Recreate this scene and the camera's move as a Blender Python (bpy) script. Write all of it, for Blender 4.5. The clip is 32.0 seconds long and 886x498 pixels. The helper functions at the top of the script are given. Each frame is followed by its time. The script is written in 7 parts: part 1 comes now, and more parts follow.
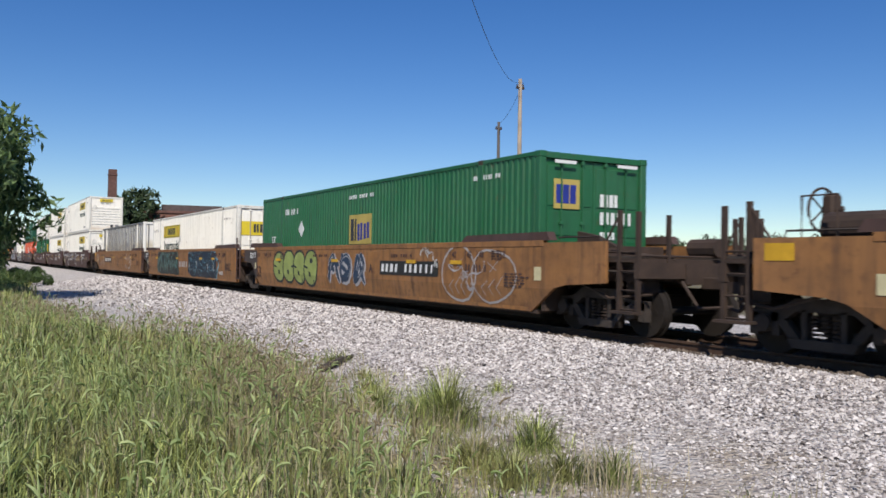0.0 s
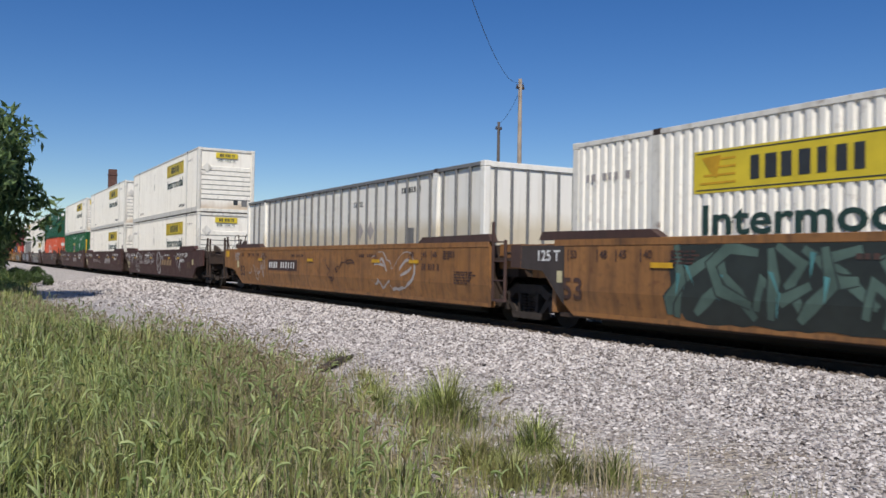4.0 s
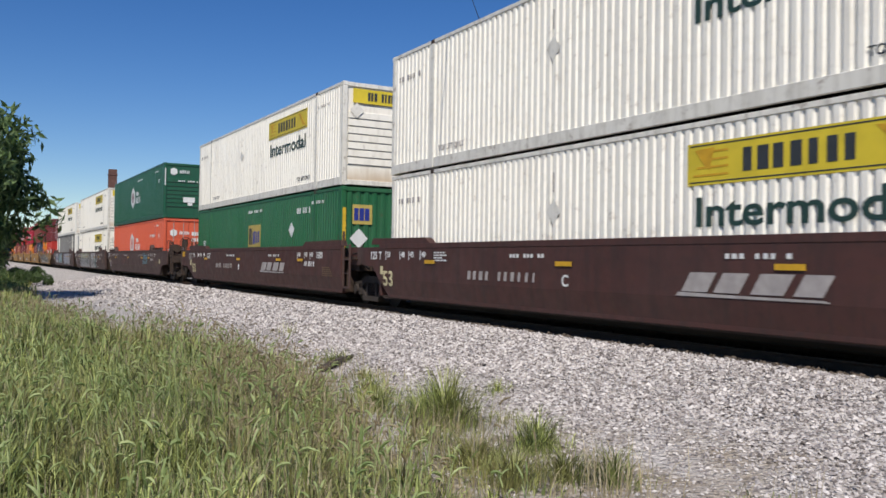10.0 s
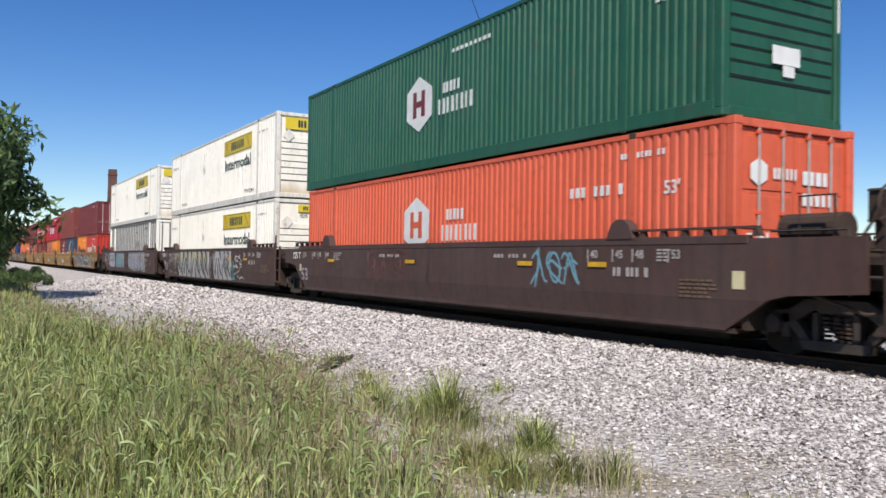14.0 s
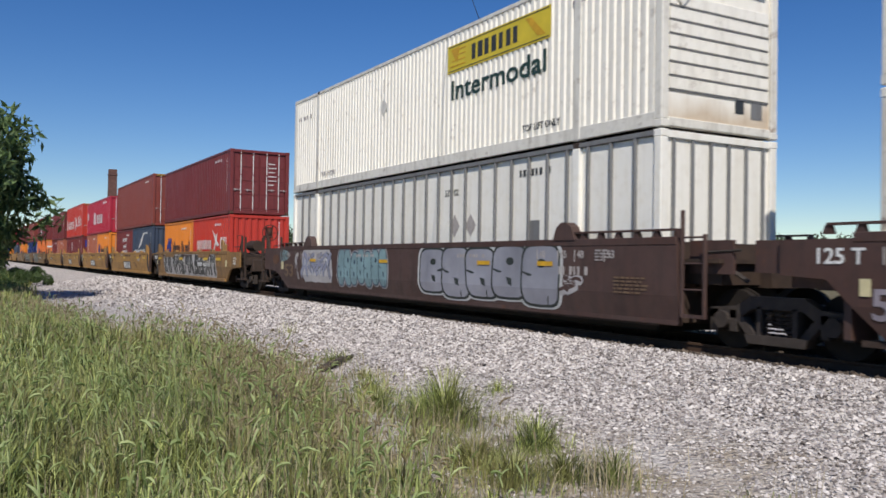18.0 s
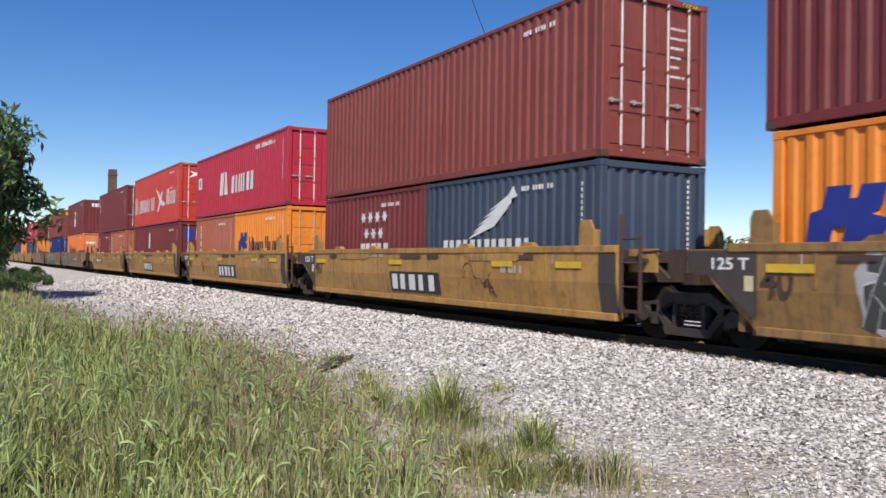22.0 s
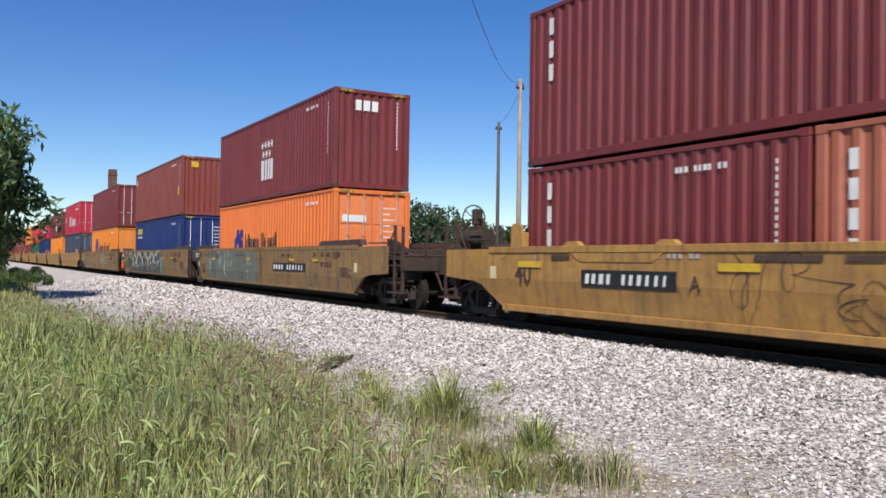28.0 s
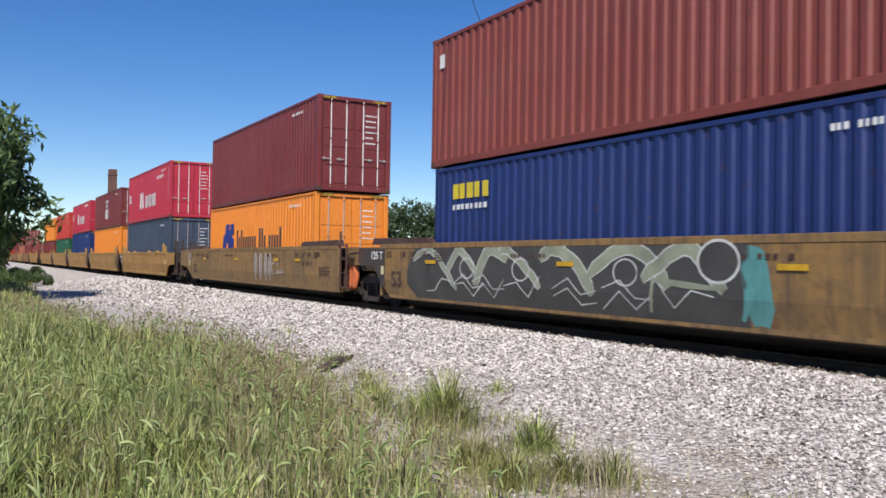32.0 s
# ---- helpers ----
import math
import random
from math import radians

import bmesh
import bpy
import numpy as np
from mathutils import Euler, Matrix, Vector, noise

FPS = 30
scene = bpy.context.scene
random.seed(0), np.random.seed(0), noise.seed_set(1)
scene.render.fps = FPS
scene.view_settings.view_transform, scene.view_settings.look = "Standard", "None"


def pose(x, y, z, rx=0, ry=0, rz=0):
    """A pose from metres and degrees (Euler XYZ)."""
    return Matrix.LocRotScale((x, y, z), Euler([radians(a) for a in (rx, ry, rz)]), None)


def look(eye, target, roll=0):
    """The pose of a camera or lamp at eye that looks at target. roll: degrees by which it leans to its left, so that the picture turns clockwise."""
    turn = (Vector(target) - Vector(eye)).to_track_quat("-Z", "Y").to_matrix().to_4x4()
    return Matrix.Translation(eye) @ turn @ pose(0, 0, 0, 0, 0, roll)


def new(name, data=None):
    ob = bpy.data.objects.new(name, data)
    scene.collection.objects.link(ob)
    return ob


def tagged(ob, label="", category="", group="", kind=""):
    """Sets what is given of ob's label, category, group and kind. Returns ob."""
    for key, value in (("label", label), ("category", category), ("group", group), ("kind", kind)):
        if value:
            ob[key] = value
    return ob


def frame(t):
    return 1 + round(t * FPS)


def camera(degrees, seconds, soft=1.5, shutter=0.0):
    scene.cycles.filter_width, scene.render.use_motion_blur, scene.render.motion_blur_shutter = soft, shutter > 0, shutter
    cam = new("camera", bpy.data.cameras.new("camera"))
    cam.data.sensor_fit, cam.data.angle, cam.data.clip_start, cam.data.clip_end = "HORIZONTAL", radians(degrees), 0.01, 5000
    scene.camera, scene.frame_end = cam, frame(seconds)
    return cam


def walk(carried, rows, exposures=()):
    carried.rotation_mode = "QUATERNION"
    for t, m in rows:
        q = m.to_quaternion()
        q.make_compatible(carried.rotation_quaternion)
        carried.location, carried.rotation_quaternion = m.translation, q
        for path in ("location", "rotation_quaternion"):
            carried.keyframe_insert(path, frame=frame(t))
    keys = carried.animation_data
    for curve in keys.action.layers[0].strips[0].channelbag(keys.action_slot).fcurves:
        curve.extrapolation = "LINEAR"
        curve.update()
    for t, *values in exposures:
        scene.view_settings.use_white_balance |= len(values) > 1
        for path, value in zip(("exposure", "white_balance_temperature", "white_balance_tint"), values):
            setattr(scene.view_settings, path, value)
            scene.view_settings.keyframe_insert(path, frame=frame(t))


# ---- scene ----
# ---------------------------------------------------------------- camera
TRACK_Y = 10.41          # distance of the track's centre line from the camera
CAM_Z = 1.15
cam = camera(55.4, 32.0, soft=1.6, shutter=0.15)
YAW, PITCH = radians(-60.243), radians(0.92)
EYE = (0.0, 0.0, CAM_Z)
AIM = (math.sin(YAW) * math.cos(PITCH), math.cos(YAW) * math.cos(PITCH), CAM_Z + math.sin(PITCH))
VIEW = look(EYE, AIM, 0.90)
walk(cam, [(0, VIEW), (32, VIEW)], exposures=[(0, 0.02), (1, 0.06), (2, 0.08), (3, -0.1), (6, -0.25), (8, -0.29), (9, -0.25), (10, -0.14), (11, 0.0), (12, 0.23), (13, 0.22), (14, 0.18), (17, -0.24), (18, -0.16), (19, -0.15), (20, 0.03), (22, 0.18), (25, 0.17), (28, 0.22), (32, 0.2)])

# ---------------------------------------------------------------- world and sun
SUN_EL, SUN_X, SUN_Y = radians(44), 0.83, -0.56
world = bpy.data.worlds.new("sky")
scene.world = world
world.use_nodes = True
wn = world.node_tree.nodes
sky = wn.new("ShaderNodeTexSky")
sky.sky_type, sky.sun_disc = "NISHITA", False
sky.sun_elevation, sky.sun_rotation = SUN_EL, math.atan2(SUN_X, SUN_Y)
sky.air_density, sky.dust_density, sky.ozone_density, sky.altitude = 1.0, 0.0, 3.0, 900
deep = wn.new("ShaderNodeHueSaturation")
deep.inputs["Hue"].default_value, deep.inputs["Saturation"].default_value = 0.512, 1.32
world.node_tree.links.new(sky.outputs[0], deep.inputs["Color"])
world.node_tree.links.new(deep.outputs[0], wn["Background"].inputs[0])
wn["Background"].inputs[1].default_value = 0.099
sun_data = bpy.data.lights.new("sun", "SUN")
sun_data.energy, sun_data.angle, sun_data.color = 4.8, radians(0.53), (1.0, 0.95, 0.87)
sun = new("sun", sun_data)
sun.matrix_world = look((SUN_X * 50, SUN_Y * 50, 50 * math.tan(SUN_EL)), (0, 0, 0))


# ---------------------------------------------------------------- materials
def mat_nodes(name):
    m = bpy.data.materials.new(name)
    m.use_nodes = True
    n, l = m.node_tree.nodes, m.node_tree.links
    return m, n, l, n["Principled BSDF"]


def rgb(c):
    return (c[0], c[1], c[2], 1.0)


def mix(n, l, fac, a, b, blend="MIX"):
    """A colour mix node; fac, a and b are sockets or values."""
    k = n.new("ShaderNodeMix")
    k.data_type, k.blend_type = "RGBA", blend
    for i, v in ((0, fac), (6, a), (7, b)):
        if hasattr(v, "is_output"):
            l.new(v, k.inputs[i])
        elif i == 0:
            k.inputs[i].default_value = v
        else:
            k.inputs[i].default_value = rgb(v)
    return k.outputs[2]


def noise_node(n, l, scale, detail=4, stretch=None, rough=0.55, shift=None):
    tc = n.new("ShaderNodeTexCoord")
    tex = n.new("ShaderNodeTexNoise")
    tex.inputs["Scale"].default_value, tex.inputs["Detail"].default_value = scale, detail
    tex.inputs["Roughness"].default_value = rough
    mp = n.new("ShaderNodeMapping")
    if stretch:
        mp.inputs["Scale"].default_value = stretch
    l.new(tc.outputs["Object"], mp.inputs[0])
    add = n.new("ShaderNodeVectorMath")
    info = n.new("ShaderNodeObjectInfo")
    mul = n.new("ShaderNodeMath")
    mul.operation = "MULTIPLY"
    mul.inputs[1].default_value = 37.0
    l.new(info.outputs["Random"], mul.inputs[0])
    l.new(mp.outputs[0], add.inputs[0])
    l.new(mul.outputs[0], add.inputs[1])
    l.new(add.outputs[0], tex.inputs[0])
    return tex.outputs[0]


def ramp(n, l, src, a, b):
    r = n.new("ShaderNodeMapRange")
    r.inputs[1].default_value, r.inputs[2].default_value = a, b
    l.new(src, r.inputs[0])
    return r.outputs[0]


def bump(n, l, bsdf, src, strength=0.3, dist=0.01):
    b = n.new("ShaderNodeBump")
    b.inputs["Strength"].default_value, b.inputs["Distance"].default_value = strength, dist
    l.new(src, b.inputs["Height"])
    l.new(b.outputs[0], bsdf.inputs["Normal"])


def paint(name, colour, dirt=(0.12, 0.08, 0.05), amount=0.35, rough=0.45, fade=0.25, rust=0.0, soot=0.0):
    """Weathered paint on steel: faded patches, runs of dirt, rust freckles."""
    m, n, l, b = mat_nodes(name)
    light = tuple(min(0.9, c * 1.0 + 0.08) for c in colour)
    patch = ramp(n, l, noise_node(n, l, 0.5, 5), 0.35, 0.75)
    col = mix(n, l, mix_fac(n, l, patch, fade), colour, light)
    runs = ramp(n, l, noise_node(n, l, 2.0, 6, (3.0, 3.0, 0.25)), 0.48, 0.78)
    col = mix(n, l, mix_fac(n, l, runs, amount), col, dirt)
    dark_zone = ramp(n, l, noise_node(n, l, 7.0, 6), 0.5, 0.8)
    col = mix(n, l, mix_fac(n, l, dark_zone, amount * 0.7), col, dirt)
    if rust:
        spots = ramp(n, l, noise_node(n, l, 3.5, 8, None, 0.7), 0.6, 0.68)
        col = mix(n, l, mix_fac(n, l, spots, rust), col, (0.13, 0.045, 0.018))
    if soot:
        wide = ramp(n, l, noise_node(n, l, 0.9, 7, (0.7, 0.7, 1.6), 0.62), 0.44, 0.66)
        col = mix(n, l, mix_fac(n, l, wide, soot), col, dirt)
        drips = ramp(n, l, noise_node(n, l, 3.2, 4, (4.0, 4.0, 0.22), 0.6), 0.58, 0.66)
        col = mix(n, l, mix_fac(n, l, drips, soot), col, tuple(0.5 * c + 0.01 for c in dirt))
    l.new(col, b.inputs["Base Color"])
    r = ramp(n, l, noise_node(n, l, 4.0, 4), 0.2, 0.9)
    mr = n.new("ShaderNodeMapRange")
    mr.inputs[3].default_value, mr.inputs[4].default_value = rough - 0.08, rough + 0.2
    l.new(r, mr.inputs[0])
    l.new(mr.outputs[0], b.inputs["Roughness"])
    bump(n, l, b, noise_node(n, l, 1.6, 3), 0.12, 0.03)
    return m


def mix_fac(n, l, src, k):
    t = n.new("ShaderNodeMath")
    t.operation = "MULTIPLY"
    t.inputs[1].default_value = k
    l.new(src, t.inputs[0])
    return t.outputs[0]


def plain(name, colour, rough=0.6, metal=0.0, vary=0.3, scale=5.0, bumps=0.2):
    m, n, l, b = mat_nodes(name)
    dark = tuple(c * (1 - vary) for c in colour)
    f = ramp(n, l, noise_node(n, l, scale, 6), 0.3, 0.7)
    l.new(mix(n, l, f, dark, colour), b.inputs["Base Color"])
    b.inputs["Roughness"].default_value, b.inputs["Metallic"].default_value = rough, metal
    bump(n, l, b, noise_node(n, l, scale * 6, 5), bumps, 0.01)
    return m


M = {}
WHITE_DIRT = (0.30, 0.25, 0.17)
M["white"] = paint("white_paint", (0.87, 0.825, 0.735), WHITE_DIRT, 0.26, 0.42, 0.2, 0.25)
M["white_rail"] = paint("white_rail_paint", (0.72, 0.69, 0.62), (0.22, 0.18, 0.13), 0.5, 0.5, 0.1, 0.5)
M["white_ply"] = paint("white_panel_paint", (0.84, 0.81, 0.74), (0.50, 0.42, 0.27), 0.3, 0.35, 0.2, 0.0)
def stained_panel(name, clean, stain, high, start):
    """White panels with a broad tan stain whose ragged upper edge lies at the height given, beyond a place along the side."""
    m, n, l, b = mat_nodes(name)
    tc, sep = n.new("ShaderNodeTexCoord"), n.new("ShaderNodeSeparateXYZ")
    l.new(tc.outputs["Object"], sep.inputs[0])
    wob = n.new("ShaderNodeMath")
    wob.operation = "MULTIPLY_ADD"
    l.new(noise_node(n, l, 1.3, 5, (1.0, 1.0, 0.6)), wob.inputs[0])
    wob.inputs[1].default_value = 0.7
    l.new(sep.outputs[2], wob.inputs[2])
    zone = ramp(n, l, wob.outputs[0], high + 0.5, high + 0.15)
    both = n.new("ShaderNodeMath")
    both.operation = "MULTIPLY"
    l.new(zone, both.inputs[0])
    l.new(ramp(n, l, sep.outputs[0], start, start + 0.1), both.inputs[1])
    col = mix(n, l, mix_fac(n, l, both.outputs[0], 0.6), clean, stain)
    runs = ramp(n, l, noise_node(n, l, 2.0, 6, (3.0, 3.0, 0.25)), 0.5, 0.8)
    l.new(mix(n, l, mix_fac(n, l, runs, 0.3), col, tuple(0.7 * c for c in stain)), b.inputs["Base Color"])
    b.inputs["Roughness"].default_value = 0.4
    return m


M["white_stained"] = stained_panel("stained_white_end", (0.87, 0.825, 0.73), (0.40, 0.25, 0.11), 0.42, -9.0)
M["tan_stained"] = stained_panel("tan_stained_white_panel", (0.84, 0.81, 0.74), (0.52, 0.42, 0.25), 1.75, -5.6)
M["rib_grey"] = paint("grey_rib_paint", (0.17, 0.17, 0.17), (0.1, 0.08, 0.07), 0.5)
M["green"] = paint("green_paint", (0.0095, 0.102, 0.035), (0.02, 0.035, 0.02), 0.35, 0.4, 0.25, 0.3)
M["dark_green"] = paint("dark_green_paint", (0.010, 0.085, 0.042), (0.01, 0.02, 0.015), 0.35, 0.4, 0.2, 0.3)
M["salmon"] = paint("orange_red_paint", (0.62, 0.105, 0.045), (0.25, 0.05, 0.025), 0.35, 0.45, 0.25, 0.3)
M["maroon"] = paint("maroon_paint", (0.155, 0.022, 0.022), (0.05, 0.014, 0.012), 0.45, 0.45, 0.16, 0.4)
M["brown_red"] = paint("brown_red_paint", (0.205, 0.042, 0.030), (0.075, 0.023, 0.018), 0.4, 0.45, 0.16, 0.4)
M["tan_red"] = paint("faded_brick_paint", (0.34, 0.10, 0.055), (0.14, 0.05, 0.03), 0.4, 0.5, 0.3, 0.3)
M["orange"] = paint("orange_paint", (0.70, 0.215, 0.022), (0.3, 0.09, 0.02), 0.35, 0.42, 0.15, 0.3)
M["orange_warm"] = paint("reddish_orange_paint", (0.68, 0.165, 0.035), (0.3, 0.07, 0.02), 0.35, 0.45, 0.2, 0.3)
M["orange_door"] = paint("faded_orange_paint", (0.70, 0.19, 0.055), (0.3, 0.09, 0.03), 0.35, 0.5, 0.3)
M["red"] = paint("red_paint", (0.40, 0.019, 0.042), (0.2, 0.02, 0.02), 0.35, 0.42, 0.1, 0.4)
M["bright_red"] = paint("bright_red_paint", (0.46, 0.036, 0.022), (0.25, 0.03, 0.015), 0.3, 0.38, 0.2, 0.3)
M["blue"] = paint("blue_paint", (0.010, 0.026, 0.125), (0.008, 0.012, 0.045), 0.35, 0.4, 0.05, 0.3)
M["slate"] = paint("slate_blue_paint", (0.030, 0.046, 0.082), (0.05, 0.05, 0.05), 0.4, 0.5, 0.25, 0.3)
M["well_orange"] = paint("weathered_orange_brown_paint", (0.29, 0.128, 0.036), (0.085, 0.043, 0.022), 0.85, 0.6, 0.2, 0.6, 0.35)
M["well_yellow"] = paint("weathered_yellow_paint", (0.40, 0.210, 0.050), (0.14, 0.075, 0.032), 0.75, 0.6, 0.2, 0.4, 0.4)
M["well_ochre"] = paint("grimy_ochre_paint", (0.29, 0.155, 0.045), (0.075, 0.048, 0.03), 0.9, 0.6, 0.25, 0.4, 0.4)
M["well_tan"] = paint("grimy_yellow_brown_paint", (0.26, 0.145, 0.046), (0.07, 0.05, 0.036), 0.9, 0.6, 0.25, 0.4, 0.4)
M["rust_patch"] = paint("orange_rust", (0.10, 0.042, 0.018), (0.075, 0.036, 0.028), 0.9, 0.7, 0.25, 0.4)
M["well_end_dark"] = paint("dark_end_paint", (0.05, 0.038, 0.034), (0.03, 0.024, 0.02), 0.6, 0.7, 0.12, 0.3)
M["well_brown"] = paint("oxide_brown_paint", (0.068, 0.0225, 0.017), (0.029, 0.017, 0.014), 0.8, 0.6, 0.12, 0.3, 0.3)
M["well_dark"] = paint("dark_brown_paint", (0.062, 0.029, 0.022), (0.029, 0.019, 0.016), 0.7, 0.65, 0.25, 0.4)
M["wheel"] = plain("grimy_wheel_steel", (0.020, 0.013, 0.009), 0.8, 0.1, 0.5, 3.0, 0.4)
M["steel_dark"] = plain("grimy_steel", (0.056, 0.033, 0.022), 0.8, 0.0, 0.5, 3.0, 0.4)
M["steel_grey"] = plain("dusty_cast_steel", (0.056, 0.042, 0.034), 0.8, 0.0, 0.5, 4.0, 0.4)
M["black"] = plain("black_paint", (0.018, 0.018, 0.018), 0.5, 0.0, 0.4)
M["white_mark"] = plain("white_lettering", (0.72, 0.72, 0.70), 0.6, 0.0, 0.15, 3.0, 0.05)
M["grey_mark"] = plain("faded_white_lettering", (0.42, 0.38, 0.36), 0.6, 0.0, 0.3, 5.0, 0.05)
M["dark_mark"] = plain("dark_lettering", (0.035, 0.040, 0.045), 0.6, 0.0, 0.3, 5.0, 0.05)
M["green_mark"] = plain("dark_green_lettering", (0.02, 0.055, 0.045), 0.6, 0.0, 0.2, 5.0, 0.05)
M["yellow_sign"] = plain("yellow_sign_paint", (0.72, 0.55, 0.035), 0.5, 0.0, 0.22, 2.0, 0.05)
M["yellow"] = plain("yellow_reflector", (0.66, 0.42, 0.03), 0.5, 0.0, 0.25)
M["amber"] = plain("amber_paint", (0.66, 0.37, 0.02), 0.55, 0.0, 0.3)
M["cream"] = plain("cream_plate", (0.62, 0.55, 0.32), 0.6, 0.0, 0.2)
M["blue_mark"] = plain("blue_lettering", (0.02, 0.035, 0.25), 0.5, 0.0, 0.2)
M["orange_cloth"] = plain("faded_orange_cloth", (0.60, 0.15, 0.05), 0.85, 0.0, 0.35, 6.0, 0.4)
M["rust_red"] = plain("rust_red_tank", (0.13, 0.045, 0.03), 0.7, 0.0, 0.4)
M["graf_teal"] = plain("teal_spray_paint", (0.10, 0.30, 0.30), 0.6, 0.0, 0.35, 2.5, 0.05)
M["graf_pale"] = plain("pale_grey_spray_paint", (0.46, 0.44, 0.44), 0.6, 0.0, 0.3, 2.5, 0.05)
M["graf_lilac"] = plain("lilac_grey_spray_paint", (0.34, 0.30, 0.34), 0.6, 0.0, 0.35, 2.5, 0.05)
M["graf_green"] = plain("yellow_green_spray_paint", (0.30, 0.36, 0.10), 0.6, 0.0, 0.3, 2.5, 0.05)
M["graf_dark"] = plain("black_green_spray_paint", (0.028, 0.036, 0.032), 0.6, 0.0, 0.4, 2.5, 0.05)
M["graf_blue"] = plain("deep_blue_spray_paint", (0.018, 0.045, 0.09), 0.6, 0.0, 0.5, 2.5, 0.05)
M["graf_white"] = plain("white_spray_paint", (0.62, 0.62, 0.60), 0.6, 0.0, 0.3, 2.5, 0.05)
M["dull_mark"] = plain("dull_tan_lettering", (0.17, 0.105, 0.06), 0.6, 0.0, 0.35, 4.0, 0.05)
M["tan_mark"] = plain("faded_tan_lettering", (0.32, 0.21, 0.11), 0.6, 0.0, 0.3, 4.0, 0.05)
M["gold_sign"] = plain("faded_gold_paint", (0.50, 0.38, 0.10), 0.6, 0.0, 0.25, 3.0, 0.05)
M["graf_violet"] = plain("violet_grey_spray_paint", (0.27, 0.28, 0.37), 0.6, 0.0, 0.4, 1.5, 0.05)
M["graf_lime"] = plain("pale_lime_spray_paint", (0.46, 0.45, 0.20), 0.6, 0.0, 0.35, 2.5, 0.05)
M["graf_sage"] = plain("sage_spray_paint", (0.21, 0.235, 0.15), 0.6, 0.0, 0.6, 2.5, 0.05)
M["graf_moss"] = plain("mossy_spray_paint", (0.085, 0.115, 0.085), 0.6, 0.0, 0.55, 1.6, 0.05)
M["graf_fern"] = plain("blue_green_spray_paint", (0.10, 0.16, 0.13), 0.6, 0.0, 0.5, 1.6, 0.05)
M["graf_navy"] = plain("navy_spray_paint", (0.012, 0.024, 0.045), 0.6, 0.0, 0.5, 2.0, 0.05)
M["graf_sky"] = plain("light_blue_spray_paint", (0.16, 0.36, 0.44), 0.6, 0.0, 0.35, 2.5, 0.05)
M["graf_rose"] = plain("faded_rose_spray_paint", (0.20, 0.085, 0.075), 0.65, 0.0, 0.5, 2.0, 0.05)
M["graf_aqua"] = plain("pale_aqua_spray_paint", (0.22, 0.34, 0.36), 0.6, 0.0, 0.35, 2.0, 0.05)
M["graf_silver"] = plain("silver_grey_spray_paint", (0.36, 0.36, 0.41), 0.5, 0.2, 0.4, 1.0, 0.05)
M["graf_char"] = plain("charcoal_spray_paint", (0.065, 0.062, 0.058), 0.6, 0.0, 0.35, 2.0, 0.05)
M["graf_grey"] = plain("faded_grey_green_spray_paint", (0.155, 0.165, 0.135), 0.65, 0.0, 0.4, 1.2, 0.05)
M["graf_mist"] = plain("pale_sage_spray_paint", (0.34, 0.36, 0.26), 0.6, 0.0, 0.5, 1.5, 0.05)
M["rail"] = plain("rail_steel", (0.085, 0.045, 0.026), 0.75, 0.0, 0.4, 6.0, 0.3)
M["tie"] = plain("creosoted_timber", (0.055, 0.042, 0.034), 0.85, 0.0, 0.5, 8.0, 0.6)
M["pole"] = plain("weathered_pole_timber", (0.36, 0.29, 0.22), 0.85, 0.0, 0.35, 3.0, 0.5)
M["pole_dark"] = plain("dark_pole_timber", (0.10, 0.085, 0.075), 0.85, 0.0, 0.35, 3.0, 0.5)
M["wire"] = plain("black_cable", (0.015, 0.015, 0.017), 0.6, 0.0, 0.2)
M["brick"] = plain("old_red_brick", (0.24, 0.115, 0.085), 0.9, 0.0, 0.4, 1.5, 0.4)
M["brick_dark"] = plain("sooty_brick", (0.15, 0.075, 0.06), 0.9, 0.0, 0.4, 1.5, 0.4)
M["roof_tar"] = plain("roof_felt", (0.10, 0.075, 0.07), 0.9, 0.0, 0.3, 2.0, 0.3)
M["glass"] = plain("dusty_window_glass", (0.05, 0.06, 0.07), 0.15, 0.0, 0.3)
M["concrete"] = plain("pale_plaster", (0.5, 0.48, 0.44), 0.85, 0.0, 0.25)
M["bark"] = plain("grey_brown_bark", (0.11, 0.085, 0.065), 0.95, 0.0, 0.5, 6.0, 0.8)
M["dead_wood"] = plain("weathered_branch", (0.085, 0.065, 0.05), 0.95, 0.0, 0.5, 9.0, 0.6)


def leafy(name, a, b, trans=0.3, patch=None):
    """Leaves or blades: the colour varies piece by piece, and over the ground in patches."""
    m, n, l, bs = mat_nodes(name)
    g = n.new("ShaderNodeNewGeometry")
    f = ramp(n, l, noise_node(n, l, 1.1, 4), 0.42, 0.68)
    c1 = mix(n, l, g.outputs["Random Per Island"], a, b)
    c2 = mix(n, l, mix_fac(n, l, f, 0.72), c1, tuple(0.9 * x + 0.008 for x in a))
    if patch:
        f2 = ramp(n, l, noise_node(n, l, 0.9, 5), 0.42, 0.66)
        c2 = mix(n, l, mix_fac(n, l, f2, 0.5), c2, patch)
    l.new(c2, bs.inputs["Base Color"])
    bs.inputs["Roughness"].default_value = 0.55
    t = n.new("ShaderNodeBsdfTranslucent")
    l.new(c2, t.inputs[0])
    ms = n.new("ShaderNodeMixShader")
    ms.inputs[0].default_value = trans
    l.new(bs.outputs[0], ms.inputs[1])
    l.new(t.outputs[0], ms.inputs[2])
    l.new(ms.outputs[0], n["Material Output"].inputs[0])
    return m


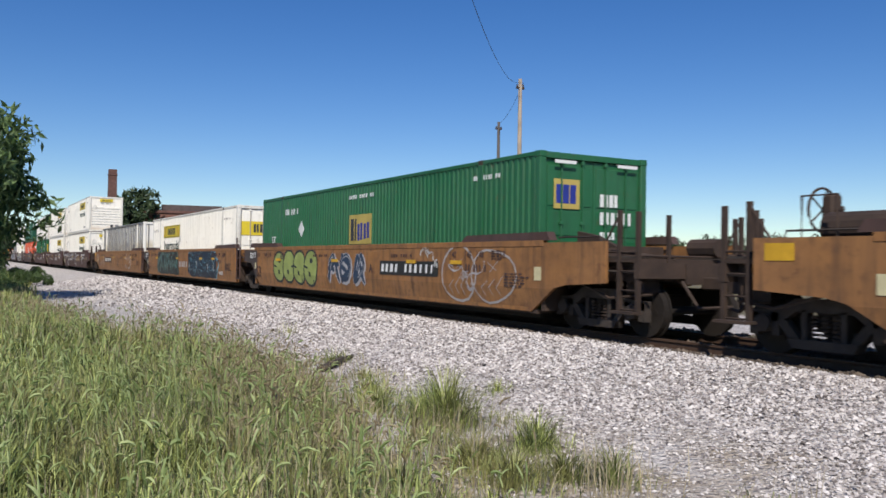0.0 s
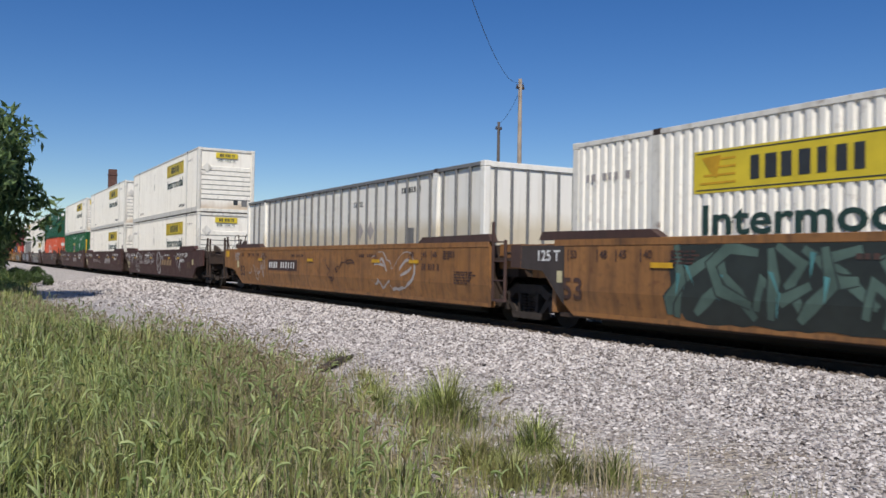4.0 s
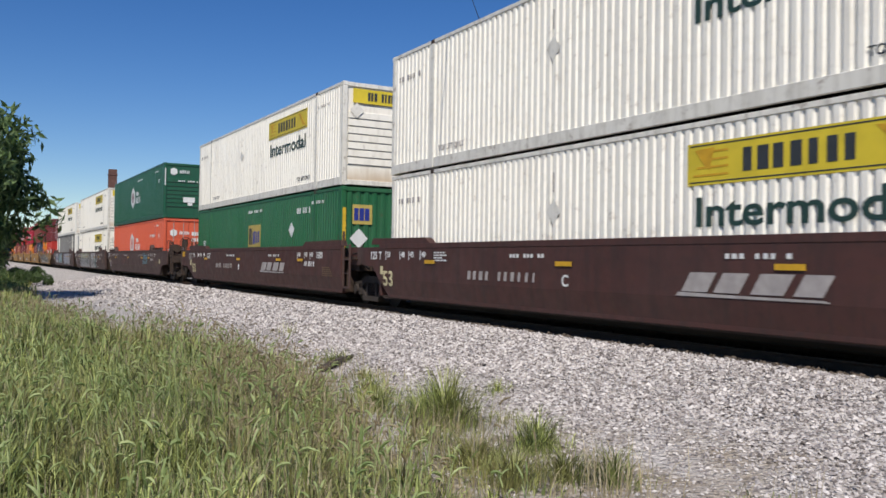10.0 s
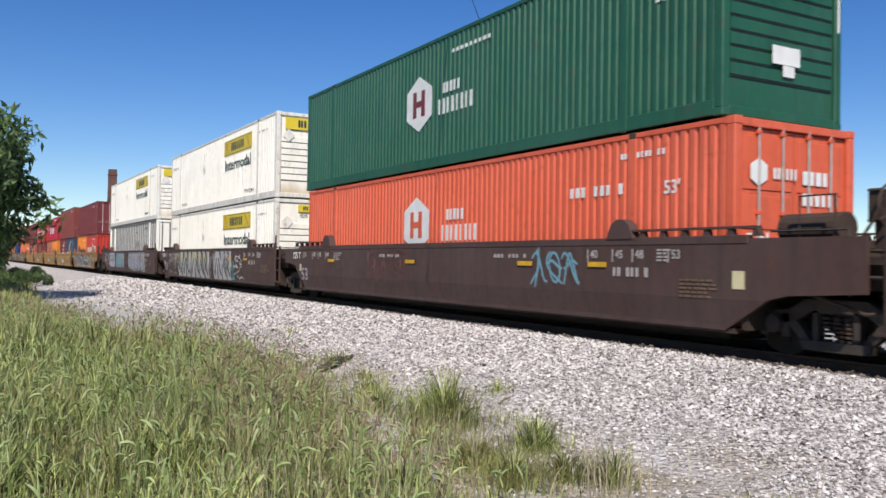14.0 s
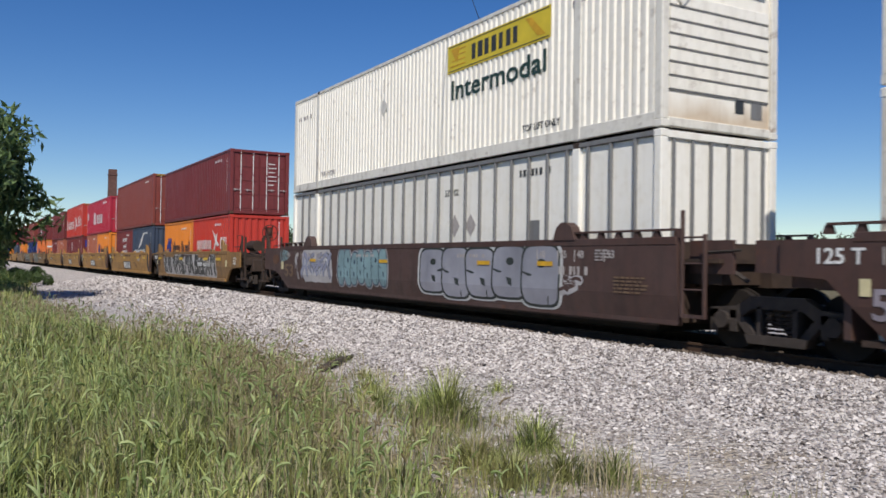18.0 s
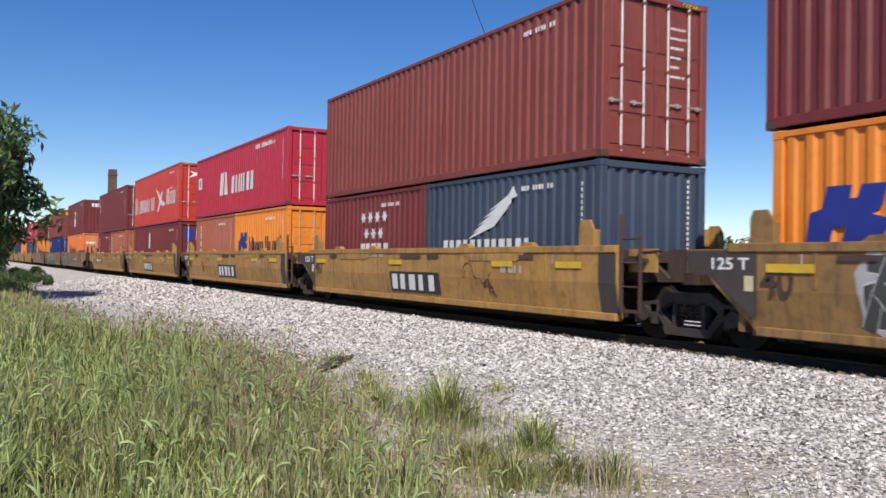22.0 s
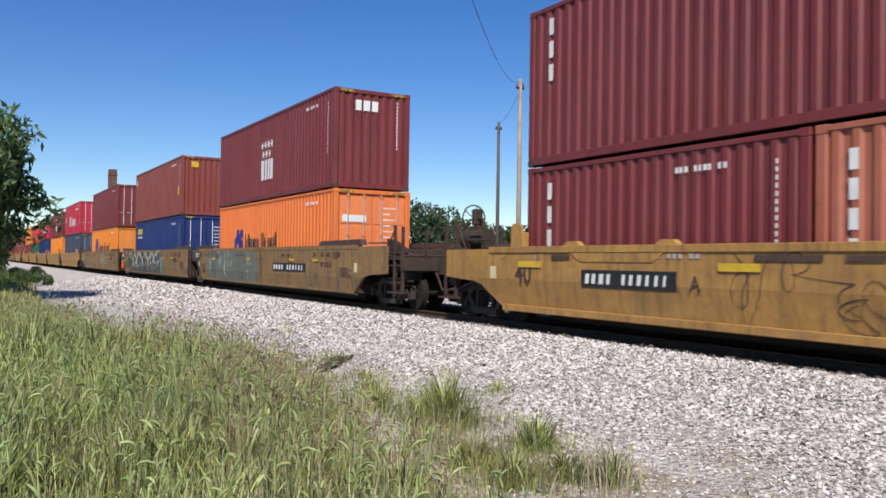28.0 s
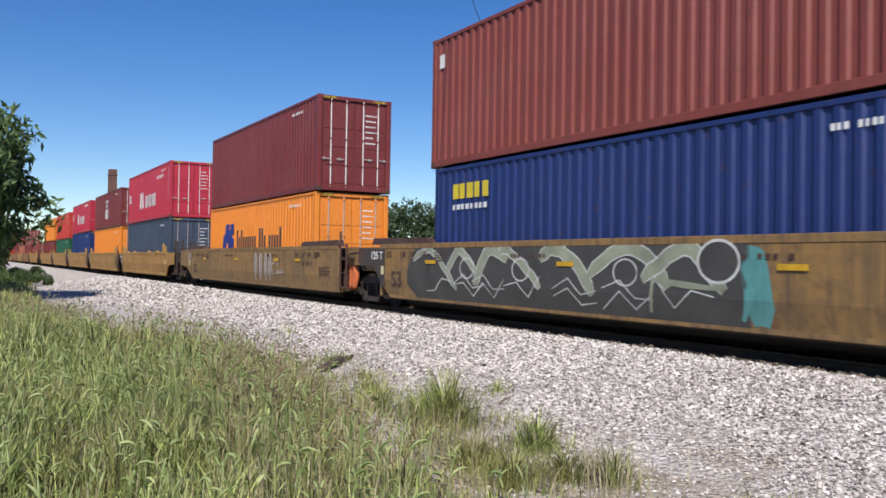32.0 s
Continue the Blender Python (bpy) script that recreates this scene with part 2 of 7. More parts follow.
M["leaf"] = leafy("broad_leaf", (0.025, 0.06, 0.014), (0.22, 0.32, 0.11), 0.35)
M["leaf_far"] = leafy("far_foliage", (0.030, 0.055, 0.020), (0.065, 0.095, 0.035), 0.15)
M["grass"] = leafy("grass_blade", (0.018, 0.045, 0.006), (0.60, 0.67, 0.21), 0.2, (0.42, 0.34, 0.14))
M["dry_grass"] = leafy("dry_grass_blade", (0.30, 0.25, 0.14), (0.66, 0.56, 0.37), 0.3)
M["seed"] = leafy("grass_seed_head", (0.22, 0.30, 0.09), (0.56, 0.62, 0.28), 0.4)
M["ripe_seed"] = leafy("ripe_seed_head", (0.20, 0.15, 0.075), (0.52, 0.43, 0.26), 0.35)
M["bush"] = leafy("bush_leaf", (0.045, 0.085, 0.02), (0.10, 0.15, 0.04), 0.25)


def stone_material(name, low, mid, high):
    m, n, l, b = mat_nodes(name)
    g = n.new("ShaderNodeNewGeometry")
    cr = n.new("ShaderNodeValToRGB")
    cr.color_ramp.elements[0].color, cr.color_ramp.elements[1].color = rgb(low), rgb(high)
    e = cr.color_ramp.elements.new(0.35)
    e.color = rgb(mid)
    l.new(g.outputs["Random Per Island"], cr.inputs[0])
    f = ramp(n, l, noise_node(n, l, 30.0, 4), 0.35, 0.7)
    l.new(mix(n, l, mix_fac(n, l, f, 0.3), cr.outputs[0], (0.3, 0.26, 0.22)), b.inputs["Base Color"])
    b.inputs["Roughness"].default_value = 0.9
    return m


M["stone"] = stone_material("limestone_ballast", (0.06, 0.048, 0.044), (0.36, 0.32, 0.305), (0.76, 0.705, 0.67))
# Oily stones, their colour also darkened for the shade under the train.
M["oily_shade_stone"] = stone_material("oily_shade_ballast", (0.030, 0.018, 0.011), (0.060, 0.040, 0.026), (0.12, 0.085, 0.06))


def ground_material():
    """Gravel along the track, soil and dry thatch where grass grows; the soil tone also darkens the shaded track bed.
    """
    m, n, l, b = mat_nodes("gravel_and_soil")
    tc = n.new("ShaderNodeTexCoord")
    at = n.new("ShaderNodeAttribute")
    at.attribute_name = "soil"
    v = n.new("ShaderNodeTexVoronoi")
    v.inputs["Scale"].default_value = 17.0
    l.new(tc.outputs["Object"], v.inputs[0])
    v2 = n.new("ShaderNodeTexVoronoi")
    v2.inputs["Scale"].default_value = 45.0
    l.new(tc.outputs["Object"], v2.inputs[0])
    sep = n.new("ShaderNodeSeparateColor")
    l.new(v.outputs["Color"], sep.inputs[0])
    gravel = mix(n, l, sep.outputs[0], (0.34, 0.30, 0.28), (0.78, 0.73, 0.69))
    big = ramp(n, l, noise_node(n, l, 0.35, 5), 0.4, 0.75)
    gravel = mix(n, l, mix_fac(n, l, big, 0.35), gravel, (0.42, 0.36, 0.29))
    fine = ramp(n, l, noise_node(n, l, 60.0, 3), 0.3, 0.7)
    gravel = mix(n, l, mix_fac(n, l, fine, 0.22), gravel, (0.2, 0.17, 0.15))
    soil = mix(n, l, ramp(n, l, noise_node(n, l, 6.0, 6), 0.35, 0.7), (0.10, 0.08, 0.04), (0.24, 0.20, 0.10))
    sand = mix(n, l, ramp(n, l, noise_node(n, l, 9.0, 6), 0.35, 0.7), (0.26, 0.21, 0.155), (0.52, 0.45, 0.37))
    soil = mix(n, l, ramp(n, l, at.outputs["Fac"], 0.95, 0.6), soil, sand)
    edge = n.new("ShaderNodeMath")
    edge.operation = "ADD"
    l.new(at.outputs["Fac"], edge.inputs[0])
    l.new(mix_fac(n, l, noise_node(n, l, 1.7, 6), 0.9), edge.inputs[1])
    col = mix(n, l, ramp(n, l, edge.outputs[0], 0.8, 1.05), gravel, soil)
    l.new(col, b.inputs["Base Color"])
    b.inputs["Roughness"].default_value = 0.95
    h = n.new("ShaderNodeMath")
    h.operation = "ADD"
    l.new(v.outputs["Distance"], h.inputs[0])
    l.new(mix_fac(n, l, v2.outputs["Distance"], 0.4), h.inputs[1])
    bump(n, l, b, h.outputs[0], 0.9, 0.05)
    return m


M["ground"] = ground_material()


# ---------------------------------------------------------------- mesh helpers
def box(bm, x0, x1, y0, y1, z0, z1, bev=0.0):
    r = bmesh.ops.create_cube(bm, size=1.0)
    for v in r["verts"]:
        v.co = Vector(((x0 + x1) / 2 + v.co.x * (x1 - x0), (y0 + y1) / 2 + v.co.y * (y1 - y0), (z0 + z1) / 2 + v.co.z * (z1 - z0)))
    if bev:
        es = list({e for v in r["verts"] for e in v.link_edges})
        bmesh.ops.bevel(bm, geom=es, offset=bev, segments=1, affect="EDGES")


def tube(bm, pts, r, seg=8, r1=None):
    """A round bar through the points, tapering to r1."""
    pts = [Vector(p) for p in pts]
    rings = []
    for i, p in enumerate(pts):
        d = (pts[min(i + 1, len(pts) - 1)] - pts[max(i - 1, 0)]).normalized()
        a = d.orthogonal().normalized() if abs(d.z) > 0.9 else d.cross(Vector((0, 0, 1))).normalized()
        b = d.cross(a)
        rr = r if r1 is None else r + (r1 - r) * i / (len(pts) - 1)
        rings.append([bm.verts.new(p + rr * (a * math.cos(k * 2 * math.pi / seg) + b * math.sin(k * 2 * math.pi / seg))) for k in range(seg)])
    for u, v in zip(rings, rings[1:]):
        for k in range(seg):
            bm.faces.new((u[k], u[(k + 1) % seg], v[(k + 1) % seg], v[k]))
    bm.faces.new(rings[0][::-1])
    bm.faces.new(rings[-1])


def prism(bm, poly, y0, y1):
    """A plate with an outline in x and z, between y0 and y1."""
    a = [bm.verts.new((x, y0, z)) for x, z in poly]
    b = [bm.verts.new((x, y1, z)) for x, z in poly]
    k = len(poly)
    bm.faces.new(a)
    bm.faces.new(b[::-1])
    for i in range(k):
        bm.faces.new((a[i], b[i], b[(i + 1) % k], a[(i + 1) % k]))


MESHES = {}


def mesh_of(key, build):
    """The mesh kept under this key, built once."""
    if key not in MESHES:
        bm = bmesh.new()
        build(bm)
        bmesh.ops.recalc_face_normals(bm, faces=bm.faces)
        me = bpy.data.meshes.new(str(key[0] if isinstance(key, tuple) else key))
        bm.to_mesh(me)
        bm.free()
        me.materials.append(None)
        MESHES[key] = me
    return MESHES[key]


def put(name, mesh, material, parent=None, m=None, label=""):
    """One object on a shared mesh, with a material of its own."""
    ob = new(name, mesh)
    ob.material_slots[0].link = "OBJECT"
    ob.material_slots[0].material = material
    if parent:
        ob.parent = parent
    if m is not None:
        ob.matrix_basis = m
    if label:
        tagged(ob, label)
    return ob


def part(name, bm, material, parent=None, label="", smooth=False, m=None):
    bmesh.ops.recalc_face_normals(bm, faces=bm.faces)
    me = bpy.data.meshes.new(name)
    bm.to_mesh(me)
    bm.free()
    me.materials.append(material)
    if smooth:
        for p in me.polygons:
            p.use_smooth = True
    ob = new(name, me)
    if parent:
        ob.parent = parent
    if m is not None:
        ob.matrix_basis = m
    if label:
        tagged(ob, label)
    return ob


TEXTS = {}


def lettering(parent, body, x, z, height, material, y, name="lettering", turn=0, width=None, tilt=0):
    """Words or numbers as flat raised letters; turn 0 faces -y, 90 faces +x. x is the middle along the face."""
    if body not in TEXTS:
        cu = bpy.data.curves.new("lettering", "FONT")
        cu.body, cu.size, cu.align_x, cu.extrude, cu.resolution_u = body, 1.0, "CENTER", 0.002, 3
        cu.offset = 0.018
        ob = new("lettering", cu)
        me = bpy.data.meshes.new_from_object(ob)
        bpy.data.objects.remove(ob)
        me.materials.clear()
        me.materials.append(None)
        TEXTS[body] = (me, max(v.co.x for v in me.vertices) - min(v.co.x for v in me.vertices))
    me, w = TEXTS[body]
    sy = height / 0.72
    sx = width / w if width else sy
    loc = (x, y, z) if turn == 0 else (y, x, z)
    m = Matrix.LocRotScale(loc, Euler((radians(90 + tilt), 0, radians(turn))), (sx, sy, 1.0))
    return put(name, me, material, parent, m)


def bars(parent, x0, x1, z0, z1, count, material, y, slant=0.0, turn=0, name="lettering", gap=0.22, wave=0.0, bend=0):
    """A word as a row of plain bars of its size; wide bars are parts of their own, small ones stay joined."""
    w = (x1 - x0) / count
    quads = []
    for i in range(count):
        if w < 0.16 and count > 7 and i in (count // 3, 2 * count // 3 + 1):
            continue
        a, b = x0 + (i + 0.07 * math.sin(i * 5.3)) * w, x0 + (i + 1 - gap - (0.10 if count > 5 else 0) - 0.16 * (0.5 + 0.5 * math.sin(i * 3.1 + count))) * w
        s = slant * (z1 - z0)
        top = z1 - (wave * (z1 - z0) if i % 2 else 0)
        quads.append([(a, z0), (b, z0), (b + s, top), (a + s, top)])

    def one(bm, q):
        if turn == 0:
            prism(bm, q, y - 0.004, y)
        else:
            bm.faces.new([bm.verts.new((y + 0.003, u, v)) for u, v in q])
    if w >= 0.25:
        for q in quads:
            ob = part("letter_bar", lean_in(_bm(lambda bm: one(bm, q)), bend), material, parent)
    else:
        ob = part(name, lean_in(_bm(lambda bm: [one(bm, q) for q in quads]), bend), material, parent)
        tagged(ob, kind="stuff")
    return ob


def column_bars(parent, x, z0, z1, count, width, material, y, turn=0):
    """A column of small bars for writing that runs down a side."""
    step = (z1 - z0) / count

    def build(bm):
        for i in range(count):
            q = [(x - width / 2, z0 + i * step), (x + width / 2, z0 + i * step), (x + width / 2, z0 + (i + 0.62) * step), (x - width / 2, z0 + (i + 0.62) * step)]
            if turn == 0:
                prism(bm, q, y - 0.004, y)
            else:
                bm.faces.new([bm.verts.new((y + 0.003, u, v)) for u, v in q])
    return tagged(part("lettering", _bm(build), material, parent), kind="stuff")


def lean_in(bm, bend):
    """Below the height given, a well car's side leans in; what is painted on it follows."""
    if bend:
        bmesh.ops.bisect_plane(bm, geom=bm.verts[:] + bm.edges[:] + bm.faces[:], plane_co=(0, 0, bend), plane_no=(0, 0, 1))
        for v in bm.verts:
            if v.co.z < bend:
                v.co.y += (bend - v.co.z) * 0.18
    return bm


def _bm(build):
    bm = bmesh.new()
    build(bm)
    return bm


def panel(parent, x0, x1, z0, z1, material, y, turn=0, name="sign_panel", label="", bend=0):
    def build(bm):
        if turn == 0:
            prism(bm, [(x0, z0), (x1, z0), (x1, z1), (x0, z1)], y - 0.004, y)
        else:
            box(bm, y, y + 0.004, x0, x1, z0, z1)
    return part(name, lean_in(_bm(build), bend), material, parent, label)


def polygon(parent, pts, material, y, turn=0, name="emblem", label=""):
    def build(bm):
        if turn == 0:
            prism(bm, pts, y - 0.004, y)
        else:
            bm.faces.new([bm.verts.new((y + 0.004, u, v)) for u, v in pts])
    return part(name, _bm(build), material, parent, label)


def ring_points(cx, cz, rx, rz, n, turn=0.0):
    return [(cx + rx * math.cos(turn + 2 * math.pi * i / n), cz + rz * math.sin(turn + 2 * math.pi * i / n)) for i in range(n)]


# ---------------------------------------------------------------- the train's run
def run(t):
    """How far the train has come along the track at t seconds."""
    u = (t - 16) / 16
    return 150.128 * u + 2.4984 * u * u - 1.3505 * u ** 3 - 1.0431 * u ** 4


RUN_TIMES = [0, 1, 2, 4, 6, 8, 10, 12, 14, 16, 18, 20, 22, 24, 26, 28, 30, 31, 32]
RUNNERS = []             # (thing, x, z)
WHEELS = []              # (wheelset, x, z)
WHEEL_R = 0.42


# ---------------------------------------------------------------- containers
def corrugated(bm, length, pitch, depth, z0, z1, crest=0.5, thick=0.03):
    """A corrugated sheet along x that faces -y; its crests lie in y = 0."""
    n = max(1, round(length / pitch))
    p = length / n
    ramp_w = p * (0.16 if pitch > 0.2 else 0.11)
    flat = (p - 2 * ramp_w)
    pts, x = [], -length / 2
    for i in range(n):
        pts += [(x, depth), (x + flat * (1 - crest) / 2, depth), (x + flat * (1 - crest) / 2 + ramp_w, 0.0),
                (x + flat * (1 + crest) / 2 + ramp_w, 0.0), (x + flat * (1 + crest) / 2 + 2 * ramp_w, depth)]
        x += p
    pts.append((length / 2, depth))
    lo = [bm.verts.new((a, b, z0)) for a, b in pts]
    hi = [bm.verts.new((a, b, z1)) for a, b in pts]
    for i in range(len(pts) - 1):
        bm.faces.new((lo[i], lo[i + 1], hi[i + 1], hi[i]))
    box(bm, -length / 2, length / 2, depth + 0.004, depth + thick, z0, z1)


def corner_casting(bm):
    box(bm, -0.089, 0.089, -0.081, 0.081, 0, 0.118, 0.012)


def container(name, label, length, high, wide, mat, style="iso", front="doors", rail=None, door_mat=None, rear_flat=True, post=None):
    """A shipping container with its base's middle at the origin; the end that faces +x is the one called front."""
    root = tagged(new(name), label, "container", "containers on the train")
    rail = rail or mat
    door_mat = door_mat or mat
    h, hl, hw = high, length / 2, wide / 2
    long_box = style != "iso"
    rail_h = 0.24 if long_box else 0.16
    key = (style, round(length, 2), round(high, 2))
    # long sides
    if style == "post":
        def side(bm):
            box(bm, -hl + 0.1, hl - 0.1, 0.05, 0.08, rail_h, h - 0.1)
        side_mat = mat
        sheet = mesh_of(("side_panel",) + key, side)
    else:
        pitch, depth, crest = (0.278, 0.036, 0.5) if style == "iso" else (0.185, 0.030, 0.62)
        sheet = mesh_of(("side_panel",) + key, lambda bm: corrugated(bm, length - 0.28, pitch, depth, rail_h, h - 0.08, crest))
    for s in (1, -1):
        put("side_panel", sheet, mat, root, Matrix.Translation((0, -s * (hw - 0.012), 0)) @ pose(0, 0, 0, 0, 0, 0 if s > 0 else 180))
        put("bottom_rail", mesh_of(("bottom_rail",) + key, lambda bm: box(bm, -hl + 0.15, hl - 0.15, -0.04, 0.04, 0.02, rail_h, 0.008)), rail, root,
            Matrix.Translation((0, -s * (hw - 0.04), 0)))
        put("top_rail", mesh_of(("top_rail",) + key, lambda bm: box(bm, -hl + 0.15, hl - 0.15, -0.035, 0.035, h - 0.09, h - 0.012, 0.006)), M["rib_grey"] if style == "post" else rail, root,
            Matrix.Translation((0, -s * (hw - 0.035), 0)))
        if style == "post":
            rib = mesh_of(("rib", round(h, 2)), lambda bm: box(bm, -0.032, 0.032, -0.012, 0.04, rail_h, h - 0.09, 0.008))
            for i in range(27):
                put("rib", rib, post or M["rib_grey"], root, Matrix.Translation((-7.29 + 0.568 * i, -s * (hw - 0.014), 0)))
        if long_box:
            for sx in (1, -1):
                put("lift_post", mesh_of(("lift_post", round(h, 2)), lambda bm: box(bm, -0.09, 0.09, -0.045, 0.06, 0.02, h - 0.1, 0.008)), rail if style != "post" else mat, root,
                    Matrix.Translation((sx * 6.05, -s * (hw - 0.035), 0)))
                for z in (0.0, h - 0.118):
                    put("corner_casting", mesh_of("corner_casting", corner_casting), M["steel_dark"] if z else rail, root, Matrix.Translation((sx * 6.05, -s * (hw - 0.079), z)))
        for sx in (1, -1):
            put("corner_post", mesh_of(("corner_post", round(h, 2)), lambda bm: box(bm, -0.08, 0.08, -0.075, 0.075, 0.11, h - 0.11, 0.015)), rail, root,
                Matrix.Translation((sx * (hl - 0.085), -s * (hw - 0.078), 0)))
            for z in (0.0, h - 0.118):
                put("corner_casting", mesh_of("corner_casting", corner_casting), M["rail"] if style == "iso" and z == 0 else rail, root,
                    Matrix.Translation((sx * (hl - 0.089), -s * (hw - 0.081), z)))
    put("roof", mesh_of(("roof",) + key, lambda bm: corrugated_roof(bm, length, hw, h)), mat, root)

    def under(bm):
        box(bm, -hl + 0.16, hl - 0.16, -hw + 0.1, hw - 0.1, 0.1, 0.16)
        for i in range(int(length / 1.0)):
            x = -hl + 0.6 + i * (length - 1.2) / (int(length / 1.0) - 1)
            box(bm, x - 0.04, x + 0.04, -hw + 0.1, hw - 0.1, 0.03, 0.1)
    put("floor_frame", mesh_of(("floor_frame",) + key, under), M["steel_dark"], root)
    end_wall(root, hl, hw, h, 1, front, mat, rail, door_mat)
    end_wall(root, hl, hw, h, -1, "corr" if front != "corr" else "doors", mat, rail, door_mat)
    return root


def prism_x(bm, poly, y0, y1):
    """A bar along y with an outline in x and z."""
    prism(bm, poly, y0, y1)


def corrugated_roof(bm, length, hw, h):
    box(bm, -length / 2 + 0.15, length / 2 - 0.15, -hw + 0.06, hw - 0.06, h - 0.06, h - 0.025)
    n = int(length / 0.5)
    for i in range(n):
        x = -length / 2 + 0.5 + i * (length - 1.0) / (n - 1)
        box(bm, x - 0.1, x + 0.1, -hw + 0.15, hw - 0.15, h - 0.026, h - 0.012)


def end_wall(root, hl, hw, h, sx, kind, mat, rail, door_mat):
    """The wall that closes an end: two doors with lock rods, louvred panels or a corrugated sheet."""
    turn = pose(0, 0, 0, 0, 0, 0 if sx > 0 else 180)
    k = (round(hw, 3), round(h, 2))
    at = Matrix.Translation((sx * (hl - 0.085), 0, 0)) @ turn
    put("end_sill", mesh_of(("end_sill",) + k, lambda bm: box(bm, -0.06, 0.07, -hw + 0.16, hw - 0.16, 0.02, 0.16, 0.01)), rail, root, at)
    put("end_header", mesh_of(("end_header",) + k, lambda bm: box(bm, -0.06, 0.07, -hw + 0.16, hw - 0.16, h - 0.13, h - 0.012, 0.01)), rail, root, at)
    if kind == "corr":
        sheet = mesh_of(("end_panel",) + k, lambda bm: corrugated(bm, 2 * hw - 0.30, 0.26, 0.045, 0.155, h - 0.125, 0.5))
        put("end_panel", sheet, mat, root, Matrix.Translation((sx * (hl - 0.035), 0, 0)) @ pose(0, 0, 0, 0, 0, 90 * sx))
    elif kind == "louvre":
        put("end_panel", mesh_of(("flat_panel",) + k, lambda bm: box(bm, -0.03, 0.02, -hw + 0.15, hw - 0.15, 0.155, h - 0.125)), M["white_stained"] if mat == M["white"] else mat, root, at)
        rib = mesh_of(("louvre_rib",) + k, lambda bm: prism_x(bm, [(0.018, 0.0), (0.05, 0.006), (0.05, 0.17), (0.018, 0.19)], -hw + 0.19, hw - 0.19))
        for i in range(7):
            put("horizontal_rib", rib, mat, root, at @ Matrix.Translation((0, 0, 0.60 + i * 0.215)))
        # Dark strips stand in for the shadow lines under the ribs.
        shadow_strip = mesh_of(("rib_gap",) + k, lambda bm: box(bm, 0.019, 0.040, -hw + 0.19, hw - 0.19, 0, 0.024))
        for i in range(7):
            put("rib_gap", shadow_strip, M["rib_grey"] if mat == M["white"] else M["black"], root, at @ Matrix.Translation((0, 0, 0.575 + i * 0.215)))
    elif kind == "posts":
        put("end_panel", mesh_of(("flat_panel",) + k, lambda bm: box(bm, -0.03, 0.02, -hw + 0.15, hw - 0.15, 0.155, h - 0.125)), mat, root, at)
        rib = mesh_of(("end_rib", round(h, 2)), lambda bm: box(bm, 0.0, 0.06, -0.03, 0.03, 0.16, h - 0.13, 0.006))
        for i in range(6):
            put("rib", rib, M["rib_grey"], root, at @ Matrix.Translation((0, (i - 2.5) * 0.4, 0)))
    else:
        def leaf(bm):
            w = hw - 0.165
            box(bm, -0.03, 0.01, 0.008, w, 0.17, h - 0.14)
        d = mesh_of(("door",) + k, leaf)
        rod = mesh_of(("lock_rod", round(h, 2)), lambda bm: tube(bm, [(0.055, 0, 0.12), (0.055, 0, h - 0.1)], 0.018, 8))
        clamp = mesh_of("rod_bracket", lambda bm: box(bm, 0.02, 0.078, -0.04, 0.04, 0, 0.06, 0.008))
        lever = mesh_of("door_handle", lambda bm: (box(bm, 0.062, 0.08, 0.0, 0.34, 0.0, 0.025), box(bm, 0.02, 0.078, 0.22, 0.26, -0.03, 0.05)))
        for s in (1, -1):
            o = put("door", d, door_mat, root, at @ Matrix.Diagonal((1, s, 1, 1)))
            for q in range(4):
                z0, z1 = 0.25 + 0.55 * q, (0.72 + 0.55 * q if q < 3 else h - 0.25)
                put("door_panel", mesh_of(("door_panel", k, q), lambda bm: box(bm, 0.011, 0.026, 0.06, hw - 0.225, z0, z1, 0.006)), door_mat, o)
            for yy in (0.28, 0.78):
                for z in (0.16, 0.75, 1.55, h - 0.22):
                    put("rod_bracket", clamp, door_mat, o, Matrix.Translation((0, yy, z)))
                put("door_handle", lever, M["grey_mark"], o, Matrix.Translation((0, yy - 0.02, 0.98 + 0.02 * s)))
                put("lock_rod", rod, M["white_mark"] if mat in (M["maroon"], M["brown_red"], M["red"], M["bright_red"], M["blue"]) else M["grey_mark"] if mat not in (M["green"],) else door_mat, o,
                    Matrix.Translation((0, yy, 0)))


def marks(root, hl, hw, h, material, front=True, seed=0):
    """The small rows of unreadable markings on a container."""
    rng = random.Random(seed)
    y = -hw + 0.0105
    bars(root, hl - 2.3, hl - 1.3, h - 0.40, h - 0.31, 11, material, y)
    if front:
        for i in range(6):
            w = rng.uniform(0.22, 0.42)
            bars(root, 0.36, 0.36 + w, h - 0.54 - i * 0.17, h - 0.495 - i * 0.17, max(3, int(w / 0.06)), material, hl - 0.058, turn=90)


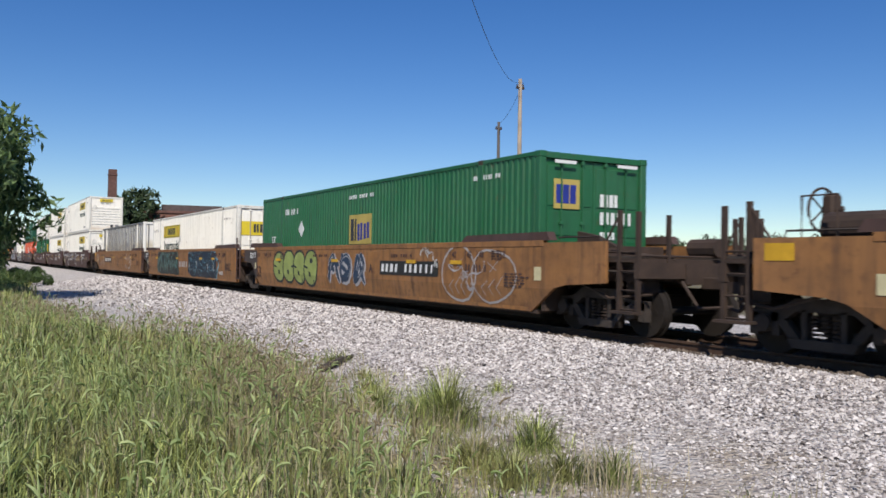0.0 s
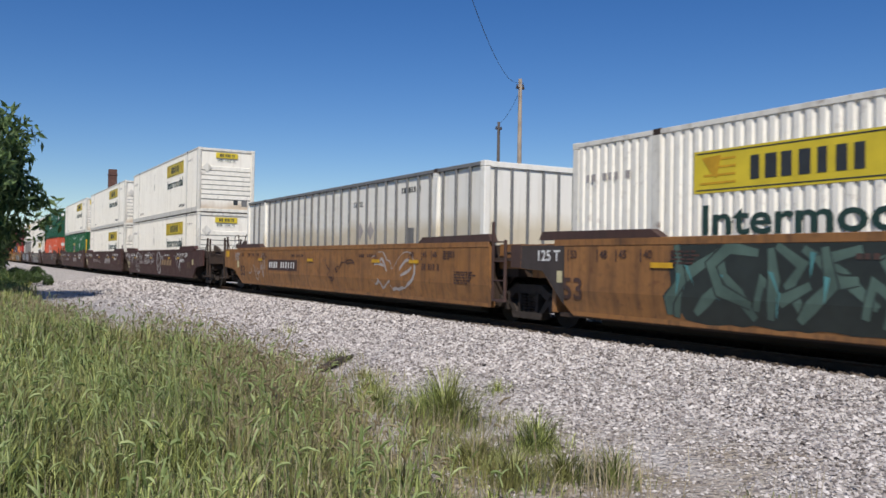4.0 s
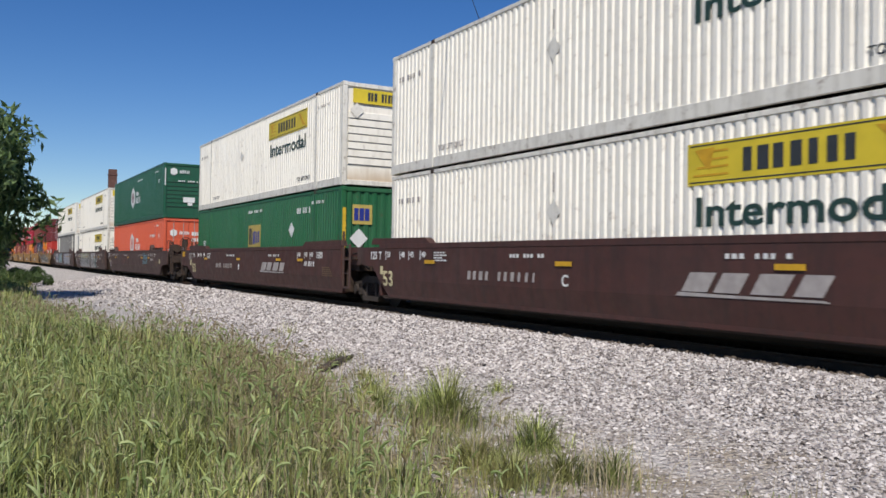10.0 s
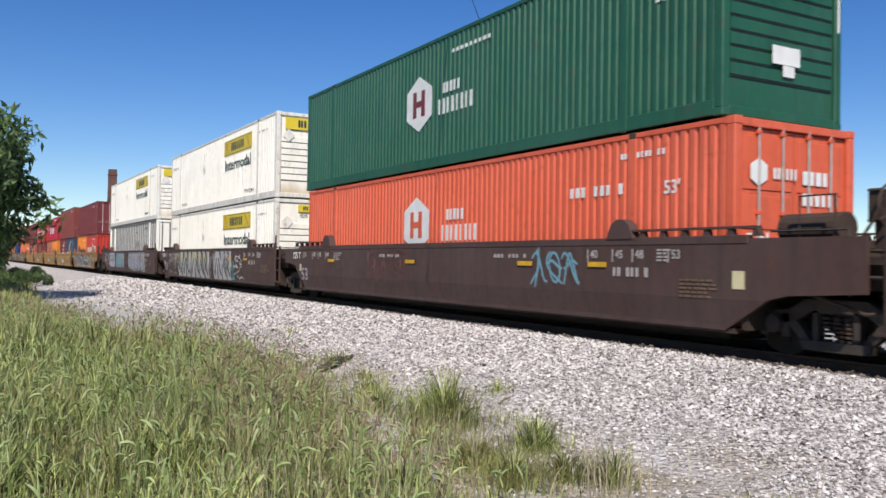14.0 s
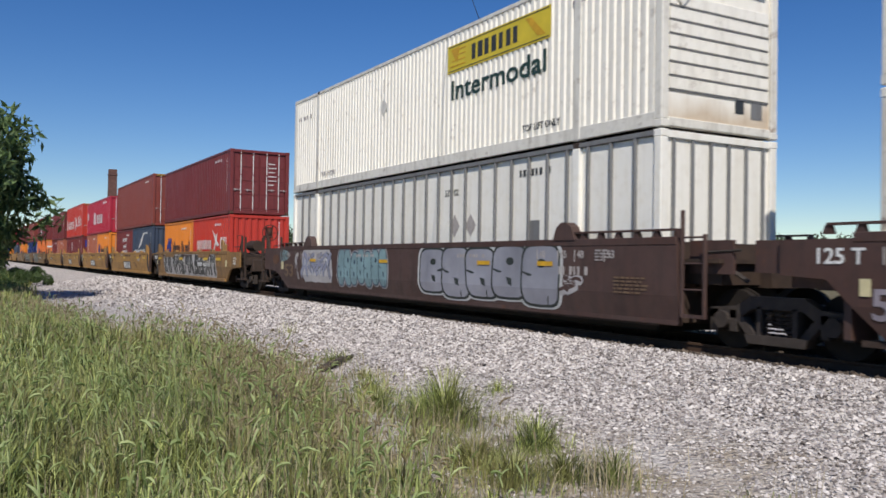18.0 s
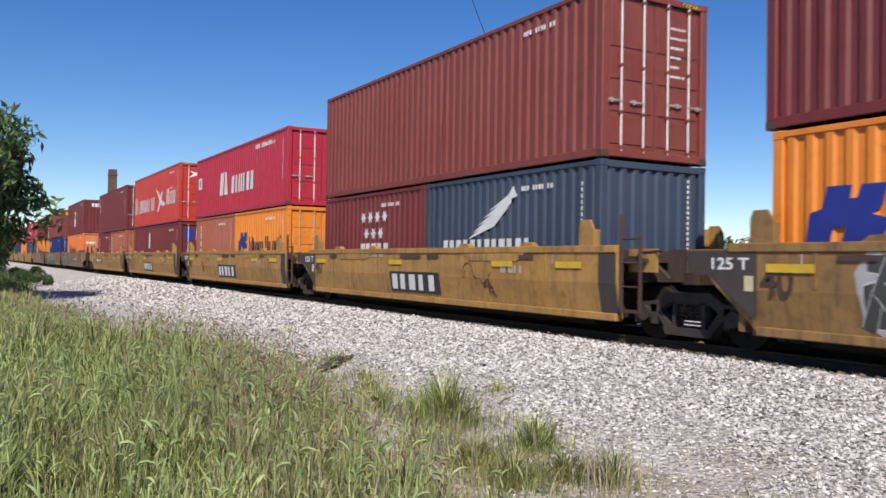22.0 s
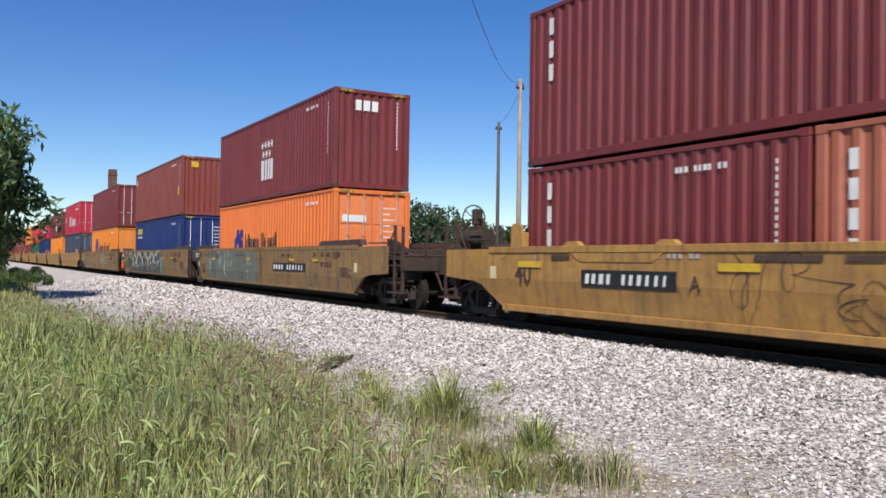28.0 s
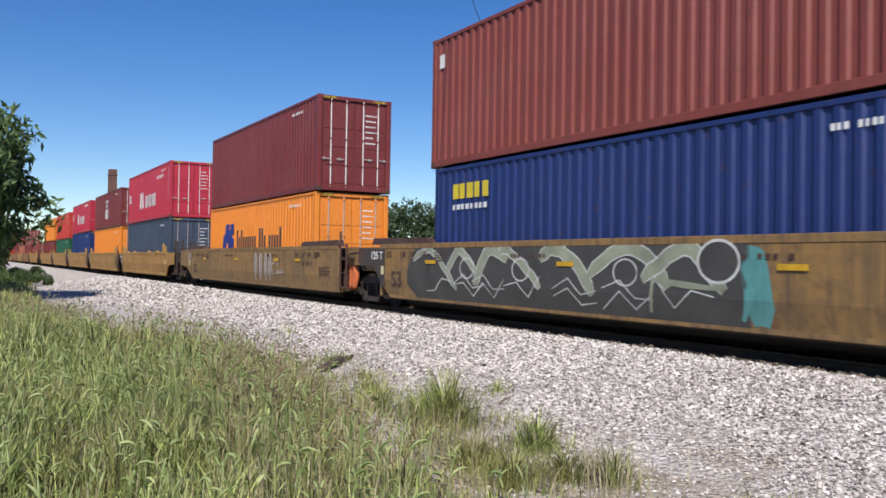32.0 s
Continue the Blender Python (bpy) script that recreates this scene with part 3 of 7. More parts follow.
def hunt_sign(root, hw, x0, drop=0.0):
    """Yellow name panel with the word below it."""
    y, z = -hw + 0.0105, 1.97 - drop
    p = panel(root, x0, x0 + 3.7, z, z + 0.60, M["yellow_sign"], y, label="yellow name panel")
    for za in (z + 0.035, z + 0.555):
        panel(p, x0 + 0.05, x0 + 3.65, za, za + 0.016, M["dark_mark"], y - 0.005, name="sign_line")
    bars(p, x0 + 1.0, x0 + 2.75, z + 0.14, z + 0.46, 7, M["dark_mark"], y - 0.005, gap=0.2)
    for k in range(4):
        panel(p, x0 + 0.12 + 0.07 * k, x0 + 0.75, z + 0.12 + 0.11 * k, z + 0.15 + 0.11 * k, M["amber"], y - 0.005, name="sign_line")
    polygon(p, [(x0 + 0.15, z + 0.5), (x0 + 0.5, z + 0.52), (x0 + 0.42, z + 0.2), (x0 + 0.3, z + 0.3)], M["amber"], y - 0.006)
    polygon(p, [(x0 + 2.9, z + 0.52), (x0 + 3.1, z + 0.5), (x0 + 3.55, z + 0.1), (x0 + 3.3, z + 0.12)], M["amber"], y - 0.005)
    lettering(root, "Intermodal", x0 + 1.87, z - 0.58, 0.42, M["green_mark"], y - 0.002, width=3.4)


def white_box(z_end="louvre", sign=1.5, style="long", seed=1, wide_sign=False, label="white corrugated 53-foot container with yellow name panel", skin="white_ply"):
    c = container("shipping_container", label, 16.154, 2.896, 2.6, M["white"] if style == "long" else M[skin], style, z_end,
                  M["white_rail"] if style == "long" else M["white_ply"])
    hl, hw = 8.077, 1.3
    if sign is not None:
        hunt_sign(c, hw, sign, 0.12 if sign < 0 else 0.0)
    y = -hw + 0.0105
    if style == "long":
        lettering(c, "TOP LIFT ONLY", -5.2, 0.36, 0.12, M["grey_mark"], y, width=1.1)
        lettering(c, "TOP LIFT ONLY", 5.0, 0.36, 0.13, M["dark_mark"], y, width=1.15)
        bars(c, -7.7, -6.6, 2.2, 2.32, 8, M["grey_mark"], y)
        d = ring_points(-1.6, 1.75, 0.2, 0.24, 4)
        polygon(c, d, M["white_rail"], y, name="placard_holder")
        panel(c, -1.62, -1.58, 2.1, 2.45, M["grey_mark"], y, name="rub_mark")
        bars(c, 5.9, 7.1, 2.38, 2.45, 12, M["grey_mark"], y)
    else:
        y = -hw + 0.058
        lettering(c, "53'/102", 1.75, 2.25, 0.14, M["dark_mark"], y)
        for x in (1.9, 2.55):
            polygon(c, ring_points(x, 1.6, 0.2, 0.24, 4), M["grey_mark"], y, name="placard_holder")
        bars(c, 4.3, 5.3, 2.45, 2.58, 8, M["dark_mark"], y)
        panel(c, 4.6, 4.95, 1.2, 1.62, M["rib_grey"], y, name="document_box")
    if z_end == "louvre":
        if wide_sign:
            p = panel(c, -1.0, 1.0, 2.32, 2.72, M["yellow_sign"], hl - 0.012, 90, label="wide yellow name panel")
            bars(p, -0.55, 0.6, 2.40, 2.64, 11, M["dark_mark"], hl - 0.007, turn=90, gap=0.15)
        else:
            p = panel(c, -0.5, 0.5, 2.46, 2.70, M["yellow_sign"], hl - 0.012, 90, label="yellow name panel")
            bars(p, -0.32, 0.37, 2.51, 2.65, 11, M["dark_mark"], hl - 0.007, turn=90, gap=0.15)
            bars(c, -0.42, 0.42, 2.32, 2.38, 12, M["green_mark"], hl - 0.012, turn=90)
        panel(c, 0.35, 0.55, 0.36, 0.58, M["dark_mark"], hl - 0.06, 90, "vent_cover")
        panel(c, 0.72, 0.98, 0.30, 0.62, M["rib_grey"], hl - 0.06, 90, "document_box")
        polygon(c, ring_points(-0.88, 2.0 + 0.1 * (seed % 2), 0.22, 0.22, 4), M["white_rail"], hl - 0.005, 90, "placard_holder")
    elif z_end == "doors":
        p = panel(c, -1.12, 1.12, 1.75, 2.28, M["yellow_sign"], hl - 0.045, 90, label="yellow name panel")
        bars(p, -0.65, 0.75, 1.86, 2.18, 11, M["dark_mark"], hl - 0.04, turn=90, gap=0.15)
    return c


def emp_box(front="doors", side=1):
    c = container("shipping_container", "green corrugated 53-foot container with a gold square emblem", 16.154, 2.896, 2.6, M["green"], "long", front)
    y = -1.290
    e = panel(c, -0.57, 0.85, 1.27, 2.05, M["gold_sign"], y, name="emblem", label="gold square emblem with dark and blue bars")
    panel(e, -0.46, -0.26, 1.36, 1.94, M["dark_mark"], y - 0.005, name="emblem_bar")
    panel(e, -0.20, -0.10, 1.36, 1.94, M["dark_mark"], y - 0.005, name="emblem_bar")
    for k, xa in enumerate((-0.02, 0.16, 0.38, 0.58)):
        panel(e, xa, xa + 0.13, 1.36 + 0.02 * k, 1.80 + 0.03 * (k % 2), M["blue_mark"], y - 0.005, name="emblem_bar")
    lettering(c, "53'", -6.9, 1.36, 0.24, M["white_mark"], y)
    polygon(c, ring_points(4.15 * side - 0.12, 1.78, 0.26, 0.25, 4), M["white_mark"], y, name="placard_holder")
    bars(c, -5.75 if side < 0 else 4.5, -4.55 if side < 0 else 5.7, 2.26, 2.44, 9, M["white_mark"], y)
    lettering(c, "53'", 6.9, 0.36, 0.26, M["white_mark"], y)
    lettering(c, "53'", -7.1, 0.36, 0.26, M["white_mark"], y)
    marks(c, 8.077, 1.3, 2.896, M["white_mark"], False)
    bars(c, -0.6, 1.0, 2.48, 2.58, 12, M["white_mark"], y)
    x = 8.077 - (0.045 if front == "doors" else 0.03)
    e = panel(c, -0.95, -0.35, 1.85, 2.40, M["gold_sign"], x, 90, "emblem", "gold square emblem")
    bars(e, -0.90, -0.40, 1.95, 2.30, 3, M["blue_mark"], x + 0.005, turn=90, gap=0.12)
    if front == "doors":
        bars(c, 0.15, 0.62, 1.92, 2.16, 4, M["white_mark"], x, turn=90)
        bars(c, 0.15, 0.98, 1.58, 1.82, 6, M["white_mark"], x, turn=90)
        bars(c, 0.15, 0.55, 1.30, 1.44, 4, M["white_mark"], x, turn=90)
        panel(c, -1.0, -0.5, 2.68, 2.74, M["white_mark"], x + 0.09, 90, "reflector")
        panel(c, 0.5, 1.0, 2.68, 2.74, M["white_mark"], x + 0.09, 90, "reflector")
    else:
        polygon(c, ring_points(-0.75, 1.45, 0.28, 0.28, 4), M["white_mark"], x, 90, "placard_holder")
        panel(c, -1.26, -1.16, 0.7, 2.3, M["yellow"], 8.077, 90, "reflector")
        lettering(c, "53'", 0.2, 0.66, 0.24, M["white_mark"], x + 0.004, turn=90)
    return c


def hub_box(mat, front, label):
    c = container("shipping_container", label, 16.154, 2.896, 2.6, mat, "long", front)
    y, top = -1.290, mat == M["dark_green"]
    z, xh = (1.53, -0.88) if top else (1.67, -1.16)
    hexa = polygon(c, ring_points(xh, z, 0.70, 0.64, 6, math.pi / 6), M["white_mark"], y, label="white hexagon emblem")
    for x in (xh - 0.20, xh + 0.20):
        panel(hexa, x - 0.085, x + 0.085, z - 0.30, z + 0.30, M["maroon"] if top else mat, y - 0.006, name="emblem_bar")
    panel(hexa, xh - 0.13, xh + 0.13, z - 0.07, z + 0.07, M["maroon"] if top else mat, y - 0.006, name="emblem_bar")
    bars(c, 0.22, 0.98, z + 0.07, z + 0.30, 5, M["white_mark"], y, gap=0.34)
    bars(c, 0.03, 1.55, z - 0.38, z - 0.04, 8, M["white_mark"], y, gap=0.36)
    lettering(c, "53'", 6.9, 1.9, 0.2, M["white_mark"], y)
    marks(c, 8.077, 1.3, 2.896, M["white_mark"], False)
    bars(c, *((0.6, 2.2, 2.42, 2.50) if top else (4.5, 5.9, 1.95, 2.12)), 9, M["white_mark"], y)
    x = 8.077 - (0.045 if front == "doors" else 0.03)
    zz = 2.45 if top else 2.15
    polygon(c, ring_points(-0.78, zz, 0.20, 0.20, 6, math.pi / 6), M["white_mark"], x + 0.01, 90, "emblem")
    bars(c, -0.48, 0.05, zz - 0.08, zz + 0.08, 6, M["white_mark"], x + 0.01, turn=90)
    if top:
        panel(c, -0.28, 0.32, 0.85, 1.12, M["white_mark"], x + 0.03, 90, "label_plate")
        panel(c, -0.05, 0.2, 0.68, 0.84, M["white_mark"], x + 0.03, 90, "label_plate")
        bars(c, -0.55, 0.6, 1.92, 2.0, 12, M["white_mark"], x + 0.04, turn=90)
        panel(c, -1.24, -1.19, 1.7, 2.6, M["white_mark"], 8.077, 90, "reflector")
        panel(c, 1.19, 1.24, 1.5, 2.6, M["white_mark"], 8.077, 90, "reflector")
    else:
        lettering(c, "53'", -0.8, 1.0, 0.3, M["white_mark"], x + 0.01, turn=90)
        bars(c, 0.15, 0.75, 2.02, 2.22, 4, M["white_mark"], x + 0.01, turn=90)
        bars(c, 0.15, 1.0, 1.72, 1.90, 6, M["white_mark"], x + 0.01, turn=90)
    return c


def iso_box(mat, label, length=12.192, high=2.591, front="doors", door_mat=None, seed=0, mark=True):
    c = container("shipping_container", label, length, high, 2.438, mat, "iso", front, None, door_mat)
    hl, hw = length / 2, 1.219
    if high > 2.7:
        for s in (1, -1):
            p = panel(c, min(s * 0.62, s * 1.02), max(s * 0.62, s * 1.02), high - 0.105, high - 0.035, M["yellow"], hl - 0.012, 90, "height_warning", "yellow and black height strip")
            bars(p, min(s * 0.62, s * 1.02), max(s * 0.62, s * 1.02), high - 0.105, high - 0.035, 5, M["black"], hl - 0.007, 0.6, 90, gap=0.5)
    if mark:
        marks(c, hl, hw, high, M["white_mark"], front == "doors", seed)
        rng = random.Random(seed)
        if rng.random() < 0.6:
            column_bars(c, hl - 0.5, high * 0.35, high * 0.88, 13, 0.035, M["white_mark"], -hw + 0.0105)
        if front == "corr":
            column_bars(c, 0.8, high * 0.42, high * 0.92, 14, 0.045, M["white_mark"], hl - 0.03, turn=90)
    return c


# ---------------------------------------------------------------- well cars
def wheelset(bm):
    tube(bm, [(0, -1.05, 0), (0, 1.05, 0)], 0.075, 10)
    for s in (1, -1):
        y = s * 0.76
        tube(bm, [(0, y - 0.065, 0), (0, y + 0.065, 0)], WHEEL_R, 28)
        tube(bm, [(0, s * 0.68, 0), (0, s * 0.715, 0)], WHEEL_R + 0.026, 28)
        tube(bm, [(0, s * 0.80, 0), (0, s * 0.85, 0)], 0.13, 12)
        for k in range(6):
            a = k * math.pi / 3
            box(bm, 0.24 * math.cos(a) - 0.03, 0.24 * math.cos(a) + 0.03, s * 0.825 - 0.008, s * 0.825 + 0.012, 0.24 * math.sin(a) - 0.03, 0.24 * math.sin(a) + 0.03)


def side_frame(bm):
    """A cast truck side with pedestals, tension member and spring window."""
    z = WHEEL_R
    top = [(-1.12, z + 0.16), (-0.66, z + 0.20), (-0.42, z + 0.34), (0.42, z + 0.34), (0.66, z + 0.20), (1.12, z + 0.16)]
    low = [(1.12, z + 0.02), (0.62, z + 0.03), (0.40, z + 0.17), (-0.40, z + 0.17), (-0.62, z + 0.03), (-1.12, z + 0.02)]
    prism(bm, top + low, -0.07, 0.07)
    for s in (1, -1):
        prism(bm, [(s * 0.72, z + 0.05), (s * 0.55, z + 0.05), (s * 0.30, z - 0.24), (s * 0.44, z - 0.24)], -0.065, 0.065)
        prism(bm, [(s * 1.12, z + 0.14), (s * 0.98, z + 0.14), (s * 0.98, z - 0.16), (s * 1.12, z - 0.16)], -0.07, 0.07)
        prism(bm, [(s * 0.78, z + 0.14), (s * 0.66, z + 0.14), (s * 0.66, z - 0.16), (s * 0.78, z - 0.16)], -0.07, 0.07)
        tube(bm, [(s * 0.88, -0.14, z), (s * 0.88, 0.0, z)], 0.12, 12)
        prism(bm, [(s * 0.32, z + 0.2), (s * 0.24, z + 0.2), (s * 0.24, z - 0.2), (s * 0.32, z - 0.2)], -0.07, 0.07)
    prism(bm, [(-0.5, z - 0.18), (0.5, z - 0.18), (0.44, z - 0.30), (-0.44, z - 0.30)], -0.10, 0.10)


def springs(bm):
    for x in (-0.15, 0.0, 0.15):
        for k in range(6):
            z = WHEEL_R - 0.18 + k * 0.055
            tube(bm, [(x, 0, z), (x, 0, z + 0.03)], 0.06, 8)


def truck(root, x, keyed):
    for s in (1, -1):
        f = put("truck_side_frame", mesh_of("truck_side_frame", side_frame), M["steel_grey"], root, Matrix.Translation((x, -s * 1.0, 0)) @ pose(0, 0, 0, 0, 0, 0 if s > 0 else 180), "dusty cast steel truck side frame")
        put("spring_pack", mesh_of("spring_pack", springs), M["steel_dark"], f)
    put("truck_bolster", mesh_of("truck_bolster", lambda bm: box(bm, -0.2, 0.2, -0.95, 0.95, WHEEL_R - 0.08, WHEEL_R + 0.22, 0.03)), M["steel_dark"], root, Matrix.Translation((x, 0, 0)))
    for dx in (-0.88, 0.88):
        w = put("wheelset", mesh_of("wheelset", wheelset), M["wheel"], root, Matrix.Translation((x + dx, 0, WHEEL_R)), "steel wheels on an axle")
        if keyed:
            WHEELS.append((w, x + dx, WHEEL_R))


def ladder(root, x, mat, y=-1.47, z0=0.42, z1=1.95, w=0.42, rungs=4):
    def build(bm):
        for s in (0, w):
            box(bm, x + s - 0.025, x + s + 0.025, y - 0.03, y + 0.02, z0, z1 - (0.35 if s else 0), 0.006)
        box(bm, x, x + w, y - 0.02, y + 0.01, z0, z0 + 0.05)
    lad = part("ladder", _bm(build), mat, root)
    for i in range(1, rungs):
        z = z0 + 0.03 + i * 0.37
        part("rung", _bm(lambda bm: tube(bm, [(x, y, z), (x + w, y, z)], 0.016, 6)), mat, lad)


def brake_wheel(root, x, y, z, s):
    """A hand brake: a spoked wheel on its gear box."""
    def rim(bm):
        n = 20
        pts = [(x, y + 0.29 * math.cos(2 * math.pi * k / n), z + 0.29 * math.sin(2 * math.pi * k / n)) for k in range(n + 1)]
        tube(bm, pts, 0.018, 6)
        for k in range(5):
            a = 2 * math.pi * k / 5
            tube(bm, [(x, y, z), (x, y + 0.28 * math.cos(a), z + 0.28 * math.sin(a))], 0.012, 5)
    w = part("brake_wheel", _bm(rim), M["steel_dark"], root, "spoked hand brake wheel")
    w2 = lambda bm: (box(bm, x - s * 0.06, x - s * 0.22, y - 0.11, y + 0.11, z - 0.16, z + 0.2, 0.03), tube(bm, [(x - s * 0.3, y, z), (x, y, z)], 0.04, 8),
                     box(bm, x - s * 0.08, x - s * 0.2, y - 0.05, y + 0.05, 1.4, z))
    part("brake_gear_box", _bm(w2), M["rust_red"] if x > 0 and s > 0 and z > 2 else M["steel_dark"], root)


def well_car(kind, mat, rear, front, label, keyed=True, hood=True, brake=(), hood_mat=None, tall=None):
    """One unit of a double-stack well car; the ends are C (coupler), S (over the shared truck) or V (carried by the next unit's truck)."""
    root = tagged(new("well_car"), label, "rail car", "well cars of the train")
    long = kind == 53
    b0 = {"S": 7.85, "C": 8.1, "V": 8.62} if long else {"S": 6.12, "C": 6.5, "V": 6.82}
    half = 9.65 if long else 7.66
    coup = 11.7 if long else 9.75
    tc = 9.45 if long else 7.75
    zb, zt = (0.32, 1.56) if long else (0.30, 1.45)
    if tall:
        zt = tall

    def outline(kind_end, s):
        """Corner points of one end of the side wall, from the bottom up."""
        x = b0[kind_end]
        if kind_end == "V":
            return [(s * x, zb), (s * (x + 0.04), 0.6), (s * x, zt)]
        if kind_end == "S":
            return [(s * x, zb), (s * (x + 0.75), 1.02), (s * (half - 0.4), 1.06), (s * (half - 0.4), zt - 0.06)]
        return [(s * x, zb), (s * (x + 0.72), 0.74), (s * (x + 1.0), 0.80), (s * (x + 2.05), 0.86), (s * (x + 2.05), zt - 0.03)]
    fr, re = outline(front, 1), outline(rear, -1)
    poly = fr + re[::-1]
    for s in (1, -1):
        part("side_wall", lean_in(_bm(lambda bm: prism(bm, poly, -0.03, 0.03)), 0.72 if long else 0.86), mat, root, m=Matrix.Translation((0, -s * 1.49, 0)) @ Matrix.Diagonal((1, s, 1, 1)))
        x0, x1 = -b0[rear], b0[front]
        def chord(bm):
            box(bm, x0 - (0.0 if rear == "V" else 0.4), x1 + (0.0 if front == "V" else 0.4), -0.062 if long else -0.075, 0.05, zt - 0.10, zt + 0.015, 0.008)
        part("top_chord", _bm(chord), mat, root, m=Matrix.Translation((0, -s * 1.47, 0)))
        part("bottom_sill", _bm(lambda bm: box(bm, x0 + 0.03, x1 - 0.03, -0.022 if long else -0.06, 0.10, zb - 0.03, zb + 0.09, 0.012)), mat, root, m=Matrix.Translation((0, -s * 1.435, 0)))
        if hood:
            for e, kd in ((1, front), (-1, rear)):
                a, b = (5.7, 8.6) if long else (4.6, 6.35)
                def top(bm):
                    vs = []
                    for x, z in ((e * a, zt + 0.01), (e * (a + 0.22), zt + 0.14), (e * b, zt + 0.16), (e * (b + 0.1), zt + 0.01)):
                        vs.append((x, z))
                    prism(bm, vs, -0.07, 0.10)
                def rack(bm):
                    prism(bm, [(e * 5.75, zt), (e * 6.35, zt), (e * 6.25, zt + 0.22), (e * 6.12, zt + 0.30), (e * 5.98, zt + 0.30), (e * 5.85, zt + 0.22)], -0.09, 0.09)
                    box(bm, *sorted((e * 6.3, e * b)), -0.06, 0.08, zt + 0.105, zt + 0.135)
                    for k in range(6):
                        x = e * (6.5 + k * 0.42)
                        prism(bm, [(x - 0.07, zt), (x + 0.07, zt), (x + 0.03, zt + 0.11), (x - 0.03, zt + 0.11)], -0.04, 0.04)
                part("guide_rack" if hood == "rack" else "guide_cover", _bm(rack if hood == "rack" else top), hood_mat or mat, root, m=Matrix.Translation((0, -s * 1.46, 0)))
        elif not long:
            for x in (-3.3, 3.3):
                part("guide_plate", _bm(lambda bm: prism(bm, [(x - 0.85, zt - 0.25), (x + 0.85, zt - 0.25), (x + 1.15, zt - 0.06), (x - 1.15, zt - 0.06)], -0.034, 0.0)), mat, root, m=Matrix.Translation((0, -s * 1.50, 0)))
            for x in (-6.0, 6.08):
                def guide(bm):
                    prism(bm, [(x - 0.19, zt), (x + 0.19, zt), (x + 0.17, zt + 0.30), (x + 0.08, zt + 0.44), (x - 0.13, zt + 0.44), (x - 0.18, zt + 0.34)], -0.07, -0.03)
                    box(bm, x - 0.19, x - 0.13, -0.03, 0.09, zt, zt + 0.38, 0.01)
                    box(bm, x + 0.11, x + 0.17, -0.03, 0.09, zt, zt + 0.28, 0.01)
                part("corner_guide", _bm(guide), mat, root, "worn yellow corner guide", m=Matrix.Translation((0, -s * 1.44, 0)) @ Matrix.Diagonal((1, s, 1, 1)))
            for x in (-5.2, 5.0):
                part("wall_seam", _bm(lambda bm: box(bm, x - 0.02, x + 0.02, -0.032, 0.0, 0.9, zt - 0.1)), mat, root, m=Matrix.Translation((0, -s * 1.50, 0)))
            for x in (-4.4, -2.2, 2.2, 4.4):
                part("guide_bracket", _bm(lambda bm: prism(bm, [(x - 0.25, zt), (x + 0.25, zt), (x + 0.12, zt + 0.09), (x - 0.12, zt + 0.09)], -0.06, 0.06)), hood_mat or mat, root, m=Matrix.Translation((0, -s * 1.45, 0)))
    # well floor and cross bearers
    inner = (8.2 if long else 6.2)
    def floor(bm):
        for i in range(9):
            x = -inner + 0.3 + i * (2 * inner - 0.6) / 8
            box(bm, x - 0.15, x + 0.15, -1.42, 1.42, 0.26, 0.325)
        for s in (1, -1):
            box(bm, -inner, inner, s * 1.1, s * 1.42, 0.26, 0.332)
    part("well_floor", _bm(floor), M["steel_dark"], root)
    # Added dark slab that keeps the gap under the car in black shade.
    part("underframe", _bm(lambda bm: box(bm, -inner + 0.5, inner - 0.5, -0.95, 0.95, 0.12, 0.255, 0.03)), M["wheel"], root, "dark keel added to fill the shaded gap under the car")
    for e, kd in ((1, front), (-1, rear)):
        def bulk(bm):
            x = e * (inner + 0.18)
            box(bm, x - 0.05, x + 0.05, -1.42, 1.42, zb, zt - 0.05)
            end = {"S": half - 0.15, "V": half - 0.25, "C": coup - 0.85}[kd]
            box(bm, e * inner + e * 0.15, e * end, -0.45, 0.45, 0.86, 1.18)           # centre sill
            box(bm, e * inner + e * 0.15, e * (end - 0.1), -1.40, 1.40, 1.20, 1.26)    # deck
            box(bm, e * inner + e * 0.24, e * (end - 0.2), -1.22, 1.22, 0.90, 1.195)   # filler block added to shut out light under the deck
            for yy in (-0.9, 0.9):
                prism(bm, [(e * (inner + 0.2), 0.7), (e * (inner + 0.2), 1.2), (e * (end - 0.3), 1.2)], yy - 0.02, yy + 0.02)
        part("end_platform", _bm(bulk), M["steel_dark"] if kd != "S" else mat, root)
        if kd == "S":
            tr = e * half
            truck(root, tr, keyed)
            part("end_plate", _bm(lambda bm: prism(bm, [(e * (half - 0.95), 1.08), (e * (half + 0.02), 1.08), (e * (half + 0.02), zt - 0.06), (e * (half - 0.95), zt - 0.06)], -1.46, -1.40)), M["well_dark"], root)
            xs = b0["S"] + (0.12 if long else -0.06)
            if mat in (M["well_orange"], M["well_yellow"], M["well_ochre"], M["well_tan"]):
                # Dark end panel; its sloped lower part paints in the black shade there.
                dark_zone = [(xs, 0.46), (b0["S"] + 0.73, 1.03), (half - 0.42, 1.07), (half - 0.42, zt - 0.08), (xs, zt - 0.08)]
                polygon(root, [(e * a, b) for a, b in dark_zone], M["well_end_dark"], -1.524, name="end_plate", label="dark end plate with the shade below it painted in")
            lettering(root, "125 T", e * (xs + 0.46), zt - (0.35 if long else 0.33), 0.19 if long else 0.16, M["white_mark"], -1.530, width=0.62)
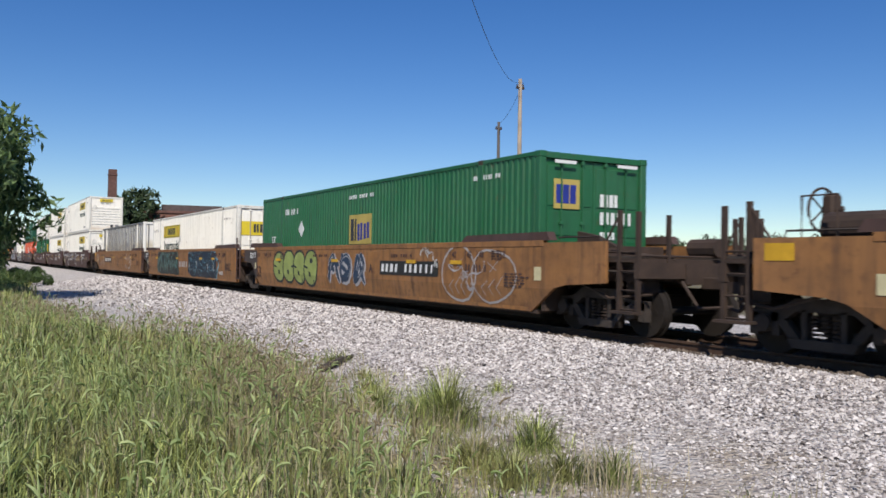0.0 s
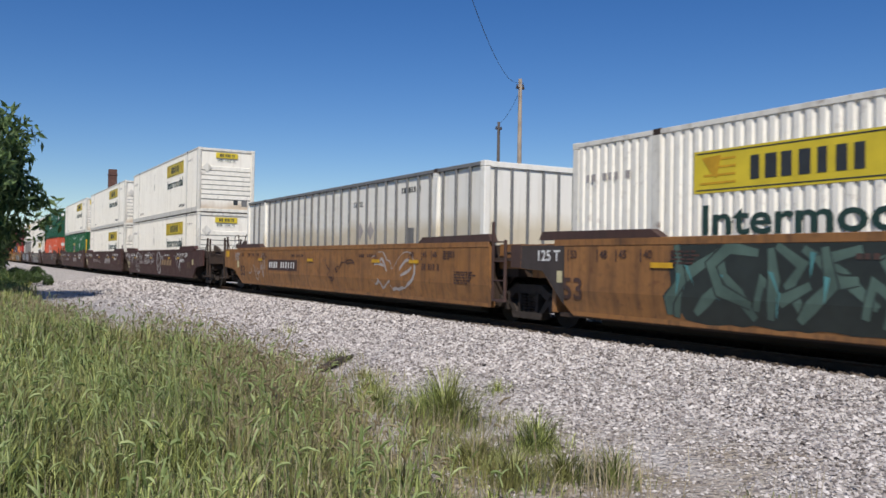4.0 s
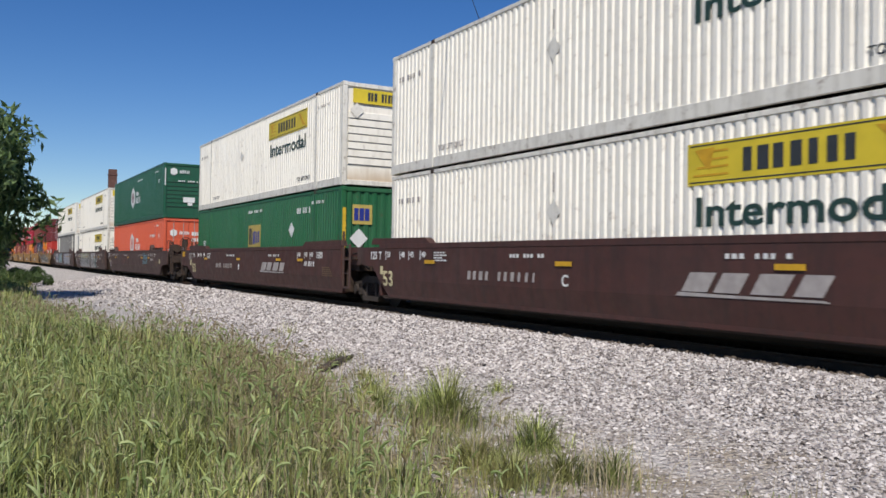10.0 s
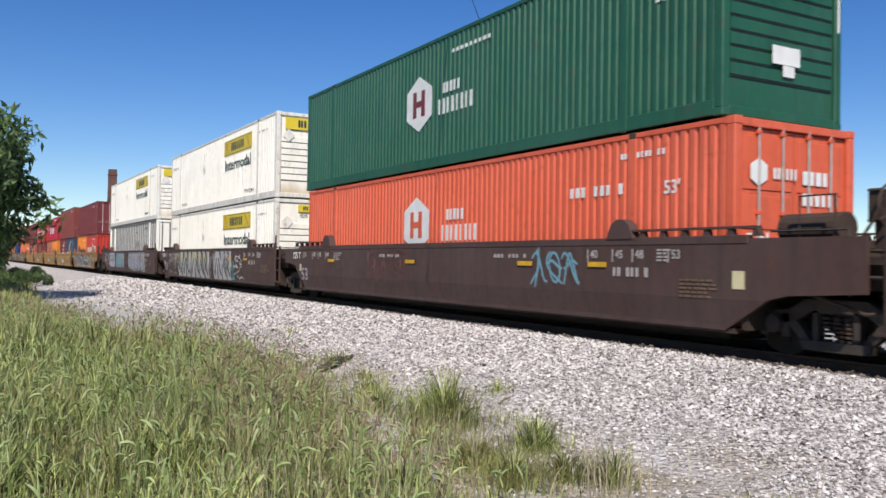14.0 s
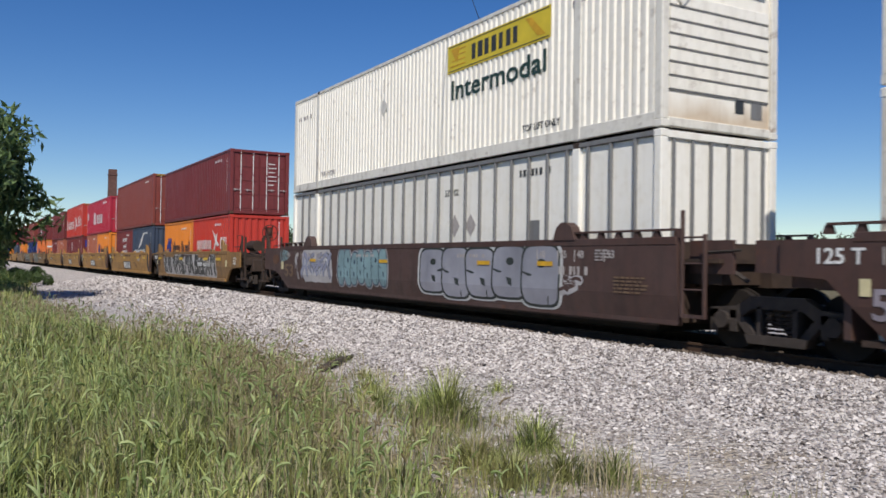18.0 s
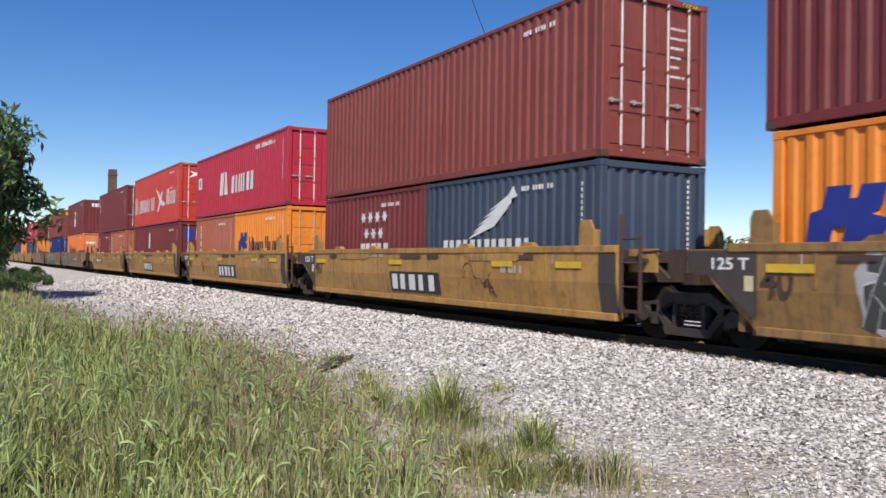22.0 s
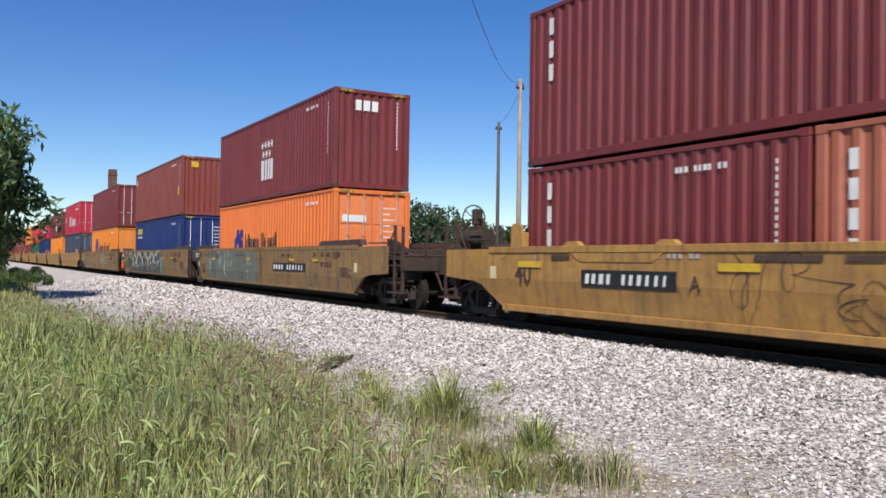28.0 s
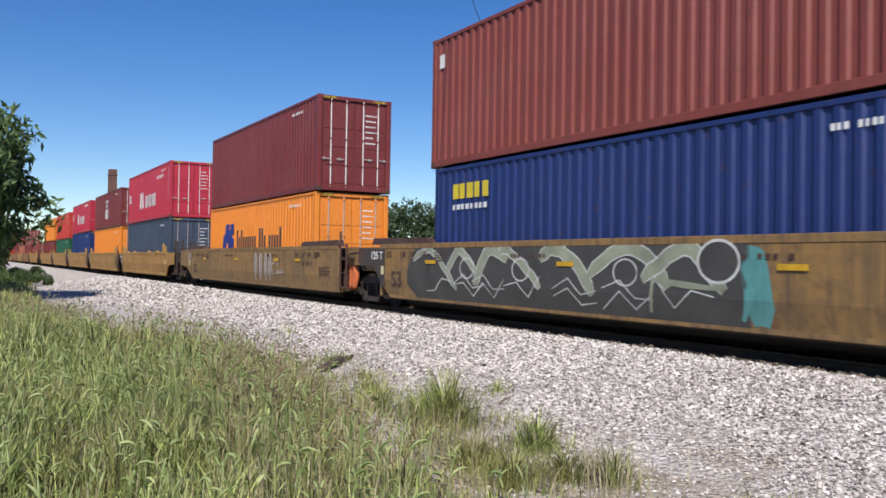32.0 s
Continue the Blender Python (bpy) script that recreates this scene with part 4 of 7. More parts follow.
            panel(root, e * (xs + 0.12) - 0.07, e * (xs + 0.12) + 0.07, 0.84, 1.04, M["cream"], -1.531, name="label_plate")
        elif kd == "V":
            ladder(root, e * (b0["V"] + 0.08) - (0 if e > 0 else 0.42), M["well_dark"])
            if not long:
                # The last stretch of the wall in a darker colour.
                panel(root, e * b0["V"] - (0.41 if e > 0 else 0), e * b0["V"] + (0 if e > 0 else 0.41), 0.36, 1.34, M["well_end_dark"], -1.526, name="end_plate", bend=0.86)
            def arm(bm):
                tube(bm, [(e * (b0["V"] + 0.1), -1.2, 1.1), (e * (b0["V"] + 0.5), -1.25, 1.25), (e * (half - 0.1), -1.1, 0.95)], 0.035, 6)
                tube(bm, [(e * (b0["V"] + 0.3), -1.3, 1.35), (e * (half - 0.05), -1.3, 1.38)], 0.02, 6)
            part("brake_pipe", _bm(arm), M["steel_grey"], root)
            part("end_plate", _bm(lambda bm: box(bm, e * (b0["V"] + 0.05), e * (half - 0.2), -1.30, -1.24, 1.05, zt - 0.04)), mat, root)
        else:
            truck(root, e * tc, keyed)
            def knuckle(bm):
                box(bm, e * (coup - 0.9), e * (coup - 0.18), -0.09, 0.09, 0.78, 0.98, 0.02)
                prism(bm, [(e * (coup - 0.22), 0.74), (e * (coup + 0.02), 0.74), (e * (coup + 0.02), 1.02), (e * (coup - 0.22), 1.02)], -0.20, 0.16)
            part("coupler", _bm(knuckle), M["steel_dark"], root)
            def rails(bm):
                xe = coup - 0.95
                for yy in (-1.38, 1.38):
                    for xx, zz in ((xe, 1.98), (xe - 0.42, 2.02)):
                        box(bm, e * xx - 0.035, e * xx + 0.035, yy - 0.03, yy + 0.03, 0.42, zz)
                    for k in range(4):
                        tube(bm, [(e * xe, yy, 0.46 + 0.3 * k), (e * (xe - 0.42), yy, 0.46 + 0.3 * k)], 0.016, 6)
                    tube(bm, [(e * xe, yy, 1.36), (e * (xe - 1.1), yy, 1.36)], 0.02, 6)
                    tube(bm, [(e * (xe - 0.42), yy, 1.98), (e * (xe - 0.9), yy, 1.30)], 0.018, 6)
                tube(bm, [(e * xe, -1.38, 1.3), (e * xe, 1.38, 1.3)], 0.022, 6)
                for yy in (-0.75, 0.75):
                    box(bm, e * xe - 0.03, e * xe + 0.03, yy - 0.03, yy + 0.03, 1.2, 1.95)
            part("end_railing", _bm(rails), M["steel_dark"], root)
            def step(bm):
                for yy in (-1.42, 1.42):
                    box(bm, e * (coup - 1.45), e * (coup - 0.9), yy - 0.12, yy + 0.1, 0.40, 0.44)
                box(bm, e * (coup - 1.0), e * (coup - 0.88), -1.42, 1.42, 0.95, 1.2)
                tube(bm, [(e * (coup - 0.9), -0.5, 0.9), (e * (coup - 0.5), -0.55, 0.5), (e * (coup - 0.02), -0.35, 0.55)], 0.03, 6)
            part("end_sill", _bm(step), M["steel_dark"], root)
            if e < 0 and mat in (M["well_brown"], M["well_orange"]):
                panel(root, e * (b0["C"] + 1.65) - 0.22, e * (b0["C"] + 1.65) + 0.22, 1.24, 1.46, M["amber"], -1.525, name="reflector_plate")
            def rigging(bm):
                xe = e * (coup - 0.95)
                tube(bm, [(e * (b0["C"] + 0.4), -1.1, 1.30), (e * (b0["C"] + 1.2), -1.2, 1.42), (e * (b0["C"] + 2.2), -1.0, 1.34), (xe, -0.6, 1.25)], 0.03, 6)
                tube(bm, [(e * (b0["C"] + 0.9), -1.25, 0.9), (e * (b0["C"] + 1.9), -1.3, 0.62), (xe, -1.1, 0.7)], 0.025, 6)
                box(bm, e * (b0["C"] + 2.1), e * (b0["C"] + 2.5), -1.15, -0.75, 0.7, 1.15, 0.03)
                tube(bm, [(e * (b0["C"] + 2.15), 0.3, 1.45), (e * (b0["C"] + 2.75), 0.3, 1.45)], 0.16, 10)
                prism(bm, [(e * (b0["C"] + 0.2), zt - 0.1), (e * (b0["C"] + 0.2), zt + 0.2), (e * (b0["C"] + 0.7), zt + 0.12), (e * (b0["C"] + 1.3), zt - 0.1)], -0.6, -0.5)
            xa, xb = e * (b0["C"] + 0.6), e * (coup - 1.0)
            for yy in (-1.34, -1.22, -1.10, 1.10, 1.22, 1.34):
                part("walkway_plank", _bm(lambda bm: box(bm, min(xa, xb), max(xa, xb), yy - 0.035, yy + 0.035, 1.265, 1.295)), M["steel_grey"], root)
            for k in range(5):
                x = xa + (xb - xa) * k / 4
                part("walkway_bearer", _bm(lambda bm: box(bm, x - 0.02, x + 0.02, -1.36, 1.36, 1.225, 1.262)), M["steel_grey"], root)
            for k in range(1, 4):
                x = xa + (xb - xa) * k / 4
                part("walkway_brace", _bm(lambda bm: tube(bm, [(x, -1.3, 1.25), (x + 0.1, -1.3, 0.82)], 0.022, 6)), M["steel_grey"], root)
            part("brake_pipe", _bm(lambda bm: tube(bm, [(xa, -1.36, 1.05), (xb, -1.36, 1.05)], 0.028, 6)), M["steel_grey"], root)
            part("handrail", _bm(lambda bm: tube(bm, [(xa, -1.33, 1.62), (xa + (xb - xa) * 0.55, -1.33, 1.62), (xa + (xb - xa) * 0.6, -1.33, 1.3)], 0.016, 6)), M["steel_grey"], root)
            part("brake_rigging", _bm(rigging), M["steel_dark"], root)
            panel(root, e * (b0["C"] + 0.25) - 0.1, e * (b0["C"] + 0.25) + 0.1, 0.86, 1.10, M["cream"], -1.525, name="label_plate")
            if ("F" if e > 0 else "R") in brake:
                brake_wheel(root, e * (b0["C"] + (1.75 if long else 2.55)), -0.55, 1.92 if long else 2.14, e)
                part("air_reservoir", _bm(lambda bm: [tube(bm, [(e * (b0["C"] + q - 0.44), -0.9, 1.66), (e * (b0["C"] + q + 0.44), -0.9, 1.66)], 0.2, 16) for q in ((0.95,) if long else (1.85,))]), M["steel_dark"], root)
                part("grab_rail", _bm(lambda bm: tube(bm, [(e * (b0["C"] + 1.0), -1.3, 1.3), (e * (b0["C"] + 1.0), -1.3, 2.05), (e * (b0["C"] + 1.5), -1.3, 2.05), (e * (b0["C"] + 1.5), -1.3, 1.3)], 0.02, 6)), M["steel_dark"], root)
    return root


def plate(root, x0, x1, z0, z1, count, ground=None, ink=None, slant=0.12):
    """A reporting mark as bars, on a panel or on the bare side."""
    p = root
    bend = bend_of(root)
    if ground:
        p = panel(root, x0, x1, z0, z1, ground, -1.525, name="number_panel", bend=bend)
    pad = 0.10 if ground else 0
    pz = 0.22 * (z1 - z0) if ground and count > 8 else pad * 0.6
    parts = [(x0 + pad, x1 - pad, count)]
    if count > 8:
        w = (x1 - x0 - 2 * pad) / (count + 1)
        parts = [(x0 + pad, x0 + pad + 4 * w, 4), (x1 - pad - (count - 4) * w, x1 - pad, count - 4)]
    for a, b, num in parts:
        bars(p, a, b, z0 + pz, z1 - pz, num, ink or M["white_mark"], -1.531, slant, bend=bend, gap=0.40 if count == 5 else 0.22 if count < 6 else 0.46)


def small_marks(root, kind, ink):
    """Load guides and small rows of markings along the upper side."""
    if kind == 53:
        for x, s in ((-7.75, "53"), (-7.0, "48"), (-6.55, "45"), (-6.0, "40"), (5.4, "40"), (6.0, "45"), (6.45, "48"), (7.2, "53")):
            panel(root, x - 0.13, x - 0.105, 1.20, 1.40, ink, -1.53, name="load_mark")
            lettering(root, s, x + 0.03, 1.26, 0.13, ink, -1.53)
    else:
        for x in (-5.4, 5.2):
            panel(root, x, x + 0.03, 1.15, 1.32, ink, -1.54, name="load_mark")
        for x, w in ((-4.9, 0.5), (-0.6, 1.0), (0.7, 0.5), (4.2, 0.45)):
            panel(root, x, x + w, 1.24, 1.31, M["well_dark"], -1.54, name="stencil_bar")
    bars(root, 5.9 if kind == 53 else 3.6, 6.7 if kind == 53 else 4.3, 0.98, 1.12, 8, ink, -1.53)
    for x, n in ((-2.6, 10), (2.5, 9)):
        bars(root, x, x + 1.1, 1.26, 1.33, n, ink, -1.53)
    for x in (-5.9, 5.3, -1.2, 3.3):
        panel(root, x, x + (0.45 if kind == 53 else 0.7), 1.09 if kind == 40 else 1.12, 1.20, M["yellow"] if kind == 40 else M["amber"], -1.54, name="reflector_strip")


u = [None] * 23          # the units of the train, front to rear


def bend_of(car):
    """The height below which this unit's side leans in."""
    return 0.86 if car in u[10:15] else 0.72


def side_number(root, body, x, z, high, ink, wide):
    """A large stencilled number that follows the fold of the side."""
    ob = lettering(root, body, x, z, high, ink, -1.53, width=wide)
    bm = bmesh.new()
    bm.from_mesh(ob.data)
    bm.transform(ob.matrix_basis)
    me = bpy.data.meshes.new("lettering")
    lean_in(bm, bend_of(root)).to_mesh(me)
    bm.free()
    me.materials.append(ink)
    ob.data, ob.matrix_basis = me, Matrix()


def fine_print(root, x0, x1, z0, z1, rows, ink, seed):
    """Rows of print too small to read, as thin bars."""
    rng = random.Random(seed)
    bm = bmesh.new()
    for r in range(rows):
        z = z0 + (z1 - z0) * r / rows
        x, stop = x0, x0 + (x1 - x0) * rng.uniform(0.6, 1.0)
        while x < stop:
            w = rng.uniform(0.05, 0.16)
            prism(bm, [(x, z), (x + w, z), (x + w, z + 0.55 * (z1 - z0) / rows), (x, z + 0.55 * (z1 - z0) / rows)], -1.532, -1.528)
            x += w + 0.035
    tagged(part("fine_print", lean_in(bm, bend_of(root)), ink, root), kind="stuff")


def shards(root, x0, x1, z0, z1, count, pale, tint, dark, white, seed):
    """Angular sprayed letters: a pale field cut by dark wedges and slashes with white contours."""
    rng = random.Random(seed)
    w, h = (x1 - x0) / count, z1 - z0
    field, blots, cuts, lines = bmesh.new(), bmesh.new(), bmesh.new(), bmesh.new()

    def face(bm, pts, y):
        bm.faces.new([bm.verts.new((a, y, b)) for a, b in pts])
    for i in range(count):
        a, b = x0 + i * w, x0 + (i + 1) * w
        cl, cr = (0.12 * w if i == 0 else 0), (0.10 * w if i == count - 1 else 0)
        face(field, [(a + cl, z0), (b - cr, z0), (b, z0 + 0.5 * h), (b - cr, z1 - 0.02), (a + cl, z1 - 0.02), (a, z0 + 0.5 * h)], -1.5245)
        c, d = a + rng.uniform(0.35, 0.65) * w, rng.choice((-1, 1))
        if tint:
            face(blots, [(a + 0.1 * w, z1 - 0.03), (b - 0.2 * w, z1 - 0.03), (b - 0.35 * w, z0 + (0.6 + 0.1 * rng.random()) * h), (a + 0.2 * w, z0 + (0.52 + 0.15 * rng.random()) * h)], -1.526)
        k = rng.uniform(0.1, 0.6)
        wedges = [[(c - 0.30 * w, z1), (c + 0.02 * w, z1), (c + d * 0.30 * w, z0 + k * h)],
                  [(b - 0.16 * w, z0), (b + 0.05 * w, z0), (b - d * 0.16 * w, z0 + rng.uniform(0.5, 0.75) * h)],
                  [(c - d * 0.42 * w, z0 + 0.72 * h), (c - d * 0.30 * w, z0 + 0.78 * h), (c + d * 0.28 * w, z0 + 0.16 * h), (c + d * 0.12 * w, z0 + 0.10 * h)],
                  [(a + 0.06 * w, z0 + 0.55 * h), (a + 0.24 * w, z0 + 0.50 * h), (a + 0.12 * w, z0 + 0.22 * h)]]
        for j, q in enumerate(wedges):
            y = -1.5268 - 0.0003 * j
            if sum(q[n][0] * q[(n + 1) % len(q)][1] - q[(n + 1) % len(q)][0] * q[n][1] for n in range(len(q))) < 0:
                q = q[::-1]
            face(cuts, q, y)
            ribbon(cuts, [(q[0][0] + 0.09, q[0][1]), (q[1][0] + 0.09, q[1][1]), (q[2][0] + 0.07, q[2][1])], 0.010, y - 0.0001)
            if j < 3:
                ribbon(lines, [(u_ + 0.03, v_ - 0.02) for u_, v_ in q[:2]] + [(u_ + 0.03, v_ + 0.02) for u_, v_ in q[2:3]], 0.011, -1.5285)
            ribbon(cuts, [q[0], ((q[0][0] + q[-1][0]) / 2 + 0.03, (q[0][1] + q[-1][1]) / 2), q[-1]], 0.016, y - 0.0002)
    bend = bend_of(root)
    g = tagged(part("graffiti", lean_in(field, bend), pale, root, "angular sprayed letters"), kind="stuff")
    if tint:
        tagged(part("graffiti_tint", lean_in(blots, bend), tint, g), kind="stuff")
    tagged(part("graffiti_shadow", lean_in(cuts, bend), dark, g), kind="stuff")
    tagged(part("graffiti_rim", lean_in(lines, bend), white, g), kind="stuff")


def ribbon(bm, pts, wd, y):
    """A flat band with round ends along points in x and z."""
    n = len(pts)
    prev = None
    for k in range(n):
        (ax, az), (bx, bz) = pts[max(k - 1, 0)], pts[min(k + 1, n - 1)]
        dx, dz = bx - ax, bz - az
        ln = math.hypot(dx, dz) + 1e-6
        w = wd * (0.55 if k in (0, n - 1) else 1.0)
        pr = (bm.verts.new((pts[k][0] - dz / ln * w, y, pts[k][1] + dx / ln * w)), bm.verts.new((pts[k][0] + dz / ln * w, y, pts[k][1] - dx / ln * w)))
        if prev:
            bm.faces.new((prev[0], prev[1], pr[1], pr[0]))
        prev = pr


STROKES = {
    "stem": lambda q: (-0.25 + 0.1 * math.sin(q * 3), 1 - 2 * q),
    "bow": lambda q: (-0.1 + 0.45 * math.sin(q * math.pi), 0.9 - 1.1 * q),
    "leg": lambda q: (-0.1 + 0.5 * q, -0.05 - 0.9 * q),
    "snake": lambda q: (0.4 * math.cos(q * 2 * math.pi) * (1 - 0.3 * q), 0.85 - 1.7 * q),
    "ring": lambda q: (0.36 * math.cos(q * 6.6), 0.75 * math.sin(q * 6.6)),
    "hook": lambda q: (0.4 - 0.85 * math.sin(q * 2.4), -0.8 + 1.6 * q),
    "peak": lambda q: (-0.45 + 0.9 * q, -0.9 + 1.7 * (1 - abs(2 * q - 1) ** 1.3)),
    "cross": lambda q: (-0.5 + 1.0 * q, 0.15 + 0.2 * math.sin(q * 5)),
    "zig": lambda q: ((-0.4 + 0.8 * q) if q < 0.5 else (0.6 - 1.2 * q), 0.9 - 1.8 * q + (0.3 if 0.4 < q < 0.6 else 0)),
    "slash": lambda q: (-0.35 + 0.7 * q, 0.95 - 1.9 * q),
    "bolt": lambda q: (0.25 - 0.5 * q + (0.3 if q > 0.5 else -0.1), 0.9 - 1.8 * q),
    "swing": lambda q: (-0.55 + 1.1 * q, 0.7 * math.sin(q * 4.4 + 0.6)),
}


def graffiti(root, x0, x1, z0, z1, count, fill, edge, seed, detail=None, fat=0.11, cloud=None):
    """Sprayed shapes: interlaced fat strokes with a rim, over a cloud of colour."""
    rng = random.Random(seed)
    w = (x1 - x0) / count
    zc, rz = (z0 + z1) / 2, (z1 - z0) / 2
    rims, fills, lines = bmesh.new(), bmesh.new(), bmesh.new()
    y = -1.5245
    if cloud:
        cl = bmesh.new()
        top, low = [], []
        for k in range(count * 6 + 1):
            x = x0 - 0.1 + (x1 - x0 + 0.2) * k / (count * 6)
            end = min(1.0, 0.35 + 0.3 * min(k, count * 6 - k))
            top.append((x, zc + rz * end * (0.86 + 0.14 * math.sin(k * 1.7 + seed))))
            low.append((x, zc - rz * end * (0.86 + 0.14 * math.sin(k * 2.3 + seed * 2))))
        for k in range(len(top) - 1):
            cl.faces.new([cl.verts.new((px_, y, pz_)) for px_, pz_ in (low[k], low[k + 1], top[k + 1], top[k])])
        bmesh.ops.remove_doubles(cl, verts=cl.verts, dist=0.0005)
    kinds = list(STROKES)
    for i in range(count):
        cx = x0 + (i + 0.5) * w
        tilt = rng.uniform(-0.15, 0.15)
        picks = rng.sample(kinds, 3)
        sized_ = []
        for name in picks:
            fn = STROKES[name]
            sx, sz = w * rng.uniform(0.85, 1.15), (rz - fat) * rng.uniform(0.85, 1.0)
            flip = rng.choice((1, -1))
            sized_.append([(cx + flip * sx * fn(k / 13)[0] + tilt * fn(k / 13)[1] * rz, zc + sz * fn(k / 13)[1]) for k in range(14)])
        for pts in sized_:
            y -= 0.0004
            ribbon(rims, [(a + 0.025, b - 0.025) for a, b in pts], fat + 0.05, y)
        for pts in sized_:
            y -= 0.0004
            ribbon(fills, pts, fat, y)
        for pts in sized_[:2]:
            y -= 0.0004
            ribbon(lines, [(a + fat * 0.35, b + fat * 0.2) for a, b in pts[2:9]], fat * 0.16, y)
    bend = bend_of(root)
    g = tagged(part("graffiti", lean_in(fills, bend), fill, root, "sprayed graffiti shapes"), kind="stuff")
    tagged(part("graffiti_rim", lean_in(rims, bend), edge, g), kind="stuff")
    tagged(part("graffiti_highlight", lean_in(lines, bend), detail or edge, g), kind="stuff")
    if cloud:
        part("graffiti_background", lean_in(cl, bend), cloud, g)


def flat(bm, pts, y):
    """One flat face in x and z, turned to face the camera's side."""
    if sum(pts[n][0] * pts[(n + 1) % len(pts)][1] - pts[(n + 1) % len(pts)][0] * pts[n][1] for n in range(len(pts))) < 0:
        pts = pts[::-1]
    bm.faces.new([bm.verts.new((a, y, b)) for a, b in pts])


def oval(cx, cz, rx, rz, power=2.0, n=20, lean=0.0):
    """A rounded outline between an ellipse and a block."""
    out = []
    for k in range(n):
        c, d = math.cos(2 * math.pi * k / n), math.sin(2 * math.pi * k / n)
        a, b = math.copysign(abs(c) ** (2 / power), c), math.copysign(abs(d) ** (2 / power), d)
        out.append((cx + rx * a + lean * b * rz, cz + rz * b))
    return out


def bubble(root, x0, x1, z0, z1, count, fill, edge, halo, mark, seed, power=3.0, rim=0.05):
    """Fat rounded sprayed letters that overlap, with a dark outline, a pale halo, small holes and slits."""
    rng = random.Random(seed)
    w, zc, rz = (x1 - x0) / count, (z0 + z1) / 2, (z1 - z0) / 2
    halos, rims, fills, holes = bmesh.new(), bmesh.new(), bmesh.new(), bmesh.new()
    y = -1.5242
    for i in range(count):
        cx, h = x0 + (i + 0.5) * w, rz * rng.uniform(0.86, 1.0)
        cz, lean = zc + (rz - h) * rng.uniform(-1, 1), rng.uniform(-0.12, 0.12)
        if halo:
            flat(halos, oval(cx, cz, 0.60 * w + rim * 1.4, min(h + rim * 0.6, rz + 0.03), power, 20, lean), y - 0.0003 * i)
        flat(rims, oval(cx, cz, 0.57 * w + rim * 0.5, h, power, 20, lean), y - 0.0035 - 0.0004 * i)
        flat(fills, oval(cx, cz, 0.57 * w - rim * 0.5, h - rim, power, 20, lean), y - 0.0037 - 0.0004 * i)
        yy = y - 0.0058 - 0.0001 * i
        kind = rng.randint(0, 3)
        if kind != 1:
            flat(holes, oval(cx + 0.05 * w, cz + 0.38 * h, 0.13 * w, 0.14 * h, 2.2, 10), yy)
        if kind != 2:
            q = rng.uniform(-0.1, 0.1) * w
            flat(holes, [(cx - 0.10 * w + q, cz - 0.18 * h), (cx + 0.08 * w + q, cz - 0.22 * h), (cx + 0.10 * w + q, cz - 0.50 * h), (cx - 0.04 * w + q, cz - 0.42 * h)], yy)
        slit = rng.choice((-1, 1))
        ribbon(holes, [(cx + slit * 0.54 * w, cz + 0.1 * h), (cx + slit * 0.36 * w, cz + 0.02 * h), (cx + slit * 0.24 * w, cz + 0.0 * h)], rim * 0.5, yy - 0.0001)
        if kind != 3:
            ribbon(holes, [(cx - slit * 0.22 * w, cz - 0.96 * h), (cx - slit * 0.2 * w, cz - 0.8 * h), (cx - slit * 0.24 * w, cz - 0.62 * h)], rim * 0.4, yy - 0.0002)
    bend = bend_of(root)
    g = tagged(part("graffiti", lean_in(fills, bend), fill, root, "fat rounded sprayed letters"), kind="stuff")
    tagged(part("graffiti_rim", lean_in(rims, bend), edge, g), kind="stuff")
    tagged(part("graffiti_hole", lean_in(holes, bend), mark, g), kind="stuff")
    if halo:
        tagged(part("graffiti_halo", lean_in(halos, bend), halo, g), kind="stuff")
    else:
        halos.free()


ANGULAR = ([(-0.3, 1.0), (-0.22, 0.1), (-0.34, -1.0)], [(-0.25, 0.2), (0.12, -0.3), (0.5, -0.95)], [(-0.3, 0.9), (0.38, 0.6), (0.05, 0.08), (-0.25, 0.15)],
           [(-0.6, -0.45), (0.0, 0.25), (0.7, 0.85)], [(0.3, 1.0), (0.18, 0.0), (0.55, -0.55), (0.8, -0.98)], [(-0.5, 0.75), (0.1, 0.9), (0.5, 0.45), (0.3, -0.2), (-0.35, -0.55)],
           [(-0.4, -0.9), (-0.1, 0.0), (-0.35, 0.5), (0.15, 1.0)], [(-0.55, 0.0), (0.05, -0.4), (0.5, 0.1), (0.65, -0.7)])
UPRIGHT = ([(-0.32, 1.0), (-0.30, 0.0), (-0.34, -1.0)], [(0.30, 1.0), (0.33, 0.1), (0.28, -1.0)], [(-0.3, 0.86), (0.28, 0.78), (0.34, 0.36), (-0.2, 0.08)], [(-0.2, 0.1), (0.14, -0.4), (0.40, -1.0)],
           [(-0.36, 0.9), (-0.33, -0.5), (0.0, -0.9), (0.32, -0.5), (0.36, 0.9)], [(0.34, 0.82), (-0.22, 0.8), (-0.3, 0.3), (0.28, -0.15), (0.3, -0.7), (-0.34, -0.86)], [(-0.42, -1.0), (0.0, 0.95), (0.4, -1.0)])


